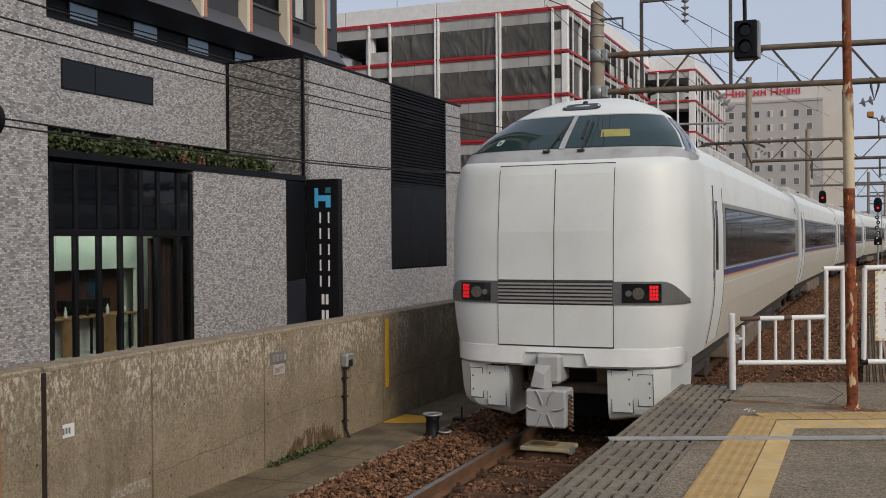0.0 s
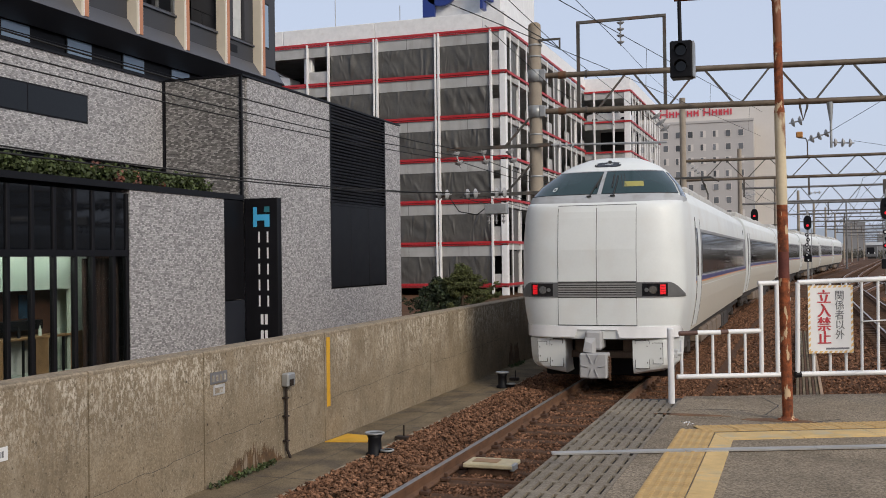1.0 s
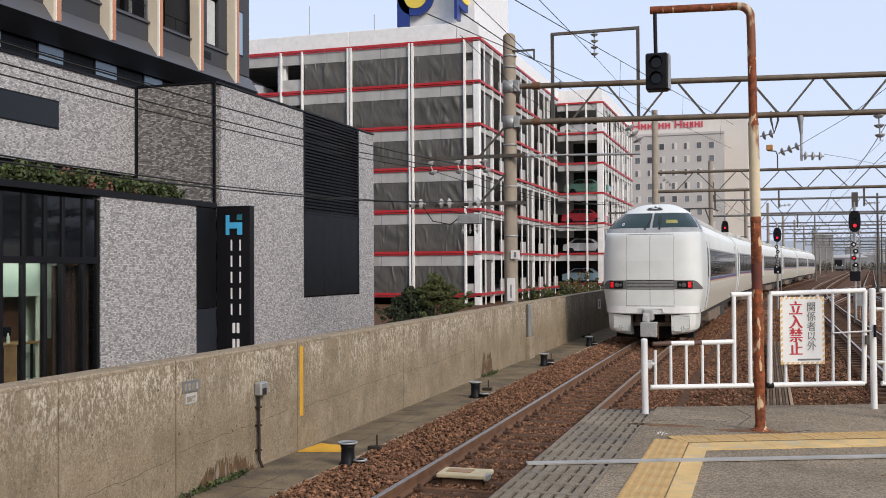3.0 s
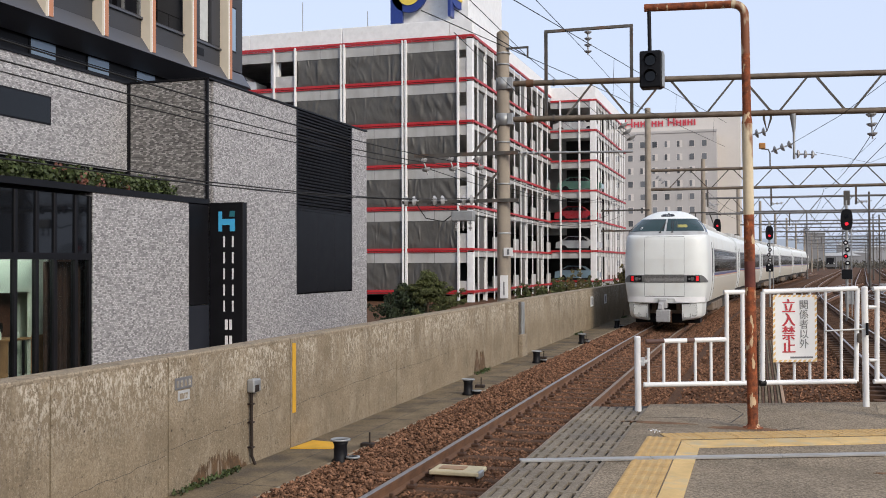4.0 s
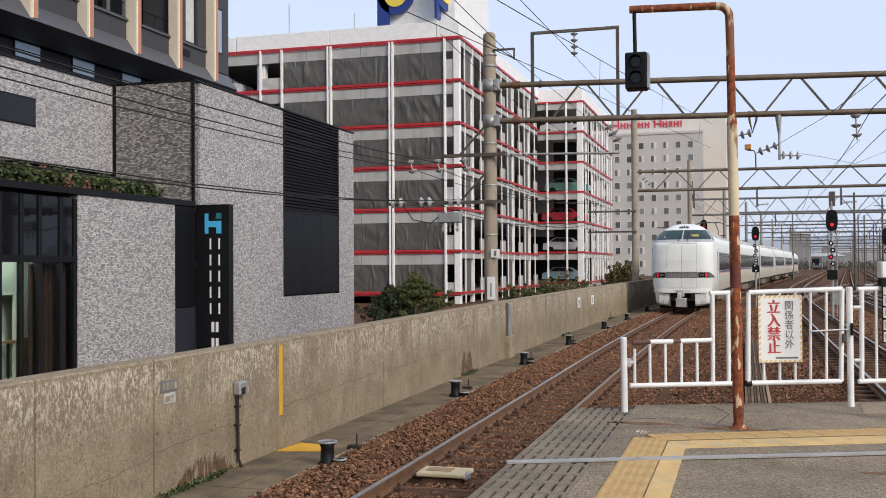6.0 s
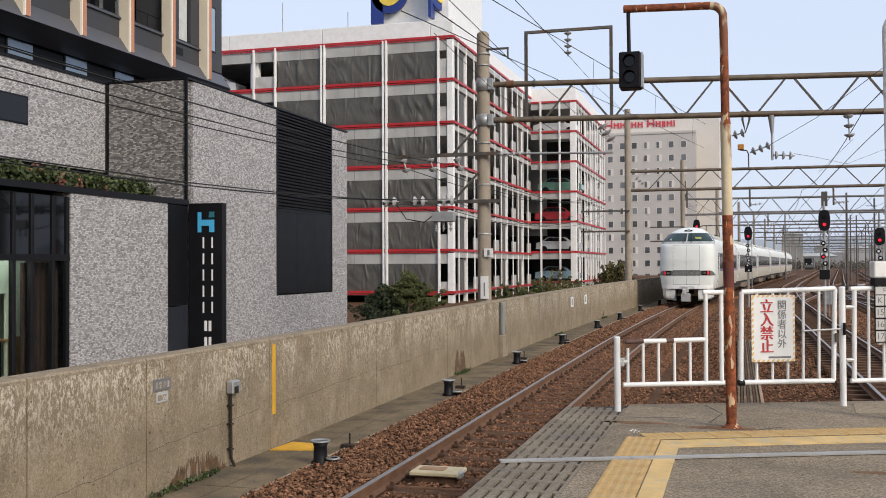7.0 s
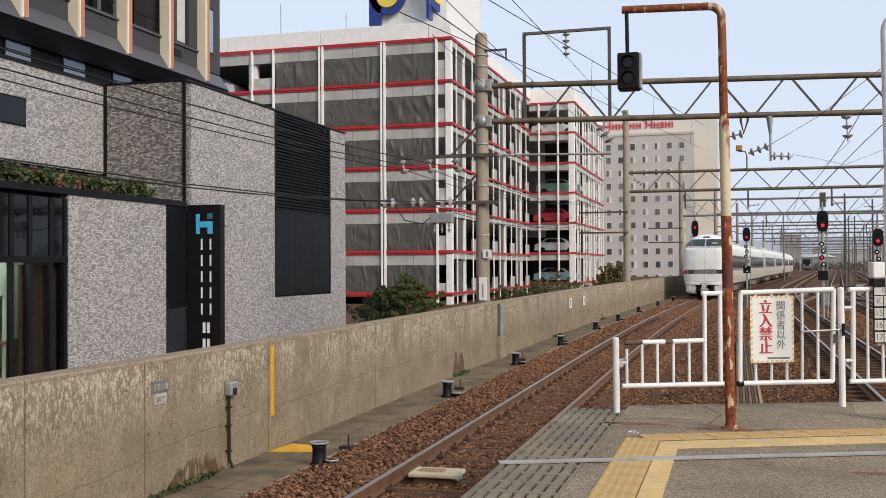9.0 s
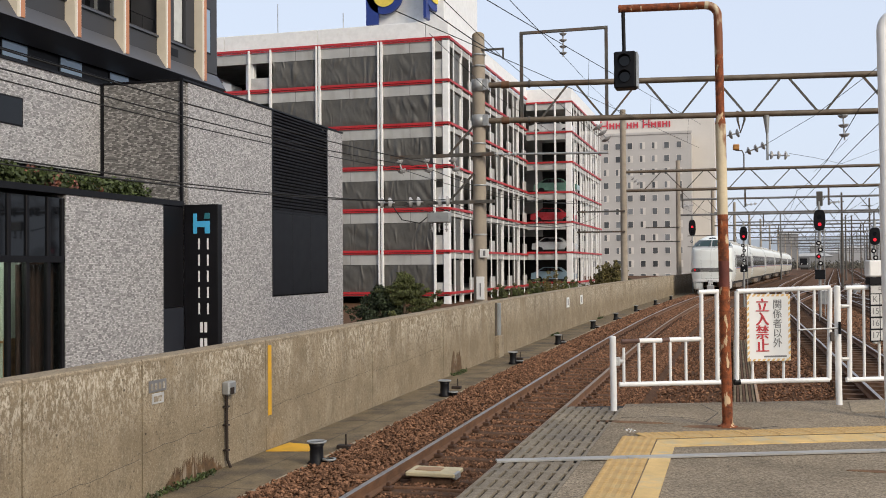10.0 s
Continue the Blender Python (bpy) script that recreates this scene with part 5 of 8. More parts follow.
def wall_fittings():
    for (y0, y1, z0, z1) in ((9.42, 9.76, 0.86, 1.11),):
        s = thing("stencil_plate", "faded stencilled marking plate on the concrete wall", "sign")
        part("plate", Build().bev(WALL_X, WALL_X + 0.008, y0, y1, 0.985, z1, 0.002), M_SIGNGREY, s)
        for i in range(4):
            part("bar", Build().box(WALL_X + 0.008, WALL_X + 0.011, y0 + 0.03 + i * 0.077, y0 + 0.075 + i * 0.077, 1.01, z1 - 0.03), M_SPALL, s)
        part("lower_plate", Build().bev(WALL_X, WALL_X + 0.008, y0 + 0.06, y1 - 0.05, z0, 0.97, 0.002), M_BRACKET, s)
        part("bar", Build().box(WALL_X + 0.008, WALL_X + 0.011, y0 + 0.09, y1 - 0.09, z0 + 0.02, 0.94), M_SPALL, s)
    j = thing("junction_box", "small pale junction box with a dark conduit down the wall", "junction box")
    part("box", Build().bev(WALL_X, WALL_X + 0.10, 11.0, 11.19, 0.77, 0.93, 0.015), M_GALV, j)
    part("cover", Build().bev(WALL_X + 0.10, WALL_X + 0.11, 11.03, 11.12, 0.78, 0.86, 0.004), M_PIPE, j)
    part("conduit", Build().line([(WALL_X + 0.05, 11.03, 0.84), (WALL_X + 0.04, 11.05, 0.6), (WALL_X + 0.04, 11.06, 0.0), (WALL_X + 0.08, 11.07, -0.1)], 0.019, 10), M_PIPE, j)
    for z in (0.1, 0.4, 0.62):
        part("clip", Build().box(WALL_X, WALL_X + 0.062, 11.02, 11.09, z, z + 0.02), M_PIPE, j)
    b = Build().box(WALL_X, WALL_X + 0.006, 12.26, 12.36, 0.35, 1.27)
    solid("yellow_marking", b, M_YEL, "upright yellow painted strip on the concrete wall", "marking")
    solid("yellow_pad", Build().plate([(-5.87, 12.13, -0.084), (-5.33, 12.26, -0.084), (-5.36, 12.68, -0.084), (-5.83, 12.76, -0.084)], 0.02, (0, 0, -1)), M_YEL, "yellow painted pad on the walkway", "marking")
    r = thing("wall_plate", "small white plate with marks on the wall", "sign")
    part("plate", Build().bev(WALL_X, WALL_X + 0.008, 6.34, 6.47, 0.75, 0.86, 0.002), M_SIGNBG, r)
    for i in range(3):
        part("bar", Build().box(WALL_X + 0.008, WALL_X + 0.010, 6.335 + i * 0.033, 6.355 + i * 0.033, 0.78, 0.83), M_SIGNGREY, r)
    solid("paint_patch", Build().box(WALL_X, WALL_X + 0.003, 6.9, 7.4, 0.12, 0.21), M_SPALL, "rubbed white paint remains on the wall", "marking")
    for yy in (36.4, 39.4):
        w_ = thing("wall_plate", "white number plate on the far wall", "sign")
        part("plate", Build().bev(wx(yy) + 0.02, wx(yy) + 0.035, yy, yy + 0.62, 0.78, 1.14, 0.003), M_SIGNBG, w_)
        part("bar", Build().box(wx(yy) + 0.035, wx(yy) + 0.038, yy + 0.2, yy + 0.4, 0.85, 1.07), M_SIGNGREY, w_)
    # rust-coloured seepage
    rr = random.Random(4)
    st = thing("rust_seepage", "orange rust seepage stain low on the wall", "stain")
    pts = [(WALL_X + 0.0025, 9.7, -0.1), (WALL_X + 0.0025, 11.0, -0.1)]
    for i in range(241):
        k = 1 - i / 240
        pts.append((WALL_X + 0.0025, 9.7 + 1.3 * k, -0.09 + 0.34 * math.sin(math.pi * k) ** 0.7 * (0.62 + 0.35 * noise.noise(Vector((k * 9, 2, 0))) + rr.uniform(-0.22, 0.22))))
    part("streak", Build().plate(pts, 0.002, (-1, 0, 0)), M_ORUST, st)
    for y0, y1, top in ((21.25, 22.2, 0.72), (33.2, 34.3, 0.8), (43.5, 44.6, 0.6)):
        st = thing("rust_seepage", "brown rust seepage stain low on the wall", "stain")
        pts = [(wx(y0, 0.0025), y0, grade(y0) - 0.1), (wx(y1, 0.0025), y1, grade(y1) - 0.1)]
        for i in range(81):
            k = 1 - i / 80
            yy = y0 + (y1 - y0) * k
            pts.append((wx(yy, 0.004), yy, grade(yy) - 0.09 + top * math.sin(math.pi * k) ** 0.55 * (0.55 + 0.45 * noise.noise(Vector((k * 6, y0, 1))) + rr.uniform(-0.16, 0.16))))
        part("streak", Build().plate(pts, 0.004, (-1, 0, 0)), M_ORUST, st)
    # expansion slot in the wall with its steel post and concrete foot
    p_ = thing("wall_post", "grey steel post on a concrete foot in a wall joint", "post")
    part("post", Build().bev(WALL_X, WALL_X + 0.07, 25.72, 25.95, 0.5, 1.33, 0.01), M_GALV, p_)
    # flat dark strip on the wall, standing in for the slot's shade
    part("joint_gap", Build().box(WALL_X, WALL_X + 0.02, 25.52, 25.72, 0.5, 1.34), M_GAPDARK, p_)
    part("foot", Build().bev(WALL_X, WALL_X + 0.12, 25.5, 26.05, -0.1, 0.5, 0.015), M_CONC_TOP, p_, "concrete foot")
    # slab joints across the walkway
    wk = bpy.data.objects["walkway"]
    y = 6.4
    while y < 46:
        part("slab_joint", Build().box(wx(y, 0.02), wx(y, 0.92), y, y + 0.014, grade(y) - 0.11, grade(y) - 0.0985), M_GAPDARK, wk)
        y += 1.21
    part("slab_joint", Build().sweep([(0.50, -0.11), (0.512, -0.11), (0.512, -0.0985), (0.50, -0.0985)], line_pts(WALL_X, 0, 2, 60)), M_GAPDARK, wk)
    wd = Build()
    for y0, n_ in ((21.2, 26), (33.2, 30), (43.4, 30)):
        for i in range(n_):
            yy = y0 + i * 0.04
            leaf_cloud(wd, (wx(yy, 0.05 + rr.random() * 0.08), yy, grade(yy) - 0.07), (0.05, 0.05, 0.03), 9, 0.04, rr)
    for i in range(40):
        leaf_cloud(wd, (WALL_X + 0.05 + rr.random() * 0.05, 9.3 + i * 0.036, -0.07), (0.04, 0.04, 0.03), 12, 0.035, rr)
    solid("weeds", wd, M_LEAF, "small green weeds at the wall foot", "weeds", kind="stuff")
    # cracks and form-board lines
    for y0, y1, z in ((7.5, 9.25, 0.22), (9.35, 11.9, 0.38), (12.3, 16.2, 0.45), (16.4, 20.6, 0.5)):
        pts = []
        n = 14
        for i in range(n + 1):
            y = y0 + (y1 - y0) * i / n
            pts.append((WALL_X - 0.003, y, z + 0.10 * i / n + rr.uniform(-0.015, 0.015)))
        part("wall_crack", Build().line(pts, 0.0042, 5), M_GAPDARK, RETAIN)


wall_fittings()


def cable_pot(y, x):
    p = thing("cable_pot", "black lineside pot with a pale rim on the walkway", "cable pot", group="lineside pots")
    z = grade(y) - 0.1
    part("body", Build().lathe((x, y, z), [(0.11, 0), (0.115, 0.03), (0.085, 0.06), (0.08, 0.22), (0.10, 0.27), (0.0, 0.272)], 18), M_BLACK, p)
    part("rim", Build().lathe((x, y, z + 0.27), [(0.085, 0.0), (0.122, 0.004), (0.122, 0.022), (0.112, 0.026), (0.095, 0.008)], 18), M_GALV, p, "pale worn rim")
    part("side_pot", Build().lathe((x + 0.17, y - 0.02, z - 0.06), [(0.075, 0), (0.075, 0.13), (0.082, 0.14), (0.0, 0.135)], 14), M_BLACK, p)
    part("side_rim", Build().lathe((x + 0.17, y - 0.02, z + 0.075), [(0.06, 0.0), (0.086, 0.0), (0.086, 0.018), (0.06, 0.02)], 14), M_GALV, p)
    part("stake", Build().tube((x - 0.05, y + 1.1, z), (x - 0.05, y + 1.1, z + 0.2), 0.012, n=6).bev(x - 0.16, x + 0.02, y + 1.03, y + 1.15, z, z + 0.06, 0.01), M_PIPE, p)


for y, x in ((11.45, -4.87), (17.95, -5.1), (23.97, -5.1), (29.9, -5.0), (37.3, -4.95), (43.0, -4.75), (50.6, -4.6), (58, -4.2), (65, -3.75)):
    cable_pot(y, x)

bc = thing("track_beacon", "cream flat beacon box between the rails", "beacon")
part("plate", Build().bev(-3.6, -3.02, 11.0, 11.40, -0.08, -0.03, 0.015), mat("beacon_cream", (0.55, 0.47, 0.30), 0.7, vary=0.15, scale=6, bump=0.1), bc)
part("recess", Build().bev(-3.52, -3.22, 11.12, 11.30, -0.03, -0.022, 0.004), M_WOOD, bc)
part("mount", Build().bev(-3.55, -3.07, 11.05, 11.35, -0.17, -0.08, 0.01), M_SLEEPER, bc)
part("end_cap", Build().bev(-3.05, -3.0, 11.02, 11.2, -0.10, -0.03, 0.008), M_GALV, bc)
rd = thing("point_rodding", "rusty rod lying across the ballast", "rod")
part("rod", Build().line([(-4.9, 10.95, -0.11), (-4.2, 10.95, -0.10), (-3.8, 10.97, -0.12)], 0.03, 8), M_RUST, rd)
part("rod", Build().line([(-3.7, 10.75, -0.16), (-2.3, 10.65, -0.14)], 0.025, 8), M_RUST, rd)

lp = thing("lineside_signal", "trackside post with a round black sign and orange arrow", "signal")
part("post", Build().tube((-5.32, 5.10, -0.1), (-5.32, 5.10, 2.75), 0.045, n=14), mat("orange_post", (0.50, 0.24, 0.09), 0.6, vary=0.2, scale=5, bump=0.2, stain=(0.15, 0.06, 0.03), stain_scale=3), lp)
part("disc", Build().tube((-5.30, 5.05, 3.14), (-5.30, 5.09, 3.14), 0.125, n=28), M_BLACK, lp)
part("arrow", Build().plate([(-5.25, 5.045, 3.20), (-5.20, 5.045, 3.14), (-5.25, 5.045, 3.08), (-5.31, 5.045, 3.08), (-5.31, 5.045, 3.20)], 0.004, (0, -1, 0)), M_YEL, lp)
part("stem", Build().tube((-5.32, 5.10, 2.7), (-5.32, 5.10, 3.1), 0.02, n=8), M_BLACK, lp)

# ---- overhead line ----
GD = Vector((math.cos(radians(8.6)), math.sin(radians(8.6)), 0))
M_PORC = mat("porcelain", (0.36, 0.36, 0.36), 0.25, vary=0.08, bump=0.02)
M_BROWNBEAM = mat("brown_beam", (0.16, 0.125, 0.09), 0.6, metal=0.3, vary=0.35, scale=3, fine=40, bump=0.15, stain=(0.10, 0.06, 0.035), stain_scale=1.2)


def insulator(parent, a, b, n=4, r=0.075):
    a, b = Vector(a), Vector(b)
    w = (b - a).normalized()
    u = w.orthogonal().normalized()
    k = w.cross(u)
    prof = [(0.0, 0.018)]
    for i in range(n):
        prof += [((i + q) / n, s) for q, s in ((0.30, 0.02), (0.34, r), (0.45, r * 0.95), (0.66, r * 0.5), (0.68, 0.02))]
    prof.append((1.0, 0.018))
    vs = []
    for q, s in prof:
        c = a.lerp(b, q)
        vs += [c + (u * math.cos(0.6283 * j) + k * math.sin(0.6283 * j)) * s for j in range(10)]
    fs = [(m * 10 + j, m * 10 + (j + 1) % 10, m * 10 + 10 + (j + 1) % 10, m * 10 + 10 + j) for m in range(len(prof) - 1) for j in range(10)]
    bl = Build().add(vs, fs + [tuple(range(10))[::-1], tuple(range(len(vs) - 10, len(vs)))])
    part("insulator", bl, M_PORC, parent)


def gantry(y, x0, zt, zb, x1, near, mast_top, skew=GD, mids=()):
    g = thing("catenary_gantry", "weathered steel lattice gantry on a concrete mast over the tracks", "gantry", group="overhead line gantries")
    gz = grade(y)
    zt, zb = zt, zb
    if not near:
        part("mast", Build().tube((x0 - 0.1, y, -0.4), (x0 - 0.1, y, mast_top), 0.20, 0.16, n=14), M_POLE, g, "round concrete mast")
    o = Vector((x0, y, 0))
    L = (x1 - x0) / skew.x
    r = 0.075 if near else 0.08
    for z in (zt, zb):
        # from 70 m on, the beams take the steel with haze in its grey
        part("beam", Build().tube(o + Vector((0, 0, z)), o + skew * L + Vector((0, 0, z)), r, n=12 if near else 8), M_BROWNBEAM if y < 70 else M_FARSTEEL, g, "rusty tubular beam" if near else "weathered tubular beam")
    if near:
        for z in (zt, zb):
            part("beam_joint", Build().tube(o + skew * 0.35 + Vector((0, 0, z)), o + skew * 0.55 + Vector((0, 0, z)), 0.10, n=12), M_RUST, g)
            part("beam_joint", Build().tube(o + skew * 1.05 + Vector((0, 0, z)), o + skew * 1.1 + Vector((0, 0, z)), 0.10, n=12), M_STEEL, g)
    s0 = 1.29 if near else 0.9
    pitch = 1.79 if near else 2.2
    n = int(L / pitch)
    for i in range(n):
        a, m, e = s0 + i * pitch, s0 + (i + 0.5) * pitch, s0 + (i + 1) * pitch
        if e > L:
            break
        for p, q in ((a, m), (e, m)):
            part("diagonal", Build().bar(o + skew * (p + (0.07 if p == a else -0.07)) + Vector((0, 0, zb)), o + skew * (m - (0.07 if p == a else -0.07)) + Vector((0, 0, zt)), 0.05, 0.05), M_STEEL, g)
    for x in (x1,) + tuple(mids):
        part("mast", Build().tube((x, y + (x - x0) * skew.y / skew.x, -0.4), (x, y + (x - x0) * skew.y / skew.x, zt + 0.6), 0.13 if x == x1 else 0.085, n=10), M_POLE if x == x1 else M_STEEL, g)
    return g


G1Y = 26.06
g1 = gantry(G1Y, -6.15, 7.06, 6.12, 12.5, True, 0)
part("mast", Build().tube((-6.4, G1Y, -0.4), (-6.41, G1Y, 8.35), 0.185, 0.165, n=20), M_POLE, g1, "round concrete mast")
part("mast_cap", Build().lathe((-6.41, G1Y, 8.35), [(0.165, 0), (0.16, 0.07), (0.10, 0.12), (0, 0.14)], 18), M_CONC_TOP, g1)
for z in (7.06, 6.12):
    part("clamp", Build().lathe((-6.4, G1Y, z - 0.16), [(0.175, 0), (0.20, 0.0), (0.20, 0.32), (0.175, 0.32)], 18), M_GALV, g1, "galvanised clamp band")
    part("clamp_plate", Build().bev(-6.26, -6.12, G1Y - 0.17, G1Y + 0.12, z - 0.15, z + 0.15, 0.01), M_GALV, g1)
for z in (7.85, 7.55, 5.5, 4.4, 3.1):
    part("band", Build().lathe((-6.4, G1Y, z), [(0.178, 0), (0.186, 0.005), (0.186, 0.04), (0.178, 0.045)], 18), M_GALV, g1)
pl = part("number_plate", Build().bev(-6.36, -6.12, G1Y - 0.22, G1Y - 0.19, 2.52, 2.74, 0.004), M_SIGNBG, g1)
part("bar", Build().box(-6.27, -6.21, G1Y - 0.226, G1Y - 0.218, 2.56, 2.70), M_SIGNGREY, pl)
pl = part("notice_plate", Build().bev(-6.46, -6.25, G1Y - 0.22, G1Y - 0.19, 1.42, 2.02, 0.004), M_SIGNBG, g1)
part("bar", Build().box(-6.37, -6.34, G1Y - 0.226, G1Y - 0.218, 1.5, 1.85), M_SIGNGREY, pl)
part("top_bracket", Build().bar((-6.3, G1Y - 0.1, 7.98), (-5.7, G1Y - 0.1, 7.98), 0.05, 0.05).bar((-5.72, G1Y - 0.1, 7.98), (-5.72, G1Y - 0.1, 7.7), 0.04, 0.04), M_STEEL, g1)
# frame that stands on the gantry
def gp(x, z):
    s = (x + 6.15) / GD.x
    return Vector((-6.15, G1Y, 0)) + GD * s + Vector((0, 0, z))
fr = part("hanger_frame", Build().bar(gp(-5.28, 6.1), gp(-5.28, 8.40), 0.08, 0.08).bar(gp(-3.10, 6.1), gp(-3.10, 8.48), 0.08, 0.08).bar(gp(-5.32, 8.40), gp(-3.06, 8.48), 0.09, 0.07), M_STEEL, g1, "steel frame standing on the beams")
insulator(fr, gp(-4.2, 8.42), gp(-4.2, 7.75), 4, 0.10)
q = part("drop_arm", Build().tube(gp(0.86, 6.08), gp(0.88, 5.62), 0.085, 0.035, n=8).tube(gp(0.88, 5.62), gp(0.88, 4.94), 0.03, n=8), M_GALV, g1, "tapered grey drop arm")
insulator(q, gp(0.90, 5.07), gp(1.42, 5.04), 3, 0.11)
insulator(q, gp(0.85, 5.33), gp(0.33, 5.14), 3, 0.11)
insulator(g1, gp(2.71, 6.12), gp(2.75, 5.40), 3, 0.13)
lp_ = part("hanger_loop", Build().line([gp(0.16, 6.21), gp(0.16, 5.98), gp(0.23, 5.66), gp(0.33, 5.98), gp(0.33, 6.21)], 0.03, 6), M_STEEL, g1)
insulator(lp_, gp(0.23, 5.66), gp(-0.11, 5.58), 2, 0.12)
# cross-arms on the street side
for z, xs, lab in ((5.22, (-8.55, -7.8, -7.05), "a"), (3.98, (-8.9, -8.1, -7.3), "b")):
    arm = part("cross_arm", Build().bar((xs[0] - 0.25, G1Y - 0.22, z), (-5.95, G1Y - 0.22, z), 0.09, 0.09), M_STEEL, g1, "steel cross-arm")
    for x in xs:
        if lab == "a":
            insulator(arm, (x - 0.05, G1Y - 0.22, z - 0.02), (x + 0.12, G1Y - 0.22, z - 0.5), 2, 0.12)
        else:
            insulator(arm, (x - 0.22, G1Y - 0.27, z + 0.03), (x + 0.22, G1Y - 0.27, z + 0.03), 2, 0.14)
    part("brace", Build().bar((-7.2, G1Y - 0.22, z), (-6.5, G1Y - 0.2, z + 0.75), 0.05, 0.05), M_STEEL, g1)
sw = part("switch_gear", Build().bev(-7.75, -7.15, G1Y - 0.35, G1Y - 0.1, 3.45, 3.72, 0.02), M_GALV, g1, "grey pole-mounted switch")
for x in (-7.65, -7.45, -7.25):
    insulator(sw, (x, G1Y - 0.25, 3.45), (x, G1Y - 0.25, 3.2), 2, 0.05)
part("jumper", Build().line([(-8.8, G1Y - 0.2, 3.98), (-8.5, G1Y - 0.2, 3.55), (-8.0, G1Y - 0.2, 3.45), (-7.6, G1Y - 0.2, 3.75)], 0.015, 6), M_WIRE, g1)

part("cantilever_tube", Build().tube((-6.2, G1Y - 0.2, 5.21), (-3.0, G1Y - 0.2, 5.14), 0.03, n=8), M_GALV, g1, "grey cantilever tube")
insulator(g1, (-5.95, G1Y - 0.2, 5.205), (-5.3, G1Y - 0.2, 5.19), 4, 0.07)
insulator(g1, (-3.34, G1Y + 0.2, 5.93), (-3.02, G1Y + 0.2, 5.45), 3, 0.15)

GANTRIES = [(55.5, 7.32, 6.3, 10.7), (81.0, 7.35, 6.15, 10.4), (106, 7.5, 6.2, 10), (131, 7.5, 6.2, 10), (156, 7.5, 6.2, 10), (182, 7.6, 6.3, 10), (210, 7.6, 6.3, 10), (245, 7.6, 6.3, 10), (285, 7.6, 6.3, 10), (330, 7.6, 6.3, 10), (390, 7.6, 6.3, 10)]
GD2 = Vector((math.cos(radians(3)), math.sin(radians(3)), 0))
for i, (y, zt, zb, top) in enumerate(GANTRIES):
    x0 = WALL_X - 0.35 + bend(y)
    gg = gantry(y, x0, zt, zb, x0 + 38, False, top, GD2, (x0 + 13.5 + 1.7 * (i % 3), x0 + 24 - 2.3 * (i % 2)) if i > 1 else (x0 + 20,))
    if i < 5:
        for z in (5.2, 4.1):
            part("cross_arm", Build().bar((x0 - 2.6, y - 0.2, z), (x0, y - 0.2, z), 0.09, 0.09), M_STEEL, gg)
        for x in (3.0, 6.2, 10.3, 14.0):
            q = part("drop_arm", Build().bar((x0 + x, y, zb), (x0 + x, y, zb - 1.0), 0.09, 0.05), M_STEEL, gg)
            insulator(q, (x0 + x, y, zb - 0.9), (x0 + x + 0.6, y, zb - 0.85), 3, 0.08)
        insulator(gg, (x0 + 0.35, y - 0.1, zt - 0.3), (x0 + 0.8, y - 0.1, zt - 0.7), 3, 0.14)


def bracket_lamp(x, y, z):
    """A goose-neck lamp with an orange head, standing on a gantry beam."""
    q = thing("bracket_lamp", "small orange-headed lamp on a bent steel bracket", "lamp", group="gantry lamps")
    part("bracket", Build().line([(x + 0.1, y, z), (x + 0.1, y, z + 0.75), (x + 0.02, y, z + 0.95), (x - 0.35, y, z + 1.0)], 0.035, 8), M_STEEL, q)
    part("lamp_head", Build().bev(x - 0.45, x - 0.12, y - 0.12, y + 0.12, z + 1.0, z + 1.3, 0.04), M_LAMPOR, q, "dull orange lamp head")


M_LAMPOR = mat("lamp_orange", (0.45, 0.20, 0.05), 0.5, vary=0.2, scale=6, bump=0.05)
bracket_lamp(0.52, 55.6, 7.3)


def wire(name, pts, r, sag, label, mats=M_WIRE, n=10):
    """A wire that hangs in sagging spans between points."""
    out = []
    for a, e in zip(pts, pts[1:]):
        a, e = Vector(a), Vector(e)
        for i in range(n):
            k = i / n
            p = a.lerp(e, k)
            p.z -= sag * 4 * k * (1 - k)
            out.append(p)
    out.append(Vector(pts[-1]))
    return solid(name, Build().line(out, r, 5), mats, label, "wire", group="overhead wires")


SUP = [-24.0, G1Y, 55.5, 81, 106, 131, 156, 182, 210]
for off, z, r, sag, nm in ((0.0, 5.15, 0.009, 0.0, "contact_wire"), (0.0, 5.95, 0.011, 0.35, "messenger_wire")):
    wire(nm, [(TRACK_X + off + bend(y), y, z + grade(y)) for y in SUP[2:]], r, sag, "thin dark overhead wire above the near track")
for x in (2.95, 6.7):
    wire("contact_wire", [(x + bend(y) * 0.4, y, 5.15 + grade(y)) for y in SUP], 0.009, 0.0, "thin dark overhead wire above the yard")
    wire("messenger_wire", [(x + bend(y) * 0.4, y, 5.95 + grade(y)) for y in SUP], 0.011, 0.35, "thin dark overhead wire above the yard")
dr = Build()
for a, e in zip(SUP[2:], SUP[3:6]):
    for k in range(1, 6):
        q = k / 6
        y = a + (e - a) * q
        x = TRACK_X + bend(a) + (bend(e) - bend(a)) * q
        z = grade(a) + (grade(e) - grade(a)) * q
        dr.tube((x, y, 5.15 + z), (x, y, 5.95 + z - 0.35 * 4 * q * (1 - q)), 0.005, n=4)
solid("wire_droppers", dr, M_WIRE, "thin droppers between the overhead wires", "wire", kind="stuff")
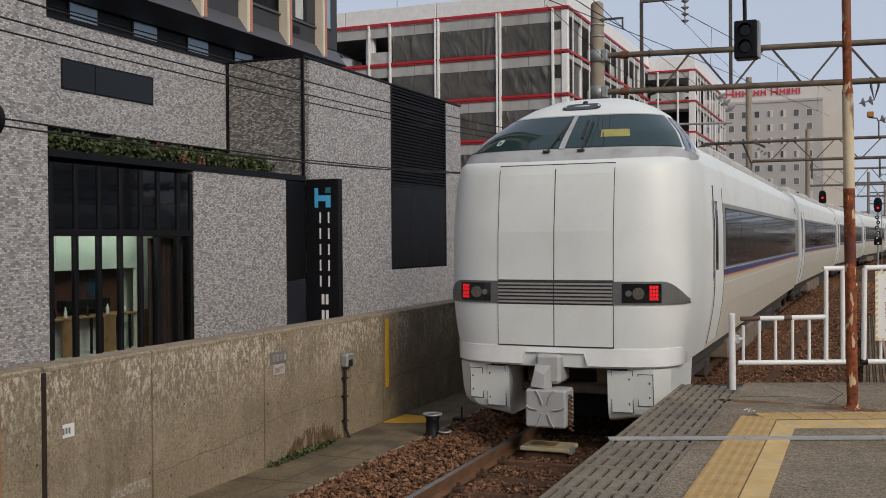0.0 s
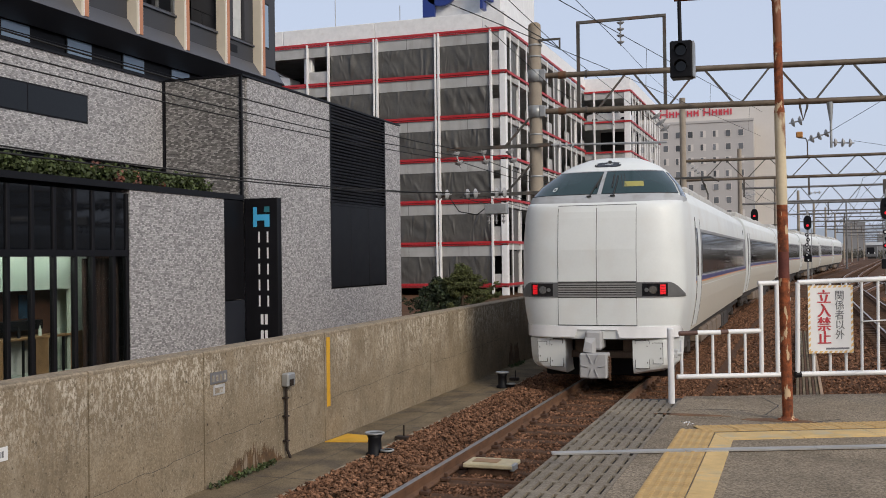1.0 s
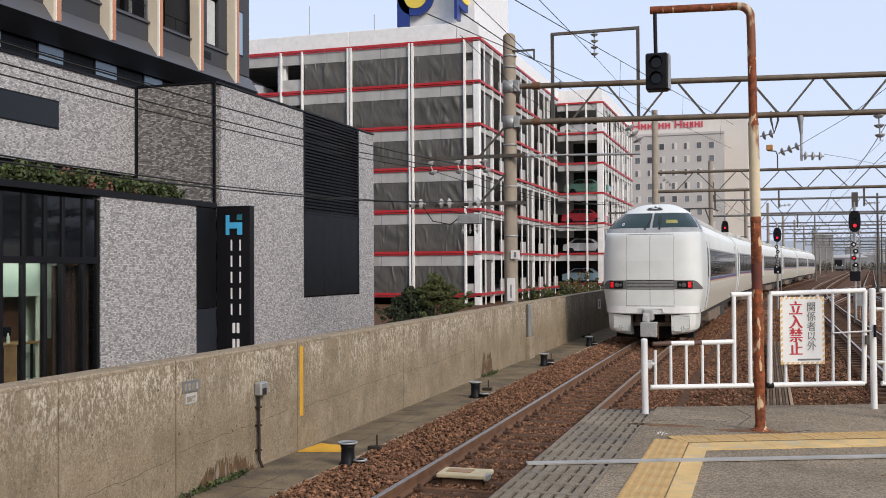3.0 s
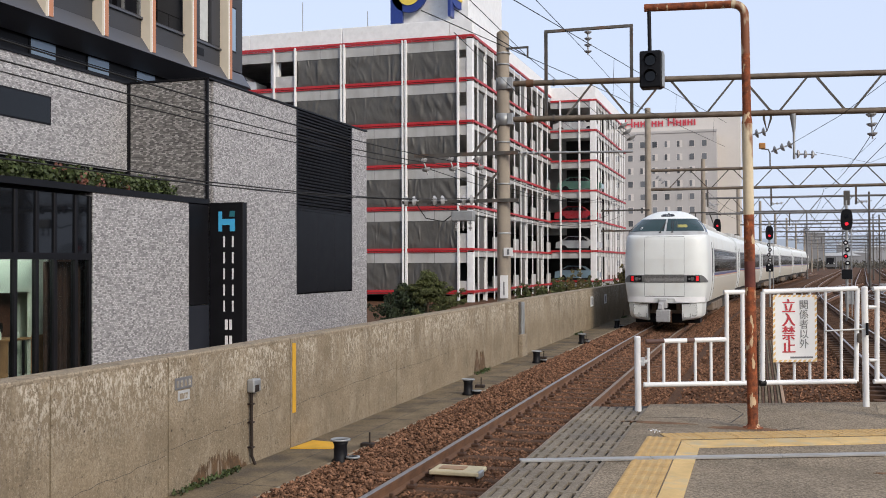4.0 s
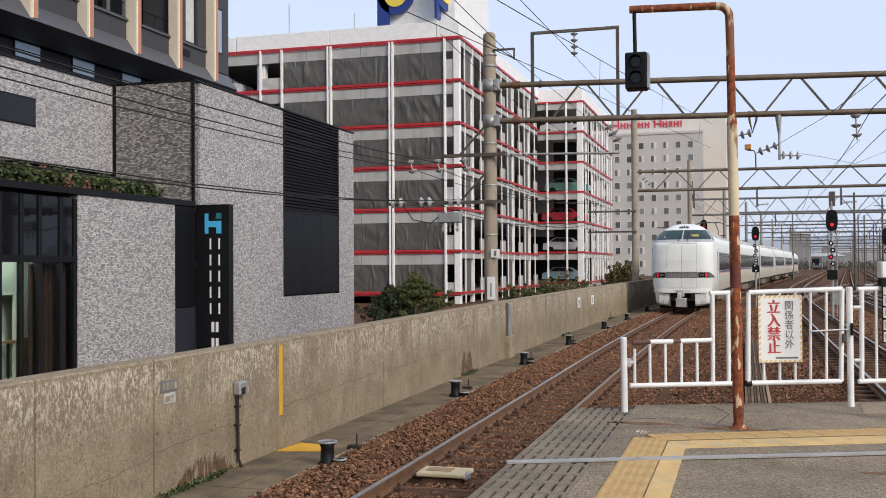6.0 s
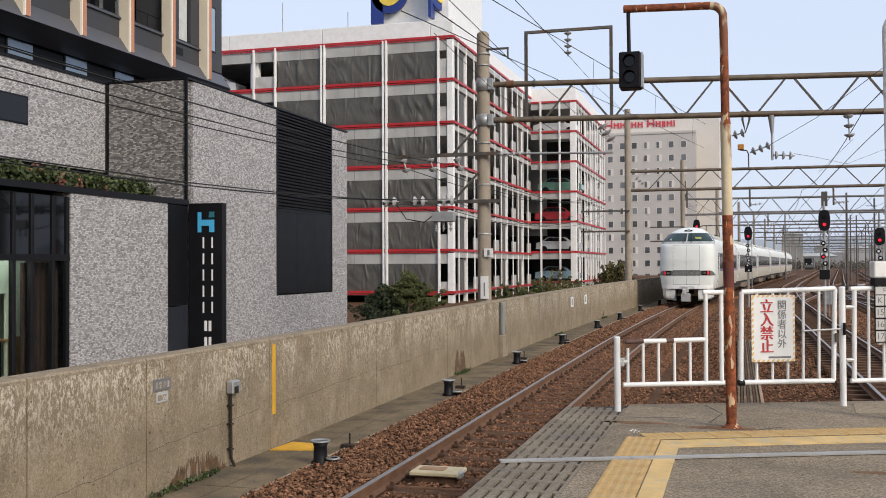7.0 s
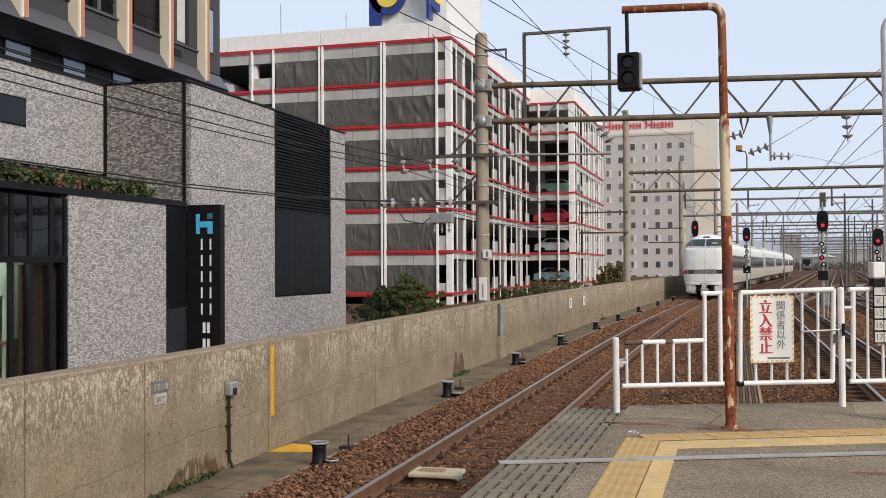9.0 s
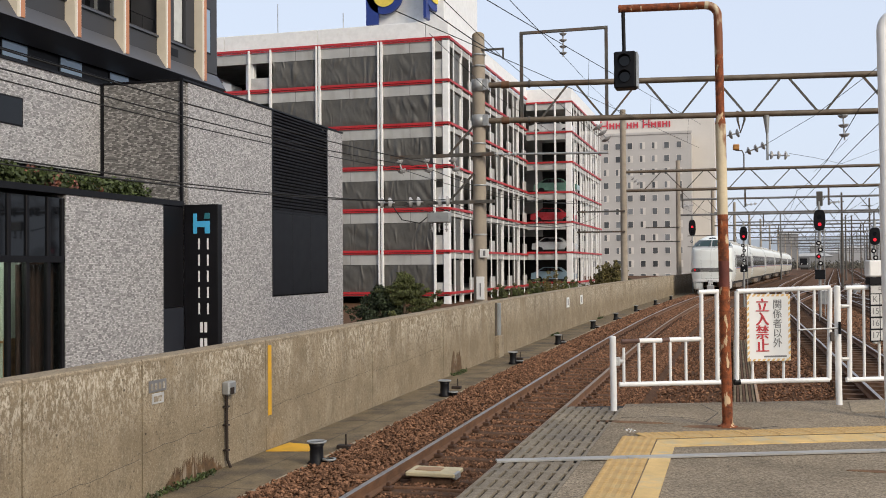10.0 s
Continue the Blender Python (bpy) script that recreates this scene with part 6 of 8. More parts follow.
for x, z, zn, sg in ((-8.55, 4.92, 5.1, 0.40), (-7.8, 4.92, 5.1, 0.48), (-7.05, 4.92, 5.1, 0.50), (-8.9, 4.06, 4.25, 0.52), (-8.1, 4.06, 4.2, 0.62), (-7.3, 4.06, 4.2, 0.68)):
    wire("street_wire", [(x, -8, zn), (x, G1Y - 0.2, z), (x + 0.3, 55.4, z + 0.9)], 0.010, sg, "black distribution wire running past the hotel")
# wires that cross the near gantry aslant
for nm, r, pts in (
    ("contact_wire", 0.009, [(-3.4, 10.19, 5.0), (-3.1, 17.63, 5.6), (-1.15, 38.64, 6.6)]),
    ("messenger_wire", 0.011, [(-3.26, 11.95, 5.8), (-3.13, 17.96, 6.4), (-2.27, 28.05, 7.0), (-1.09, 38.83, 7.5)]),
    ("messenger_wire", 0.012, [(-3.77, 16.72, 7.0), (-4.21, 26.7, 7.8)]),
    ("messenger_wire", 0.01, [(-4.21, 26.7, 7.8), (-4.28, 32.29, 8.0), (-3.99, 40.99, 8.1)]),
    ("feeder_wire", 0.014, [(-5.05, 17.15, 7.2), (-5.69, 25.79, 7.7), (-5.83, 35.03, 8.0), (-5.85, 49.01, 8.2)]),
    ("feeder_wire", 0.02, [(-5.64, 18.96, 7.3), (-6.02, 24.0, 7.8), (-5.9, 26.74, 7.9)]),
    ("stay_wire", 0.01, [(-5.35, 17.97, 6.6), (-5.93, 25.48, 6.75), (-5.95, 35.66, 6.9)]),
    ("stay_wire", 0.009, [(0.79, 27.03, 5.3), (1.67, 22.72, 5.4), (2.45, 17.94, 5.6)]),
    ("stay_wire", 0.008, [(2.98, 29.0, 5.6), (3.19, 43.68, 6.0)]),
    ("stay_wire", 0.008, [(1.44, 27.75, 5.15), (2.16, 29.52, 5.2), (3.51, 36.0, 5.6), (5.09, 36.06, 6.2)]),
):
    wire(nm, pts, r * 0.65, 0.0, "thin dark overhead wire crossing the near gantry", n=3)
cw, mw = [Vector(p) for p in [(-3.1, 17.63, 5.6), (-1.15, 38.64, 6.6)]], [Vector(p) for p in [(-3.13, 17.96, 6.4), (-1.09, 38.83, 7.5)]]
for k in (0.15, 0.5, 0.85):
    a, e = mw[0].lerp(mw[1], k), cw[0].lerp(cw[1], k)
    solid("wire_dropper", Build().tube(a, e, 0.005, n=4), M_WIRE, "thin dropper between two overhead wires", "wire", group="wire droppers")

# ---- colour-light signals in the yard ----
M_REDL = mat("signal_red", (0.3, 0.01, 0.02), 0.4, vary=0.05, bump=0, emit=(1.0, 0.01, 0.03), emit_strength=0.8)
M_WHITEL = mat("signal_lens_white", (0.7, 0.7, 0.7), 0.3, vary=0.05, bump=0)


def yard_signal(x, y, z, w_, h_, lower, low_z, lit=-0.2, dark=0.15):
    s = thing("colour_light_signal", "black colour-light signal showing red on a slim post", "signal", group="yard signals")
    part("post", Build().tube((x, y, -0.3 + grade(y)), (x, y, z + h_ * 0.9), 0.06, n=10), M_GALV if lower else M_STEEL, s)
    b = Build()
    prof = []
    for i in range(24):
        a = 2 * math.pi * i / 24
        prof.append((x + w_ / 2 * math.copysign(abs(math.cos(a)) ** 0.6, math.cos(a)), y - 0.12, z + h_ / 2 * math.copysign(abs(math.sin(a)) ** 0.8, math.sin(a))))
    hd = part("head", b.plate(prof, 0.1, (0, 1, 0)), M_BLACK, s, "oval black signal head")
    part("lamp", Build().tube((x, y - 0.16, z + h_ * lit), (x, y - 0.10, z + h_ * lit), w_ * 0.15, n=16), M_REDL, hd, "lit red lamp")
    part("lamp", Build().tube((x, y - 0.14, z + h_ * dark), (x, y - 0.10, z + h_ * dark), w_ * 0.17, n=16), M_DGLASS, hd)
    for k in range(lower):
        zz = low_z - k * 0.28
        part("indicator", Build().tube((x - 0.05 + 0.07 * (k % 2), y - 0.14, zz), (x - 0.05 + 0.07 * (k % 2), y - 0.04, zz), 0.10, n=14), M_BLACK, s)
        part("indicator_lens", Build().tube((x - 0.05 + 0.07 * (k % 2), y - 0.16, zz), (x - 0.05 + 0.07 * (k % 2), y - 0.13, zz), 0.045, n=12), M_WHITEL if (k, lower) != (2, 4) else M_REDL, s)
    if lower > 2:
        part("relay_box", Build().bev(x - 0.2, x + 0.2, y - 0.1, y + 0.15, low_z - 1.5, low_z - 1.1, 0.02), M_BLACK, s)
    part("ladder", Build().tube((x + 0.2, y + 0.2, grade(y)), (x + 0.2, y + 0.2, z), 0.02, n=6), M_GALV, s)


yard_signal(-3.05, 82.5, 5.2, 0.55, 1.25, 1, 4.1, 0.06, -0.24)
yard_signal(0.60, 60.0, 4.02, 0.42, 0.78, 6, 3.35)
yard_signal(3.48, 45.0, 4.10, 0.46, 0.88, 4, 3.15)
yard_signal(5.60, 45.0, 3.40, 0.42, 0.72, 3, 2.8)
part("backboard", Build().bev(3.38, 3.62, 44.95, 45.05, 4.7, 5.3, 0.01), M_STEEL, bpy.data.objects["colour_light_signal.002"])

# ---- train ----
M_TGREY = mat("train_grey_band", (0.13, 0.13, 0.128), 0.4, vary=0.08, bump=0.02)
# Glossy white lip, set brighter to paint the light on its upward face.
M_TLIP = mat("train_lip", (0.87, 0.87, 0.86), 0.2, vary=0.04, bump=0.01, coat=0.5)
M_TCREAM = mat("train_cream", (0.66, 0.62, 0.525), 0.4, vary=0.05, bump=0.01, coat=0.2)
M_TSIDEGREY = mat("train_window_band", (0.24, 0.235, 0.23), 0.42, vary=0.08, bump=0.01)
M_TPURPLE = mat("train_stripe_blue", (0.05, 0.055, 0.19), 0.35, vary=0.06, bump=0.01)
M_TORANGE = mat("train_stripe_orange", (0.68, 0.30, 0.10), 0.35, vary=0.06, bump=0.01)
M_TROOF = mat("train_roof", (0.52, 0.51, 0.48), 0.6, vary=0.1, scale=2, bump=0.05, stain=(0.36, 0.33, 0.28), stain_scale=1.5)
# Black for seams and rubber; also paints the shade under the lip.
M_SEAM = mat("seam_and_lip_shade", (0.03, 0.03, 0.028), 0.7, vary=0.2)
M_UNDER = mat("underfloor_grime", (0.045, 0.036, 0.03), 0.85, vary=0.4, scale=5, fine=40, bump=0.3)
M_UNDERB = mat("underfloor_box", (0.20, 0.15, 0.11), 0.8, vary=0.3, scale=4, fine=40, bump=0.2)
M_COUPLER = mat("coupler_cover", (0.40, 0.40, 0.40), 0.55, vary=0.08, scale=5, fine=50, bump=0.08)
M_TGLASS = pane("train_glass", (0.016, 0.040, 0.040), 0.05, spec=0.3)
M_TWIN = pane("train_side_glass", (0.012, 0.012, 0.014), 0.06, spec=0.3)
M_TSILL = mat("windscreen_surround", (0.42, 0.43, 0.43), 0.45, vary=0.08, scale=3, bump=0.02, stain=(0.30, 0.295, 0.28), stain_scale=4.0)
M_TSKY = pane("cab_side_glass", (0.10, 0.13, 0.16), 0.04, spec=0.5)
M_GRILLE = mat("grille_slat_grey", (0.30, 0.295, 0.285), 0.45, vary=0.06, bump=0.01)
M_LAMPGL = pane("lamp_cover", (0.010, 0.010, 0.011), 0.06, spec=0.4)
M_LAMP = mat("tail_lamp", (0.5, 0.008, 0.012), 0.4, vary=0.05, bump=0, emit=(1.0, 0.006, 0.02), emit_strength=0.42)
M_HEAD = mat("headlight", (0.30, 0.30, 0.30), 0.12, metal=0.8, vary=0.1, bump=0)
M_CABYEL = mat("cab_yellow", (0.36, 0.32, 0.08), 0.5, vary=0.1, bump=0)


def table(rows, z):
    for (a, p), (b, q) in zip(rows, rows[1:]):
        if z <= b:
            k = min(1, max(0, (z - a) / (b - a)))
            return p + (q - p) * k
    return rows[-1][1]


HALF = [(0.88, 1.30), (1.1, 1.35), (1.4, 1.405), (1.7, 1.43), (2.5, 1.43), (3.0, 1.40), (3.25, 1.36), (3.42, 1.26), (3.56, 1.08), (3.66, 0.80), (3.71, 0.45), (3.73, 0.1)]
NOSE = [(0.88, 0.03), (1.1, 0.0), (1.6, 0.0), (2.4, 0.02), (3.0, 0.09), (3.14, 0.12), (3.2, 0.16), (3.235, 0.24), (3.26, 0.34), (3.3, 0.5), (3.42, 0.95), (3.73, 2.2)]
LEN = 19.75
SE = 3.2


def nose_xy(u, z, off=0.0, back=0.80):
    """The bodyside at height z: u from -1 to 1 across the rounded tail."""
    h, y0 = table(HALF, z) + off, table(NOSE, z) - off
    s, a = math.copysign(1, u), abs(u) * math.pi / 2
    return s * h * math.sin(a) ** (2 / SE), y0 + back - back * max(0.0, math.cos(a)) ** (2 / SE)


def nose_u(x, z):
    r = min(1.0, abs(x) / table(HALF, z))
    return math.copysign(math.asin(r ** (SE / 2)) * 2 / math.pi, x)


ZS = [0.88, 1.0, 1.15, 1.3, 1.5, 1.7, 2.0, 2.2, 2.4, 2.6, 2.8, 3.0, 3.07, 3.14, 3.17, 3.2, 3.22, 3.235, 3.26, 3.3, 3.36, 3.42, 3.5, 3.56, 3.62, 3.66, 3.69, 3.71, 3.73]


def body_shell(tail):
    b, vs, fs = Build(), [], []
    us = [i / 20 for i in range(-20, 21)]
    for z in ZS:
        h = table(HALF, z)
        ring = [nose_xy(u, z) for u in us] if tail else [(h * u, 0.0) for u in (-1, -0.5, 0, 0.5, 1)]
        ring += [(h, y) for y in (4, 8, 12, 16, LEN - 0.05)]
        ring += [(h * k, LEN) for k in (0.96, 0, -0.96)]
        ring += [(-h, y) for y in (LEN - 0.05, 16, 12, 8, 4)]
        vs += [(x, y, z) for x, y in ring]
        n = len(ring)
    for i in range(len(ZS) - 1):
        fs += [(i * n + j, i * n + (j + 1) % n, (i + 1) * n + (j + 1) % n, (i + 1) * n + j) for j in range(n)]
    b.add(vs, fs, tail)
    b.add(vs, [tuple(range(n))[::-1], tuple((len(ZS) - 1) * n + j for j in range(n))])
    return b


def nose_patch(x0, x1, z0, z1, off, nx=10, nz=3, thick=0.01, zbot=None, flare=0.0, ztop=None):
    """A panel that follows the tail's rounded face."""
    b, vs, fs = Build(), [], []
    for lay in (off, off - thick):
        for j in range(nz + 1):
            for i in range(nx + 1):
                z = z0 + (z1 - z0) * j / nz
                ua, ub = nose_u(x0, z), nose_u(x1, z)
                u = ua + (ub - ua) * i / nx
                x, y = nose_xy(u, z, lay + flare * (1 - j / nz))
                if zbot or ztop:
                    zl, zh = zbot(x) if zbot else z0, ztop(x) if ztop else z1
                    z = zl + (zh - zl) * j / nz
                vs.append((x, y, z))
    m = (nx + 1) * (nz + 1)
    for j in range(nz):
        for i in range(nx):
            k = j * (nx + 1) + i
            fs.append((k, k + 1, k + nx + 2, k + nx + 1))
            fs.append((m + k, m + k + nx + 1, m + k + nx + 2, m + k + 1))
    for i in range(nx):
        k = nz * (nx + 1) + i
        fs += [(i + 1, i, m + i, m + i + 1), (k, k + 1, m + k + 1, m + k)]
    for j in range(nz):
        k = j * (nx + 1)
        q = k + nx
        fs += [(k, k + nx + 1, m + k + nx + 1, m + k), (q + nx + 1, q, m + q, m + q + nx + 1)]
    return b.add(vs, fs, False)


def side_patch(s, y0, y1, z0, z1, off, nz=5):
    b, vs, fs = Build(), [], []
    for j in range(nz + 1):
        z = z0 + (z1 - z0) * j / nz
        h = table(HALF, z)
        for o in (off, -0.02):
            vs += [(s * (h + o), y0, z), (s * (h + o), y1, z)]
    for j in range(nz):
        k = 4 * j
        fs += [(k, k + 1, k + 5, k + 4), (k + 1, k + 3, k + 7, k + 5), (k + 3, k + 2, k + 6, k + 7), (k + 2, k, k + 4, k + 6)]
    q = 4 * nz
    fs += [(0, 2, 3, 1), (q, q + 1, q + 3, q + 2)]
    if s < 0:
        fs = [f[::-1] for f in fs]
    return b.add(vs, fs)


# the raised cab over the tail
DOME_H = [(3.15, 1.36), (3.36, 1.35), (3.57, 1.23), (3.77, 1.05), (3.87, 0.95), (3.97, 0.80), (4.07, 0.60), (4.13, 0.38), (4.16, 0.1)]
DOME_F = [(3.15, 0.15), (3.22, 0.20), (3.26, 0.24), (3.36, 0.36), (3.57, 0.66), (3.77, 0.98), (3.87, 1.14), (3.97, 1.30), (4.07, 1.55), (4.13, 1.9), (4.16, 2.4)]
DOME_B = [(3.15, 6.0), (3.47, 4.9), (3.67, 4.1), (3.87, 3.3), (4.07, 2.75), (4.16, 2.5)]
DN = 3.0


def dome_xy(u, z, off=0.0):
    h, f, k = table(DOME_H, z) + off, table(DOME_F, z) - off, table(DOME_B, z) + off
    mid = f + 0.85 if f + 0.85 < k - 0.1 else (f + k) / 2
    s, a = math.copysign(1, u), abs(u) * math.pi / 2
    if a <= math.pi / 2:
        return s * h * math.sin(a) ** (2 / DN), mid - (mid - f) * max(0.0, math.cos(a)) ** (2 / DN)
    a = math.pi - a
    return s * h * max(0.0, math.sin(a)) ** (2 / DN), mid + (k - mid) * max(0.0, math.cos(a)) ** (2 / 1.6)


def dome_patch(u0, u1, z0, z1, off, nu=12, nz=6, lean=0.0):
    b, vs, fs = Build(), [], []
    for j in range(nz + 1):
        z = z0 + (z1 - z0) * j / nz
        for i in range(nu + 1):
            u = u0 + (u1 - u0) * i / nu
            x, y = dome_xy(u + lean * (z - z0), z, off)
            vs.append((x, y, z))
    for j in range(nz):
        for i in range(nu):
            k = j * (nu + 1) + i
            fs.append((k, k + 1, k + nu + 2, k + nu + 1))
    return b.add(vs, fs, True)


def running_gear(c):
    part("underframe", Build().bev(-1.15, 1.15, 0.9, LEN - 0.3, 0.62, 0.95, 0.04), M_UNDER, c, "grimy dark underframe")
    for yc in (3.1, 16.6):
        f = Build()
        for s in (-1, 1):
            f.bev(s * 1.0 - 0.07, s * 1.0 + 0.07, yc - 1.5, yc + 1.5, 0.42, 0.62, 0.03)
            for d in (-1.05, 1.05):
                f.bev(s * 1.0 - 0.10, s * 1.0 + 0.10, yc + d - 0.16, yc + d + 0.16, 0.30, 0.55, 0.03)
        f.bev(-1.0, 1.0, yc - 0.2, yc + 0.2, 0.42, 0.7, 0.03)
        bo = part("bogie", f, M_UNDER, c, "grimy steel bogie")
        for d in (-1.05, 1.05):
            for s in (-1, 1):
                x = s * 0.565
                part("wheel", Build().tube((x - 0.065, yc + d, 0.43), (x + 0.065, yc + d, 0.43), 0.425, n=24), M_RUST, bo)
    rnd = random.Random(5)
    y = 5.6
    while y < 14.0:
        w = rnd.uniform(0.9, 1.7)
        for s in (-1, 1):
            if rnd.random() < 0.85:
                part("equipment_box", Build().bev(min(s * 0.45, s * 1.22), max(s * 0.45, s * 1.22), y, y + w - 0.12, rnd.uniform(0.28, 0.4), 0.7, 0.03), M_UNDERB if rnd.random() < 0.6 else M_UNDER, c)
        y += w


def sides(c, y0, y1, door):
    for s in (1, -1):
        part("lower_panel", side_patch(s, y0, LEN - 0.03, 0.885, 1.76, 0.003), M_TCREAM, c, "cream lower side")
        part("window_band", side_patch(s, y0, LEN - 0.03, 1.895, 2.80, 0.004), M_TSIDEGREY, c, "grey band round the windows")
        part("stripe", side_patch(s, y0, LEN - 0.03, 1.80, 1.885, 0.005, 2), M_TPURPLE, c, "dark blue stripe")
        part("stripe", side_patch(s, y0, LEN - 0.03, 1.765, 1.80, 0.005, 1), M_TORANGE, c, "thin orange stripe")
        k, n = y0 + door, 8
        w = (y1 - k) / n
        g = part("window_strip", side_patch(s, k, y1, 1.92, 2.74, 0.006), M_SEAM, c, "dark ribbon of windows")
        for i in range(n):
            part("pane", side_patch(s, k + i * w + 0.03, k + (i + 1) * w - 0.03, 1.94, 2.72, 0.009), M_TWIN, g)
        d = part("door", side_patch(s, y0 + 0.12, y0 + 0.95, 0.95, 3.0, 0.008, 8), M_TRAIN, c, "white sliding door with a narrow window")
        part("door_window", side_patch(s, y0 + 0.2, y0 + 0.42, 1.9, 2.80, 0.012), M_TWIN, d)
        for yy in (y0 + 0.10, y0 + 0.96):
            part("door_seam", side_patch(s, yy, yy + 0.02, 0.95, 3.0, 0.010, 8), M_SEAM, d)
        part("vent_slot", side_patch(s, y1 + 0.35, y1 + 0.5, 2.95, 3.12, 0.006), M_SEAM, c)


def roof_gear(c, units):
    for y in units:
        part("roof_unit", Build().bev(-0.85, 0.85, y, y + 2.9, 3.6, 3.86, 0.1), M_TROOF, c, "low grey roof unit")
    for s in (-1, 1):
        part("roof_rail", Build().bev(s * 0.98 - 0.05, s * 0.98 + 0.05, 6.0, LEN - 0.6, 3.58, 3.70, 0.02), M_TROOF, c)


def tail_car():
    c = thing("train_car", "white express train tail car with lit red tail lamps", "train car", group="cars of the departing train")
    part("body", body_shell(True), M_TRAIN, c, "smooth cream-white body")
    b, vs, fs = Build(), [], []
    zs = [3.15, 3.2, 3.24, 3.3, 3.36, 3.45, 3.57, 3.67, 3.77, 3.87, 3.92, 3.97, 4.02, 4.07, 4.10, 4.13, 4.15, 4.16]
    us = [i / 36 * 2 for i in range(-36, 36)]
    for z in zs:
        vs += [(*dome_xy(u, z), z) for u in us]
    n = len(us)
    for i in range(len(zs) - 1):
        fs += [(i * n + j, i * n + (j + 1) % n, (i + 1) * n + (j + 1) % n, (i + 1) * n + j) for j in range(n)]
    b.add(vs, fs, True)
    b.add(vs, [tuple((len(zs) - 1) * n + j for j in range(n))])
    dome = part("cab_roof", b, M_TRAIN, c, "raised rounded cab roof")
    part("screen_surround", dome_patch(-0.80, 0.80, 3.22, 3.83, 0.004, 40, 8), M_TSILL, c, "grey windscreen surround and sill")
    part("windscreen_sill", dome_patch(-1.14, 1.14, 3.20, 3.335, 0.0075, 60, 4), M_TSILL, c, "grey sill running round under the glass")
    part("screen_gasket", dome_patch(-0.785, 0.785, 3.365, 3.815, 0.006, 40, 8), M_SEAM, c, "black windscreen gasket")
    part("centre_pillar", dome_patch(-0.0026, 0.0026, 3.36, 3.82, 0.016, 4, 6), M_TSILL, c, "grey centre pillar")
    for a, e in ((-0.775, -0.0032), (0.0032, 0.775)):
        part("windscreen", dome_patch(a, e, 3.375, 3.805, 0.010, 24, 8), M_TGLASS, c, "sloping dark green windscreen")
    for a, e in ((-1.10, -0.83), (0.83, 1.10)):
        sw = part("side_window_frame", dome_patch(a, e, 3.30, 3.80, 0.006, 10), M_SEAM, c, "dark cab side window frame")
        k = (e - a) / 2
        part("cab_side_window", dome_patch(a + 0.01, a + k - 0.006, 3.325, 3.785, 0.010, 6), M_TSKY, sw)
        part("cab_side_window", dome_patch(a + k + 0.006, e - 0.01, 3.325, 3.785, 0.010, 6), M_TSKY, sw)
    def dome_oval(u, z, ru, rz, off):
        ring = []
        for i in range(28):
            t = 2 * math.pi * i / 28
            cu, cz = math.cos(t), math.sin(t)
            ring.append((u + ru * math.copysign(abs(cu) ** 0.55, cu), z + rz * math.copysign(abs(cz) ** 0.8, cz)))
        return Build().add([(*dome_xy(p, q, off), q) for p, q in ring], [tuple(range(28))])
    part("marker_rim", dome_oval(0.0, 3.955, 0.098, 0.052, 0.006), M_SEAM, c)
    part("marker_plate", dome_oval(0.0, 3.955, 0.078, 0.040, 0.012), M_LAMPGL, c, "grey oval recess above the windscreen")
    x_, y_ = dome_xy(0.0, 4.02, 0.0)
    part("roof_knob", Build().lathe((x_ + 0.01, y_ - 0.01, 4.005), [(0.035, 0), (0.03, 0.03), (0.0, 0.04)], 10), M_SEAM, c)
    # dull yellow patch laid just over the glass
    part("cab_notice", dome_patch(0.115, 0.29, 3.50, 3.60, 0.012, 8, 3), M_CABYEL, c, "dull yellow patch over the windscreen")
    part("cab_sticker", dome_patch(-0.37, -0.325, 3.45, 3.52, 0.012, 3, 3), M_SIGNBG, c, "small pale sticker")
    part("cab_sticker", dome_patch(-0.36, -0.335, 3.465, 3.505, 0.013, 3, 3), M_TGLASS, c)
    for u0, u1, ub in ((-0.024, -0.003, -0.006), (0.05, 0.066, 0.04)):
        pts = [(*dome_xy(u0 + (u1 - u0) * k / 6, 3.33 + 0.065 * k, 0.035), 3.33 + 0.065 * k) for k in range(7)]
        wp = part("wiper", Build().line(pts, 0.011, 6), M_SEAM, c, "black windscreen wiper")
        blade = [(*dome_xy(ub + (u1 - u0) * 0.25 * (k - 3) / 6, 3.49 + 0.05 * k, 0.022), 3.49 + 0.05 * k) for k in range(6)]
        part("wiper_blade", Build().line(blade, 0.013, 6), M_SEAM, wp)
        part("wiper_boss", Build().bev(pts[0][0] - 0.05, pts[0][0] + 0.03, pts[0][1] - 0.02, pts[0][1] + 0.03, 3.315, 3.345, 0.01), M_SEAM, wp)
    for u0 in (0.10, 0.125):
        part("sun_blind_arm", dome_patch(u0, u0 + 0.006, 3.50, 3.75, 0.012, 2, 4, -0.06), M_SEAM, c)
    # the folding front doors and their seams
    for x0, x1 in ((-0.665, -0.006), (0.006, 0.665)):
        for z0, z1 in ((1.12, 1.58), (1.86, 3.16)):
            part("front_panel", nose_patch(x0, x1, z0, z1, 0.008, 8, 12), M_TRAIN, c)
    part("panel_gap", nose_patch(-0.675, 0.675, 1.105, 3.172, 0.004, 16, 26), M_SEAM, c, "dark gap round the front panels")
    # grey lamp band with its grille
    def band_top(x):
        k = max(0.0, (abs(x) - 1.17) / 0.25)
        return 1.845 - 0.20 * min(1.0, k) ** 2.2
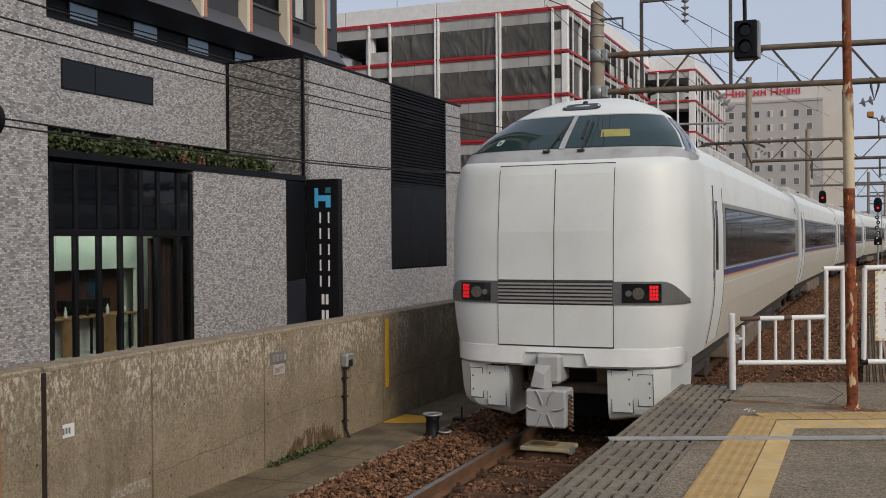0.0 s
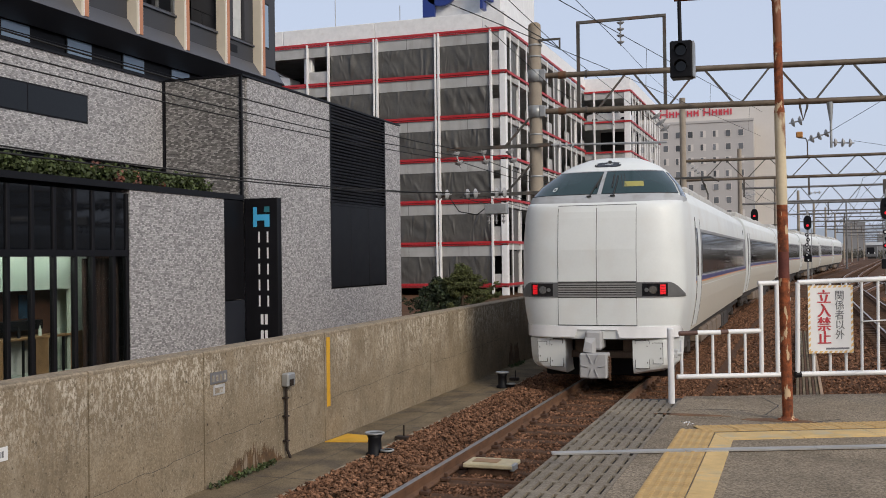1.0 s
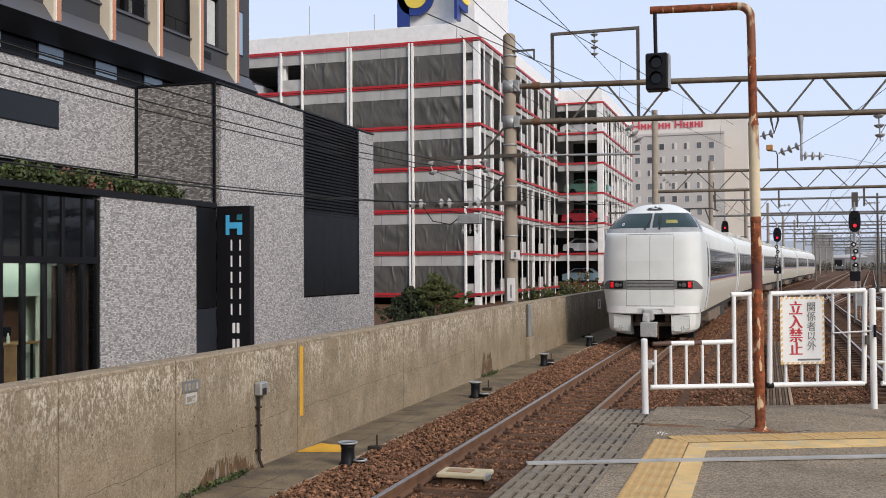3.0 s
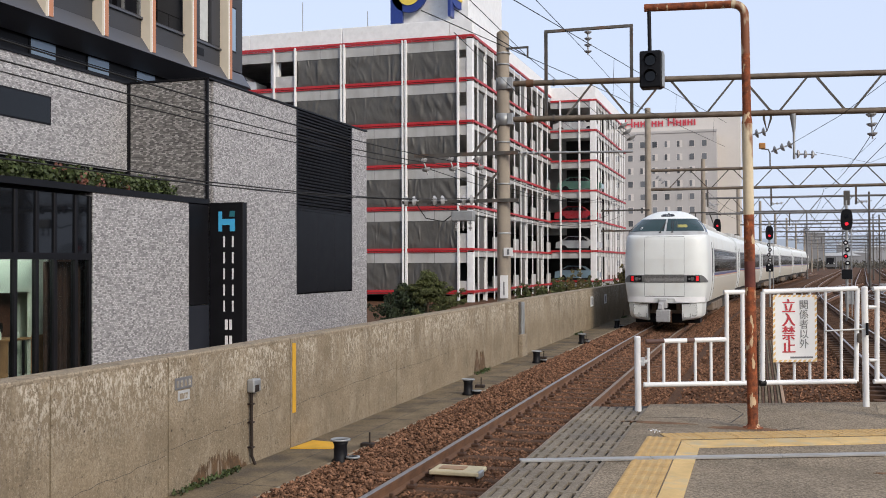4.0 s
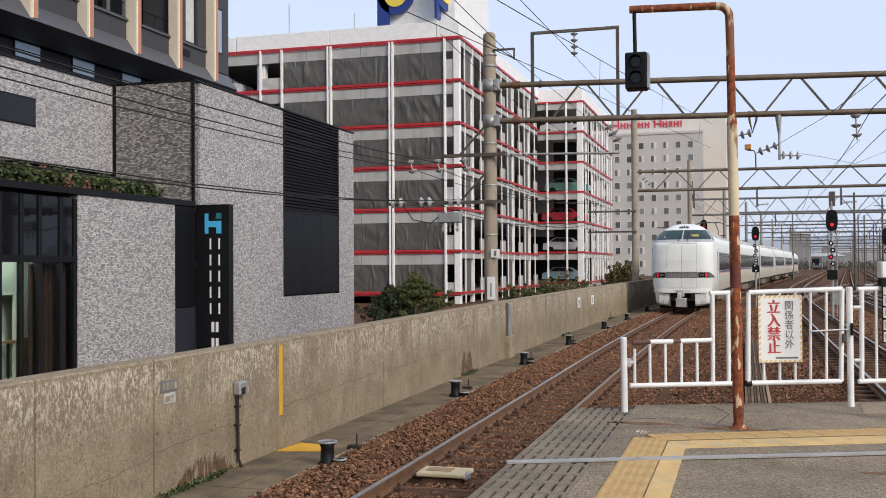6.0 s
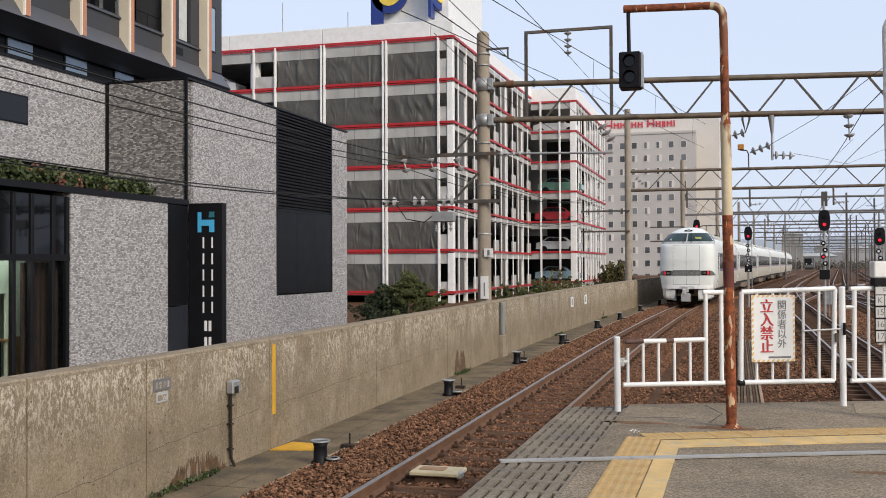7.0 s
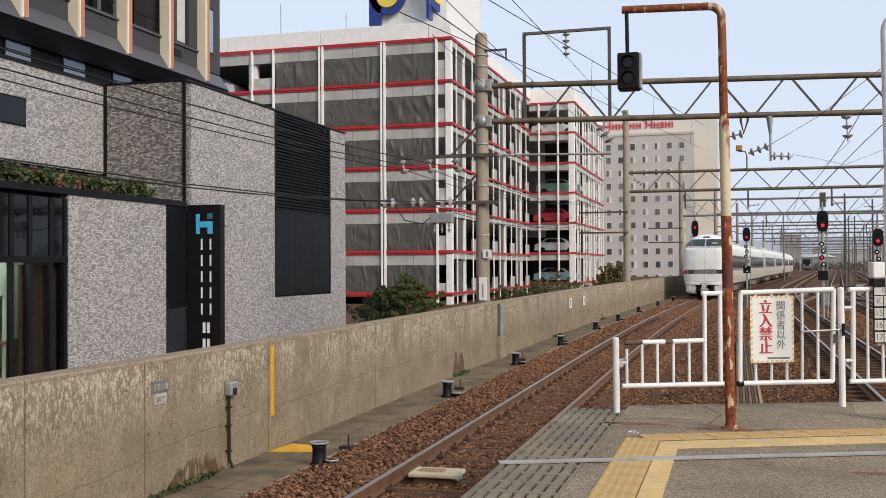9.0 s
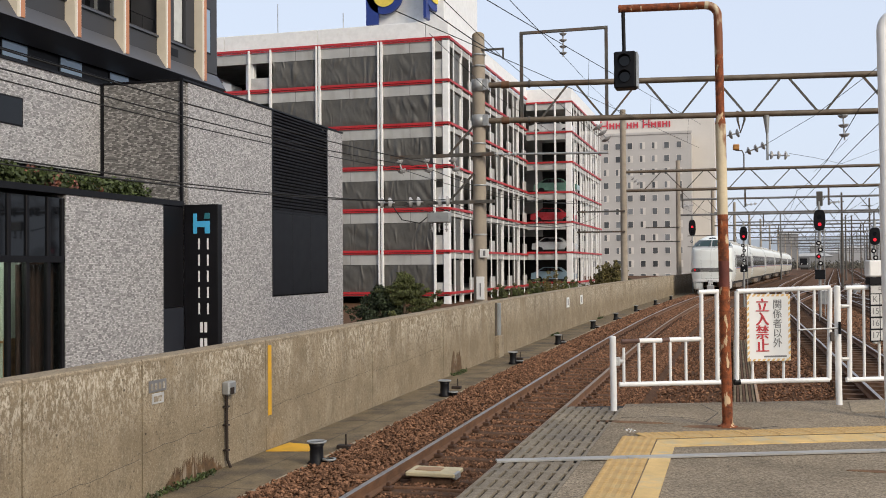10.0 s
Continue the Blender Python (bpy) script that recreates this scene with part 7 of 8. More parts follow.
    part("lamp_band", nose_patch(-1.418, 1.418, 1.59, 1.845, 0.010, 90, 2, ztop=band_top), M_TGREY, c, "dark grey lamp band with tapered ends")
    part("grille_recess", nose_patch(-0.66, 0.66, 1.592, 1.843, 0.013, 12, 2), M_SEAM, c)
    for i in range(6):
        z = 1.60 + i * 0.041
        for x0, x1 in ((-0.655, -0.006), (0.006, 0.655)):
            part("grille_slat", nose_patch(x0, x1, z, z + 0.022, 0.022, 8, 1), M_GRILLE, c)
    for s in (-1, 1):
        a, e = sorted((s * 0.76, s * 1.165))
        h = part("lamp_housing", nose_patch(a, e, 1.612, 1.822, 0.016, 12, 2), M_LAMPGL, c, "black glossy lamp housing")
        for i in range(3):
            for j in range(4):
                xa = 1.045 + i * 0.030
                a, e = sorted((s * xa, s * (xa + 0.025)))
                part("tail_lamp", nose_patch(a, e, 1.640 + j * 0.042, 1.675 + j * 0.042, 0.022, 1, 1), M_LAMP, h, "lit red tail lamp cell")
        x, y = nose_xy(nose_u(s * 0.935, 1.715), 1.715, 0.016)
        part("headlight", Build().tube((x, y + 0.01, 1.715), (x, y - 0.016, 1.715), 0.066, n=20), M_HEAD, h, "unlit round headlight")
        x, y = nose_xy(nose_u(s * 0.83, 1.715), 1.715, 0.016)
        part("headlight", Build().tube((x, y + 0.01, 1.715), (x, y - 0.006, 1.715), 0.034, n=14), M_TGREY, h)
    # bumper lip with its notch, skirts, coupler
    def lip_low(x):
        k = 0.0
        if abs(x) < 0.38:
            k = 0.135 * min(1, (0.38 - abs(x)) / 0.035)
        return 0.905 + k
    part("bumper_lip", nose_patch(-1.335, 1.335, 0.905, 1.10, 0.006, 140, 4, 0.10, lip_low, 0.035), M_TLIP, c, "glossy white lower lip with its upward light put into the white")
    # dark strip painting the shade between the lip and the skirts
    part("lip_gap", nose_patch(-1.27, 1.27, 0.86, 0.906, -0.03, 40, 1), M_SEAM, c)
    for s in (-1, 1):
        b = Build()
        pts = [(s * 0.58, 0.10), (s * 1.08, 0.15), (s * 1.25, 0.32), (s * 1.29, 0.9), (s * 1.29, 1.5), (s * 0.9, 1.5), (s * 0.58, 0.7)]
        rings = ((0.875, 1.0, 0.0, 0.0), (0.56, 0.985, 0.02, 0.0), (0.44, 0.965, 0.04, 0.0), (0.36, 0.92, 0.06, 0.015), (0.30, 0.84, 0.10, 0.03), (0.27, 0.76, 0.16, 0.035))
        vs = [(x * (f if abs(x) > 0.95 else 1), y + dy, z + (dz if abs(x) > 0.95 else 0)) for z, f, dy, dz in rings for x, y in pts]
        n = len(pts)
        fs = [(k * n + i, k * n + (i + 1) % n, (k + 1) * n + (i + 1) % n, (k + 1) * n + i) for k in range(5) for i in range(n)] + [tuple(range(n))[::-1], tuple(range(5 * n, 6 * n))]
        if s > 0:
            fs = [f[::-1] for f in fs]
        sk = part("skirt", b.add(vs, fs), M_TRAIN, c, "white skirt with hatches")
        for x0, x1, z0, z1 in ((0.62, 0.86, 0.38, 0.86), (0.91, 1.08, 0.46, 0.82)):
            def at(x, z, o):
                return (s * x, 0.10 + (x - 0.58) * 0.1 + 0.04 * (0.9 - z) / 0.52 - o, z)
            part("hatch_seam", Build().plate([at(x0, z0, 0.003), at(x1, z0, 0.003), at(x1, z1, 0.003), at(x0, z1, 0.003)], 0.01, (0, 1, 0)), M_SEAM, sk)
            part("hatch", Build().plate([at(x0 + 0.008, z0 + 0.008, 0.007), at(x1 - 0.008, z0 + 0.008, 0.007), at(x1 - 0.008, z1 - 0.008, 0.007), at(x0 + 0.008, z1 - 0.008, 0.007)], 0.01, (0, 1, 0)), M_TRAIN, sk)
            for zz in (z0 + 0.1, z1 - 0.1):
                part("latch", Build().bev(s * (x1 - 0.04) - 0.007, s * (x1 - 0.04) + 0.007, at(x1 - 0.05, zz, 0.014)[1], at(x1 - 0.05, zz, 0)[1], zz - 0.011, zz + 0.011, 0.003), M_SEAM, sk)
    cp = thing("coupler", "", "")
    cp.parent = c
    part("end_plate", Build().bev(-0.19, 0.10, -0.12, 0.3, 0.70, 1.03, 0.035), M_COUPLER, cp, "grey coupler cover")
    b = Build()
    vs = [(-0.22, -0.1, 0.64), (0.0, -0.1, 0.64), (0.0, -0.1, 0.92), (-0.19, -0.1, 0.92), (-0.19, -0.28, 0.69), (-0.04, -0.28, 0.67), (-0.04, -0.26, 0.82), (-0.16, -0.23, 0.86)]
    part("coupler_head", b.add(vs, [(4, 5, 6, 7), (0, 1, 5, 4), (1, 2, 6, 5), (2, 3, 7, 6), (3, 0, 4, 7), (3, 2, 1, 0)]), M_COUPLER, cp)
    part("cover_box", Build().bev(-0.25, 0.21, -0.30, 0.05, 0.24, 0.66, 0.02), M_COUPLER, cp, "grey box with raised ribs")
    rb = Build()
    for d in (-1, 1):
        rb.line([(-0.02 + d * 0.03, -0.31, 0.50), (-0.02 + d * 0.06, -0.31, 0.59), (-0.02 + d * 0.10, -0.308, 0.65)], 0.010, 6)
        rb.line([(-0.02 + d * 0.03, -0.31, 0.40), (-0.02 + d * 0.07, -0.31, 0.30), (-0.02 + d * 0.10, -0.308, 0.25)], 0.010, 6)
        rb.line([(-0.02 + d * 0.09, -0.31, 0.44), (-0.02 + d * 0.17, -0.31, 0.45), (-0.02 + d * 0.22, -0.308, 0.48)], 0.010, 6)
    part("rib", rb, M_COUPLER, cp)
    ch = Build()
    for k in range(9):
        ch.tube((0.23, -0.20, 0.60 - k * 0.045), (0.25, -0.16 + 0.02 * (k % 2), 0.565 - k * 0.045), 0.016, n=6)
    part("chain", ch, M_RUST, cp, "rusty hanging chain")
    part("buffer_beam", Build().bev(-0.62, 0.62, 0.62, 0.8, 0.50, 0.62, 0.02), M_UNDERB, c)
    for x in (-0.42, 0.42):
        part("bracket", Build().bev(x - 0.08, x + 0.08, 0.55, 0.75, 0.62, 0.90, 0.02), M_UNDERB, c)
    # black block added to paint the shade under the tail and stop light behind
    part("dark_underside", Build().bev(-1.12, 1.12, 0.95, 1.55, 0.16, 0.9, 0.02), M_BLACK, c)
    running_gear(c)
    sides(c, 2.35, 18.3, 1.25)
    roof_gear(c, (6.6, 10.2))
    # pantograph
    pg = thing("pantograph", "", "")
    pg.parent = c
    part("pantograph_base", Build().box(-0.7, 0.7, 15.2, 15.3, 3.78, 3.84).box(-0.7, 0.7, 17.0, 17.1, 3.78, 3.84).box(-0.7, -0.62, 15.2, 17.1, 3.78, 3.84).box(0.62, 0.7, 15.2, 17.1, 3.78, 3.84), M_STEEL, pg)
    for x in (-0.55, 0.55):
        part("pantograph_arm", Build().line([(x, 15.5, 3.86), (x * 0.8, 16.9, 4.25), (x * 0.6, 15.9, 4.72)], 0.028, 6), M_STEEL, pg)
        part("insulator", Build().lathe((x, 15.25, 3.68), [(0.05, 0), (0.09, 0.02), (0.05, 0.04), (0.09, 0.06), (0.05, 0.1)], 10).lathe((x, 17.05, 3.68), [(0.05, 0), (0.09, 0.02), (0.05, 0.04), (0.09, 0.06), (0.05, 0.1)], 10), M_GALV, pg)
    part("pantograph_head", Build().line([(-0.85, 15.9, 4.62), (-0.6, 15.9, 4.75), (0.6, 15.9, 4.75), (0.85, 15.9, 4.62)], 0.03, 6).line([(-0.85, 16.15, 4.62), (-0.6, 16.15, 4.75), (0.6, 16.15, 4.75), (0.85, 16.15, 4.62)], 0.03, 6), M_STEEL, pg)
    part("bellows", Build().bev(-1.0, 1.0, LEN, LEN + 0.35, 0.95, 3.45, 0.05), M_UNDER, c, "black gangway bellows")
    return c


def middle_car():
    c = thing("train_car", "white express train car with dark ribbon windows, on the near track", "train car", group="cars of the departing train")
    part("body", body_shell(False), M_TRAIN, c, "smooth cream-white body")
    running_gear(c)
    sides(c, 0.6, 18.3, 1.3)
    roof_gear(c, (3.0, 8.2, 13.4))
    part("bellows", Build().bev(-1.0, 1.0, LEN, LEN + 0.35, 0.95, 3.45, 0.05), M_UNDER, c, "black gangway bellows")
    return c


CARS = [tail_car(), middle_car()]
while len(CARS) < 6:
    CARS.append(copy_thing(CARS[1], Matrix()))

# ---- yard tracks ----
def plain_track(name, pts, step, label):
    t = thing(name, label, "railway track", group="yard tracks")
    for s in (-1, 1):
        r = part("rail", Build().sweep(rail_section(), [(p[0] + s * GAUGE / 2, p[1], p[2]) for p in pts]), M_RUST, t)
        part("rail_head", Build().sweep([(-0.031, 0.0), (0.031, 0.0), (0.026, 0.004), (-0.026, 0.004)], [(p[0] + s * GAUGE / 2, p[1], p[2]) for p in pts]), M_RAILTOP, r)
    b = Build()
    for a, e in zip(pts, pts[1:]):
        a, e = Vector(a), Vector(e)
        n = int((e - a).length / step)
        for i in range(n):
            p = a.lerp(e, (i + 0.5) / n)
            b.box(p.x - 1.0, p.x + 1.0, p.y - 0.11, p.y + 0.11, p.z - 0.32, p.z - 0.155)
    o = part("timber_bed", b, M_SLEEPER, t)
    o["kind"] = "stuff"
    return t


def far_bow(y):
    y = max(y - 50, 0.0)
    return y * y / 1400 if y < 60 else 60 * 60 / 1400 + (y - 60) * 120 / 1400


def straight(x, y0, y1, slope=0.0, bow=0.0):
    n = 24
    return [(x + slope * (y - y0) + far_bow(y), y, grade(y) - 0.02) for y in (y0 + (y1 - y0) * i / n for i in range(n + 1))]


plain_track("yard_track", straight(2.95, 14, 420, 0.0, 0.00045), 0.66, "rusty yard track in brown ballast")
plain_track("yard_track", straight(6.7, 14, 420, 0.006, 0.0004), 0.66, "rusty yard track in brown ballast")
plain_track("yard_track", straight(10.6, 20, 420, 0.008, 0.0004), 0.66, "rusty yard track in brown ballast")
plain_track("yard_track", straight(15.0, 30, 420, 0.01, 0.0003), 0.66, "rusty yard track in brown ballast")
plain_track("crossover_track", straight(2.95, 62, 100, 0.11), 0.66, "rusty crossover track between yard tracks")
plain_track("crossover_track", straight(6.9, 110, 60, 0.10), 0.66, "rusty crossover track between yard tracks")
for x, y0, y1, sl in ((15.5, 44, 112, -0.105), (11.2, 40, 98, -0.115), (8.2, 52, 92, -0.10), (19.0, 60, 150, -0.09)):
    plain_track("crossover_track", straight(x, y0, y1, sl), 0.66, "rusty crossover track in the yard throat")
plain_track("crossover_track", straight(10.9, 118, 75, 0.09), 0.66, "rusty crossover track between yard tracks")
bw = thing("board_crossing", "dark grooved board path with a timber edge beside the yard", "boardwalk", kind="structure")
for i in range(7):
    part("board", Build().bev(-0.02 + i * 0.055, 0.028 + i * 0.055, 11.5, 34, -0.30, -0.13 - 0.006 * (i % 2), 0.006), M_SLEEPER if i % 2 else M_WALK, bw)
part("edge_timber", Build().bev(0.372, 0.43, 11.5, 34, -0.32, -0.11, 0.008), M_WOOD, bw, "brown timber edge")

# ---- ballast ----
def stones(name, n, area, height, size, m, label, seed, skip=None):
    """Loose angular stones, joined."""
    rg = np.random.default_rng(seed)
    base = np.array([(1, 0, 0), (-1, 0, 0), (0, 1, 0), (0, -1, 0), (0, 0, 1), (0, 0, -1)], float)
    tri = np.array([(0, 2, 4), (2, 1, 4), (1, 3, 4), (3, 0, 4), (2, 0, 5), (1, 2, 5), (3, 1, 5), (0, 3, 5)])
    u = rg.random((n, 2))
    x = area[0] + (area[1] - area[0]) * u[:, 0]
    y = area[2] + (area[3] - area[2]) * u[:, 1] ** 1.35
    keep = np.ones(n, bool)
    bx = np.array([bend(v) for v in y])
    if skip is not None:
        keep = skip(x, y)
    x, y, bx = x[keep], y[keep], bx[keep]
    k = len(x)
    z = np.array([height(a, c) for a, c in zip(x, y)]) + rg.uniform(-0.030, 0.014, k)
    sz = size * rg.uniform(0.55, 1.25, (k, 1, 3)) * (1 + np.clip(y - 16, 0, 60)[:, None, None] * 0.02)
    vs = base[None] * sz + rg.normal(0, size * 0.16, (k, 6, 3))
    a, b2 = rg.uniform(0, 6.283, k), rg.uniform(-0.7, 0.7, k)
    ca, sa, cb, sb = np.cos(a), np.sin(a), np.cos(b2), np.sin(b2)
    X = vs[:, :, 0] * ca[:, None] - vs[:, :, 1] * sa[:, None]
    Y = vs[:, :, 0] * sa[:, None] + vs[:, :, 1] * ca[:, None]
    Z = vs[:, :, 2] * cb[:, None] + X * sb[:, None]
    P = np.stack([X + (x + bx)[:, None], Y + y[:, None], Z * 0.8 + z[:, None]], -1).reshape(-1, 3)
    Fc = (tri[None] + 6 * np.arange(k)[:, None, None]).reshape(-1, 3)
    me = bpy.data.meshes.new(name)
    me.from_pydata(P.tolist(), [], Fc.tolist())
    me.materials.append(m)
    return tagged(new(name, me), label, "ballast", kind="stuff")


def on_track(x, y):
    d = np.abs(np.abs(x - TRACK_X) - GAUGE / 2)
    return (d > 0.075)


def bed_z(x, y):
    d = x - TRACK_X
    if d < -0.75:
        k = min(1.0, (-d - 0.75) / 0.6)
        return grade(y) - 0.15 + 0.05 * math.sin(3.1 * min(1, (-d - 0.75) / 1.0)) + 0.055 * k
    return grade(y) - 0.173


stones("ballast_stones", 52000, (TRACK_X - 1.76, TRACK_X + 1.6, 7.5, 27), bed_z, 0.027, M_BALL, "loose brown ballast stones of the near track", 1, on_track)
stones("ballast_stones_platform", 7000, (TRACK_X - 1.72, TRACK_X + 1.6, -8, 7.5), bed_z, 0.036, M_BALL, "loose brown ballast stones beside the platform", 5, on_track)
stones("ballast_stones_far", 26000, (TRACK_X - 1.65, TRACK_X + 1.6, 27, 75), bed_z, 0.034, M_BALL, "brown ballast stones along the near track", 2, on_track)
stones("yard_stones", 46000, (-1.5, 9.0, 10.5, 60), lambda x, y: grade(y) - 0.30, 0.034, M_BALL, "brown ballast stones of the yard", 3)
stones("tan_stones", 14000, (-1.6, 4.0, 10.3, 19), lambda x, y: grade(y) - 0.285, 0.026, M_TANSTONE, "paler tan ballast stones behind the platform end", 9)

# ---- far hotel ----
M_FARW = mat("far_beige", (0.46, 0.435, 0.41), 0.85, vary=0.06, scale=0.15, fine=2, bump=0.02, stain=(0.40, 0.375, 0.35), stain_scale=0.1)
M_FARL = mat("far_pale", (0.60, 0.56, 0.51), 0.85, vary=0.05, scale=0.15, fine=2, bump=0.02)
M_FARG = mat("far_window", (0.12, 0.125, 0.13), 0.4, vary=0.3, scale=0.3, rnd=0.6)
M_FARRED = mat("far_red", (0.55, 0.04, 0.06), 0.5, vary=0.05)


def far_hotel():
    h = thing("far_hotel", "tall beige far-off hotel with rows of small windows", "building")
    Y = 225.0
    part("wall", Build().box(-34.0, -8.35, Y, Y + 9, -0.4, 30.8), M_FARW, h)
    part("parapet", Build().box(-34.0, -8.2, Y - 0.15, Y + 0.2, 30.7, 31.2), M_FARW, h)
    part("rear_block", Build().box(-34.0, -3.6, Y + 6, Y + 26, -0.4, 35.2), M_FARL, h, "paler taller rear block")
    rr = random.Random(2)
    for r in range(11):
        z = 28.3 - r * 2.86
        for c in range(9):
            x = -10.9 - c * 2.62
            w = part("window", Build().box(x - 0.62, x + 0.62, Y - 0.05, Y + 0.1, z - 0.75, z + 0.75), M_FARL, h)
            part("pane", Build().box(x - 0.5, x + (0.05 if rr.random() < 0.5 else 0.5), Y - 0.08, Y + 0.1, z - 0.65, z + 0.65), M_FARG, w)
    x = -28.5
    for k, wd in enumerate((1.7, 1.1, 1.1, 0.7, 1.1, 1.1, 1.5, 1.1, 0.7, 1.1, 0.4)):
        top = 34.9 if k in (0, 6) else 34.3
        m_ = part("sign_bar", Build().box(x, x + 0.3, Y + 5.80, Y + 5.98, 33.0, top), M_FARRED, h, "red rooftop lettering bar")
        if wd > 0.5:
            part("sign_bar", Build().box(x + wd - 0.3, x + wd, Y + 5.80, Y + 5.98, 33.0, top), M_FARRED, h)
            part("sign_bar", Build().box(x + 0.3, x + wd - 0.3, Y + 5.80, Y + 5.98, 33.6, 33.9), M_FARRED, h)
        x += wd + (0.33 if k != 5 else 1.0)
    return h


far_hotel()

# ---- trees and shrubs behind the wall ----
M_CONIFER = mat("conifer_leaf", (0.098, 0.112, 0.036), 0.8, vary=0.4, scale=5, fine=30, bump=0.1, rnd=0.5)
# Darker copy of the conifer leaf, with shade put into its colour.
M_SHADELEAF = mat("painted_shade_leaf", (0.030, 0.045, 0.018), 0.8, vary=0.4, scale=5, fine=30, bump=0.1, rnd=0.5)
M_DRY = mat("dry_shrub", (0.155, 0.128, 0.045), 0.85, vary=0.4, scale=5, fine=30, bump=0.1, rnd=0.5)
M_BARK = mat("bark", (0.09, 0.065, 0.045), 0.9, vary=0.3, scale=9, fine=50, bump=0.5)


def bush(name, x, y, z0, h, w, seed, leaf, m, label, n=2600, group="", form="cone"):
    """A bush of many small leaf clumps: a layered cone, or a low spreading mass."""
    t = thing(name, label, "tree" if h > 2.4 else "shrub", group=group)
    rr = random.Random(seed)
    tr = Build().tube((x, y, z0), (x + 0.05, y, z0 + h * 0.9), 0.07, 0.02, n=8)
    tips = []
    for i in range(46 if form == "cone" else 34):
        a = rr.uniform(0, 6.28)
        if form == "cone":
            k = rr.random() ** 0.85
            rad = w * 0.5 * (1.03 - k) ** 1.0 * rr.uniform(0.75, 1.12)
            root = (x, y, z0 + h * (0.08 + 0.82 * k))
            tip = (x + math.cos(a) * rad, y + math.sin(a) * rad, root[2] + rad * rr.uniform(0.15, 0.55) - h * 0.06)
        else:
            k = rr.random()
            rad = w * 0.5 * math.sqrt(rr.random())
            root = (x + math.cos(a) * rad * 0.3, y + math.sin(a) * rad * 0.3, z0 + 0.1)
            tip = (x + math.cos(a) * rad, y + math.sin(a) * rad, z0 + h * math.sqrt(max(0.05, 1 - (rad / (w * 0.52)) ** 2)) * rr.uniform(0.72, 1.05))
        tr.tube(root, tip, 0.022, 0.006, n=5)
        tips.append((root, tip, rad))
    part("trunk", tr, M_BARK, t)
    cr = Build()
    per = max(1, n // (len(tips) * 6))
    for root, tip, rad in tips:
        for q in range(6):
            k = 0.3 + 0.75 * q / 5 if form == "cone" else 0.55 + 0.5 * q / 5
            c = [root[j] + (tip[j] - root[j]) * k + rr.uniform(-0.06, 0.06) for j in range(3)]
            sz = (0.075 + 0.05 * (1.1 - k)) * (w / 2.6)
            leaf_cloud(cr, c, (sz * 1.4, sz * 1.4, sz * 0.75), per, leaf, rr)
    part("crown", cr, m, t)
    return t


bush("conifer", -12.6, 38.5, -0.36, 2.75, 3.7, 1, 0.06, M_CONIFER, "dense green conifer behind the wall", 42000)
bush("conifer", -14.3, 40.5, -0.36, 2.0, 3.2, 2, 0.09, M_SHADELEAF, "green conifer with the hotel's shade put into its leaf colour", 11000)
bush("conifer", -13.3, 37.6, -0.36, 1.7, 2.4, 7, 0.09, M_SHADELEAF, "low green conifer behind the wall with shade put into its leaf colour", 8000)
for i, (x, y, h, m_) in enumerate(((-10.1, 47, 1.75, 1), (-9.3, 48.5, 2.0, 0), (-8.6, 50.0, 2.15, 1), (-7.9, 51.5, 2.0, 0), (-8.4, 53.5, 1.7, 0))):
    bush("shrub", x, y, -0.36, h, 2.3, 20 + i, 0.085, (M_CONIFER, M_DRY)[m_ * (i == 2)], "scrubby spreading green shrub behind the wall", 7000, group="shrubs behind the wall", form="low")
for i, (x, y, h) in enumerate(((-7.3, 59, 2.5), (-6.9, 61.0, 2.8), (-6.5, 62.6, 2.4))):
    bush("grass_clump", x, y, -0.36, h, 1.9, 40 + i, 0.13, M_DRY, "tall yellowing clump behind the wall", 5000, group="shrubs behind the wall", form="low")

# ---- distant train, town and hills ----
def far_train():
    t = thing("commuter_train", "distant parked commuter train with a black face", "train")
    x, y = 20.6, 322.0
    part("body", Build().bar((x, y, 2.4 + grade(y)), (x + 1.6, y + 20, 2.4 + grade(y)), 2.9, 3.0), M_TGREY, t)
    part("face", Build().bev(x - 1.3, x + 1.3, y - 0.06, y + 0.1, 1.7 + grade(y), 3.6 + grade(y), 0.05), M_BLACK, t)
    for s in (-0.8, 0.8):
        part("headlight", Build().tube((x + s, y - 0.1, 1.95 + grade(y)), (x + s, y, 1.95 + grade(y)), 0.18, n=12), M_WHITEL, t)
    part("underframe", Build().bar((x, y + 0.3, 0.6 + grade(y)), (x + 1.6, y + 19.7, 0.6 + grade(y)), 2.2, 0.7), M_UNDER, t)


far_train()
M_TOWN = mat("town_wall", (0.36, 0.36, 0.36), 0.9, vary=0.1, scale=0.05, fine=1, bump=0, rnd=0.35)
# Distance haze is put into the hills' grey-blue colour.
M_HILL = mat("hazed_hill", (0.30, 0.335, 0.37), 0.95, vary=0.1, scale=0.002, fine=0.02, bump=0)
rr = random.Random(8)
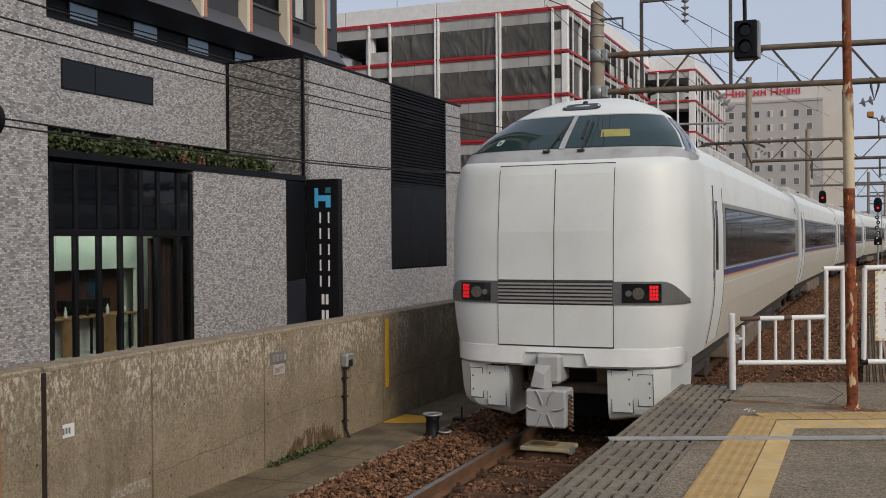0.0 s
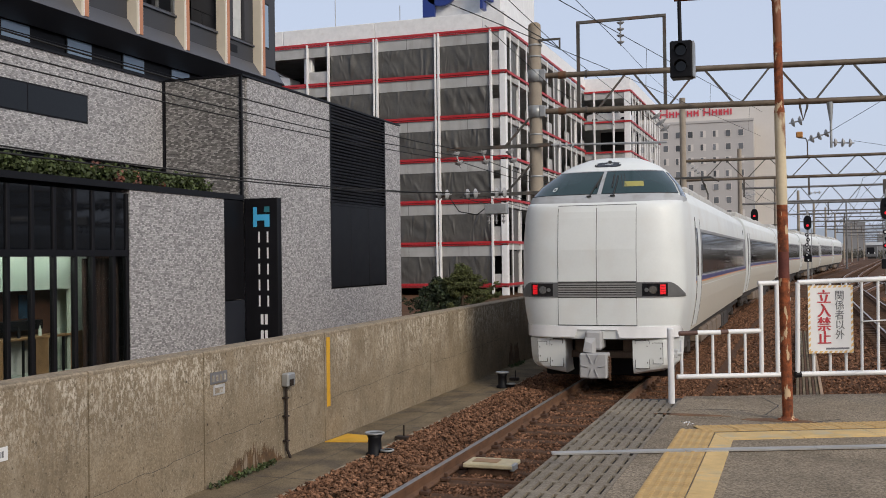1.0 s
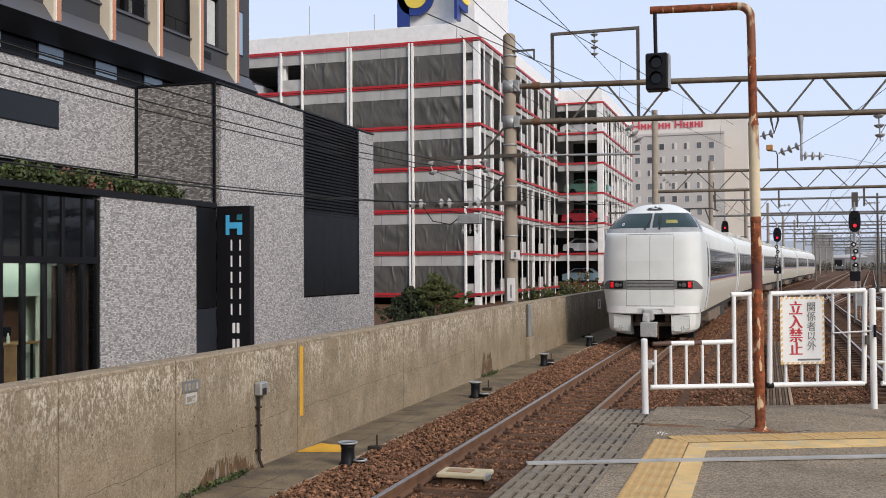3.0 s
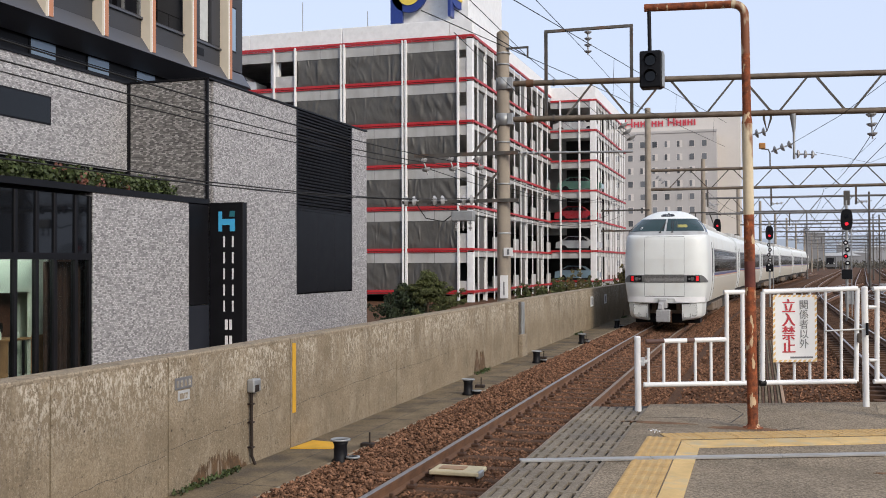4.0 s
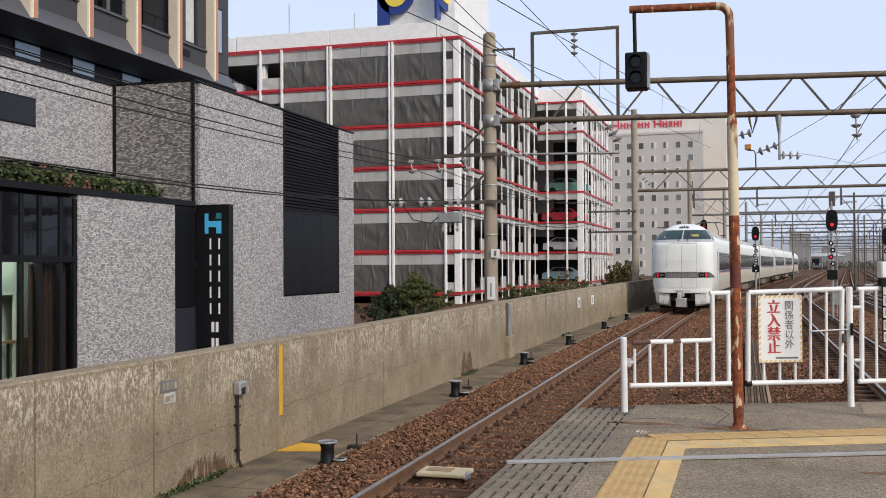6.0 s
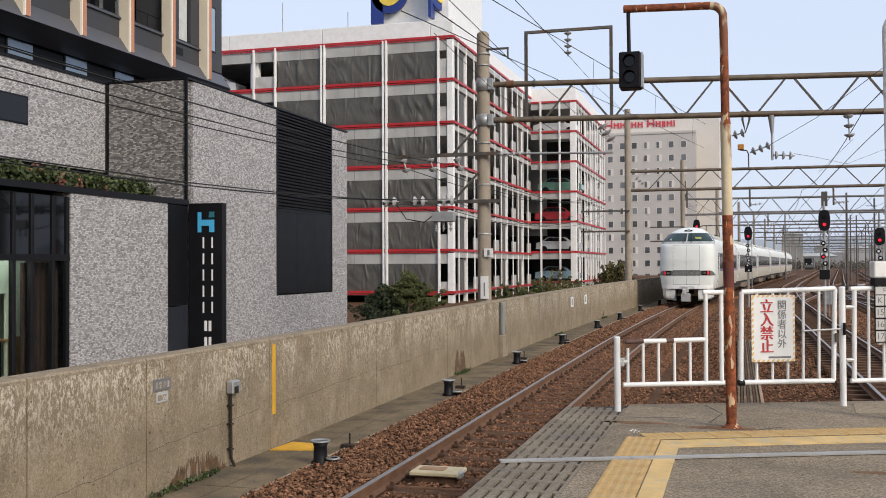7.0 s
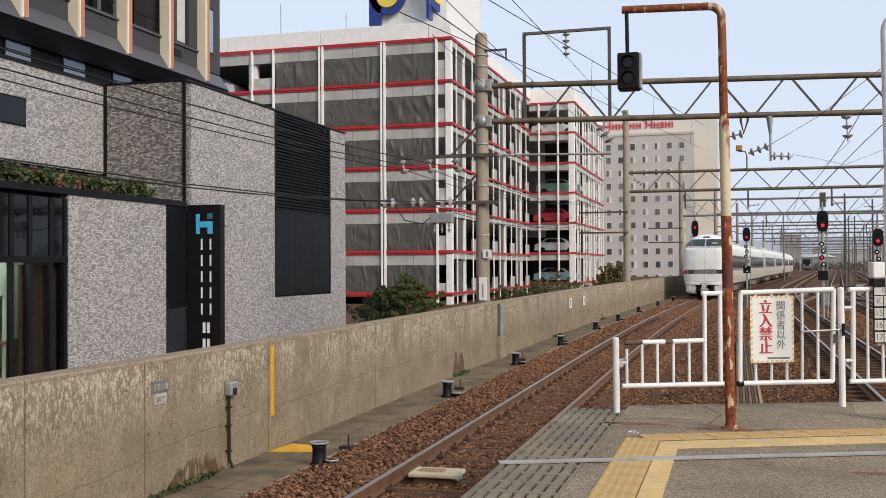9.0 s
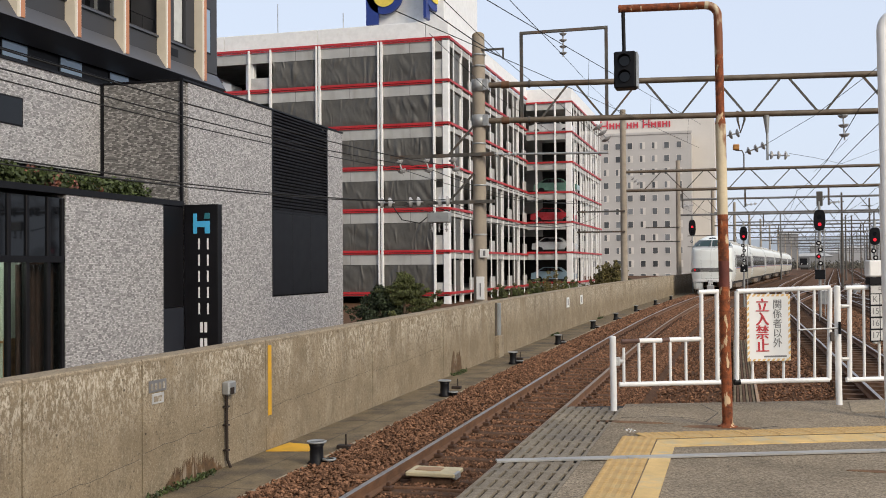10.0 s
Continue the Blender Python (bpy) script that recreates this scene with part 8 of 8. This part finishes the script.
for i in range(110):
    a = rr.uniform(-6, 16)
    d = rr.uniform(600, 1500)
    x = d * math.tan(radians(a))
    w_, h_ = rr.uniform(8, 26), rr.uniform(5, 13) * (1.7 if rr.random() < 0.15 else 1)
    hs = thing("town_building", "distant pale town building beyond the yard", "building", group="distant town")
    part("wall", Build().box(x, x + w_, d, d + 12, -0.4, h_), M_TOWN, hs)
    part("roof", Build().add([(x - 0.5, d - 0.5, h_), (x + w_ + 0.5, d - 0.5, h_), (x + w_ + 0.5, d + 12.5, h_), (x - 0.5, d + 12.5, h_), (x + w_ * 0.2, d + 6, h_ + 2), (x + w_ * 0.8, d + 6, h_ + 2)], [(0, 1, 5, 4), (1, 2, 5), (2, 3, 4, 5), (3, 0, 4)]), M_GREYP, hs)
hb, vs, fs = Build(), [], []
n = 90
for i in range(n + 1):
    x = -1800 + 4200 * i / n
    hh = 78 + 22 * noise.noise(Vector((x * 0.002, 3.1, 0))) + 12 * noise.noise(Vector((x * 0.007, 9.1, 0)))
    vs += [(x, 3000, -1), (x, 3150, max(8, hh)), (x, 3500, -1)]
for i in range(n):
    k = 3 * i
    fs += [(k, k + 3, k + 4, k + 1), (k + 1, k + 4, k + 5, k + 2)]
solid("backdrop_hills", hb.add(vs, fs, True), M_HILL, "low hills on the horizon with bluish haze put into their colour", "hills", kind="structure")
# unseen walls added to close the place behind and beside the view
# the two side walls darken what the train's glass reflects
solid("wall_station", Build().box(26, 26.5, -40, 2, -0.4, 7), M_GREYP, "unseen plain grey wall added beside the tracks for reflections", "wall", kind="structure")
solid("wall_far_side", Build().box(62, 62.5, -40, 110, -0.4, 12), M_GREYP, "unseen plain grey wall added along the yard for reflections", "wall", kind="structure")
solid("wall_behind", Build().box(-30, 26, -40.5, -40, -0.4, 9), M_GREYP, "unseen plain grey wall added behind the platform", "wall", kind="structure")
# lineside relay cabinets and posts among the yard tracks
for i, (x, y) in enumerate(((4.9, 38), (8.6, 47), (5.0, 66), (8.9, 84), (13, 70), (12.9, 100))):
    c = thing("relay_cabinet", "small grey lineside cabinet in the yard", "cabinet", group="lineside cabinets")
    part("body", Build().bev(x, x + 0.5, y, y + 0.35, grade(y) - 0.36, grade(y) + 0.45, 0.02), M_GALV, c)
    part("lid", Build().bev(x - 0.03, x + 0.53, y - 0.03, y + 0.38, grade(y) + 0.45, grade(y) + 0.49, 0.01), M_WHITE, c)
# loudhailers and slim steel masts beyond
for i, (x, y, h) in enumerate(((9.4, 60, 8.3), (12.2, 75, 9), (9.2, 95, 8.5), (13.5, 112, 9), (17, 118, 9), (20, 140, 9), (15, 150, 9))):
    m_ = thing("steel_mast", "slim grey steel mast in the yard", "mast", group="yard masts")
    part("mast", Build().tube((x, y, -0.3), (x, y, h), 0.12, 0.08, n=8), M_STEEL, m_)
    part("bracket", Build().bar((x - 0.8, y, h - 0.8), (x + 0.2, y, h - 0.8), 0.06, 0.06), M_STEEL, m_)
# tall masts and portal legs crowding the far throat of the yard
rr = random.Random(31)
fm = Build().tube((0, 0, -0.4), (0, 0, 9.0), 0.13, 0.09, n=8).mesh("mast", M_FARSTEEL)
fb = Build().bar((-1.6, 0, 6.2), (0, 0, 6.9), 0.07, 0.07).bar((-1.8, 0, 5.6), (0, 0, 5.9), 0.06, 0.06).mesh("bracket", M_FARSTEEL)
for i in range(20):
    y = 150 + 13 * i
    x = 6 + (y - 150) * 0.10 + rr.uniform(0, 0.26 * y)
    m_ = thing("steel_mast", "overhead line mast in the far yard with haze put into its grey", "mast", group="far yard masts")
    for nm, me in (("mast", fm), ("bracket", fb)):
        o = part(nm, me, None, m_)
        o.matrix_local = pose(x, y, grade(y), 0, 0, rr.choice((0, 0, 180)))
# scrub and trees along the far edge of the yard
M_FARTREE = mat("far_trees", (0.12, 0.11, 0.085), 0.95, vary=0.45, scale=0.3, fine=2, bump=0.2, rnd=0.3)
tb = Build()
for i in range(240):
    y = rr.uniform(420, 620)
    x = y * math.tan(radians(rr.uniform(-3, 17)))
    s = rr.uniform(1.2, 3.0)
    leaf_cloud(tb, (x, y, s * 0.7), (s * 1.8, s * 1.2, s * 0.8), 50, 0.9, rr)
solid("far_trees", tb, M_FARTREE, "distant scrub and trees along the yard's edge", "trees", kind="stuff")



def motions():
    """The train draws away along the near track."""
    knots = [(0.0, 11.05), (0.5, 14.2), (1.0, 17.2), (1.5, 20.3), (2.0, 23.4), (2.7, 27.7), (3.8, 34.4), (4.5, 38.8), (5.5, 45.0), (6.8, 53.0), (7.5, 57.2), (8.5, 63.4), (9.0, 66.8), (10.0, 73.2)]
    for i, c in enumerate(CARS):
        rows = []
        for t, y in knots:
            y += i * 20.1
            a = math.degrees(math.atan((bend(y + 17) - bend(y + 3)) / 14))
            rows.append((t, pose(TRACK_X + bend(y), y, grade(y), 0, 0, -a)))
        walk(c, rows)


motions()
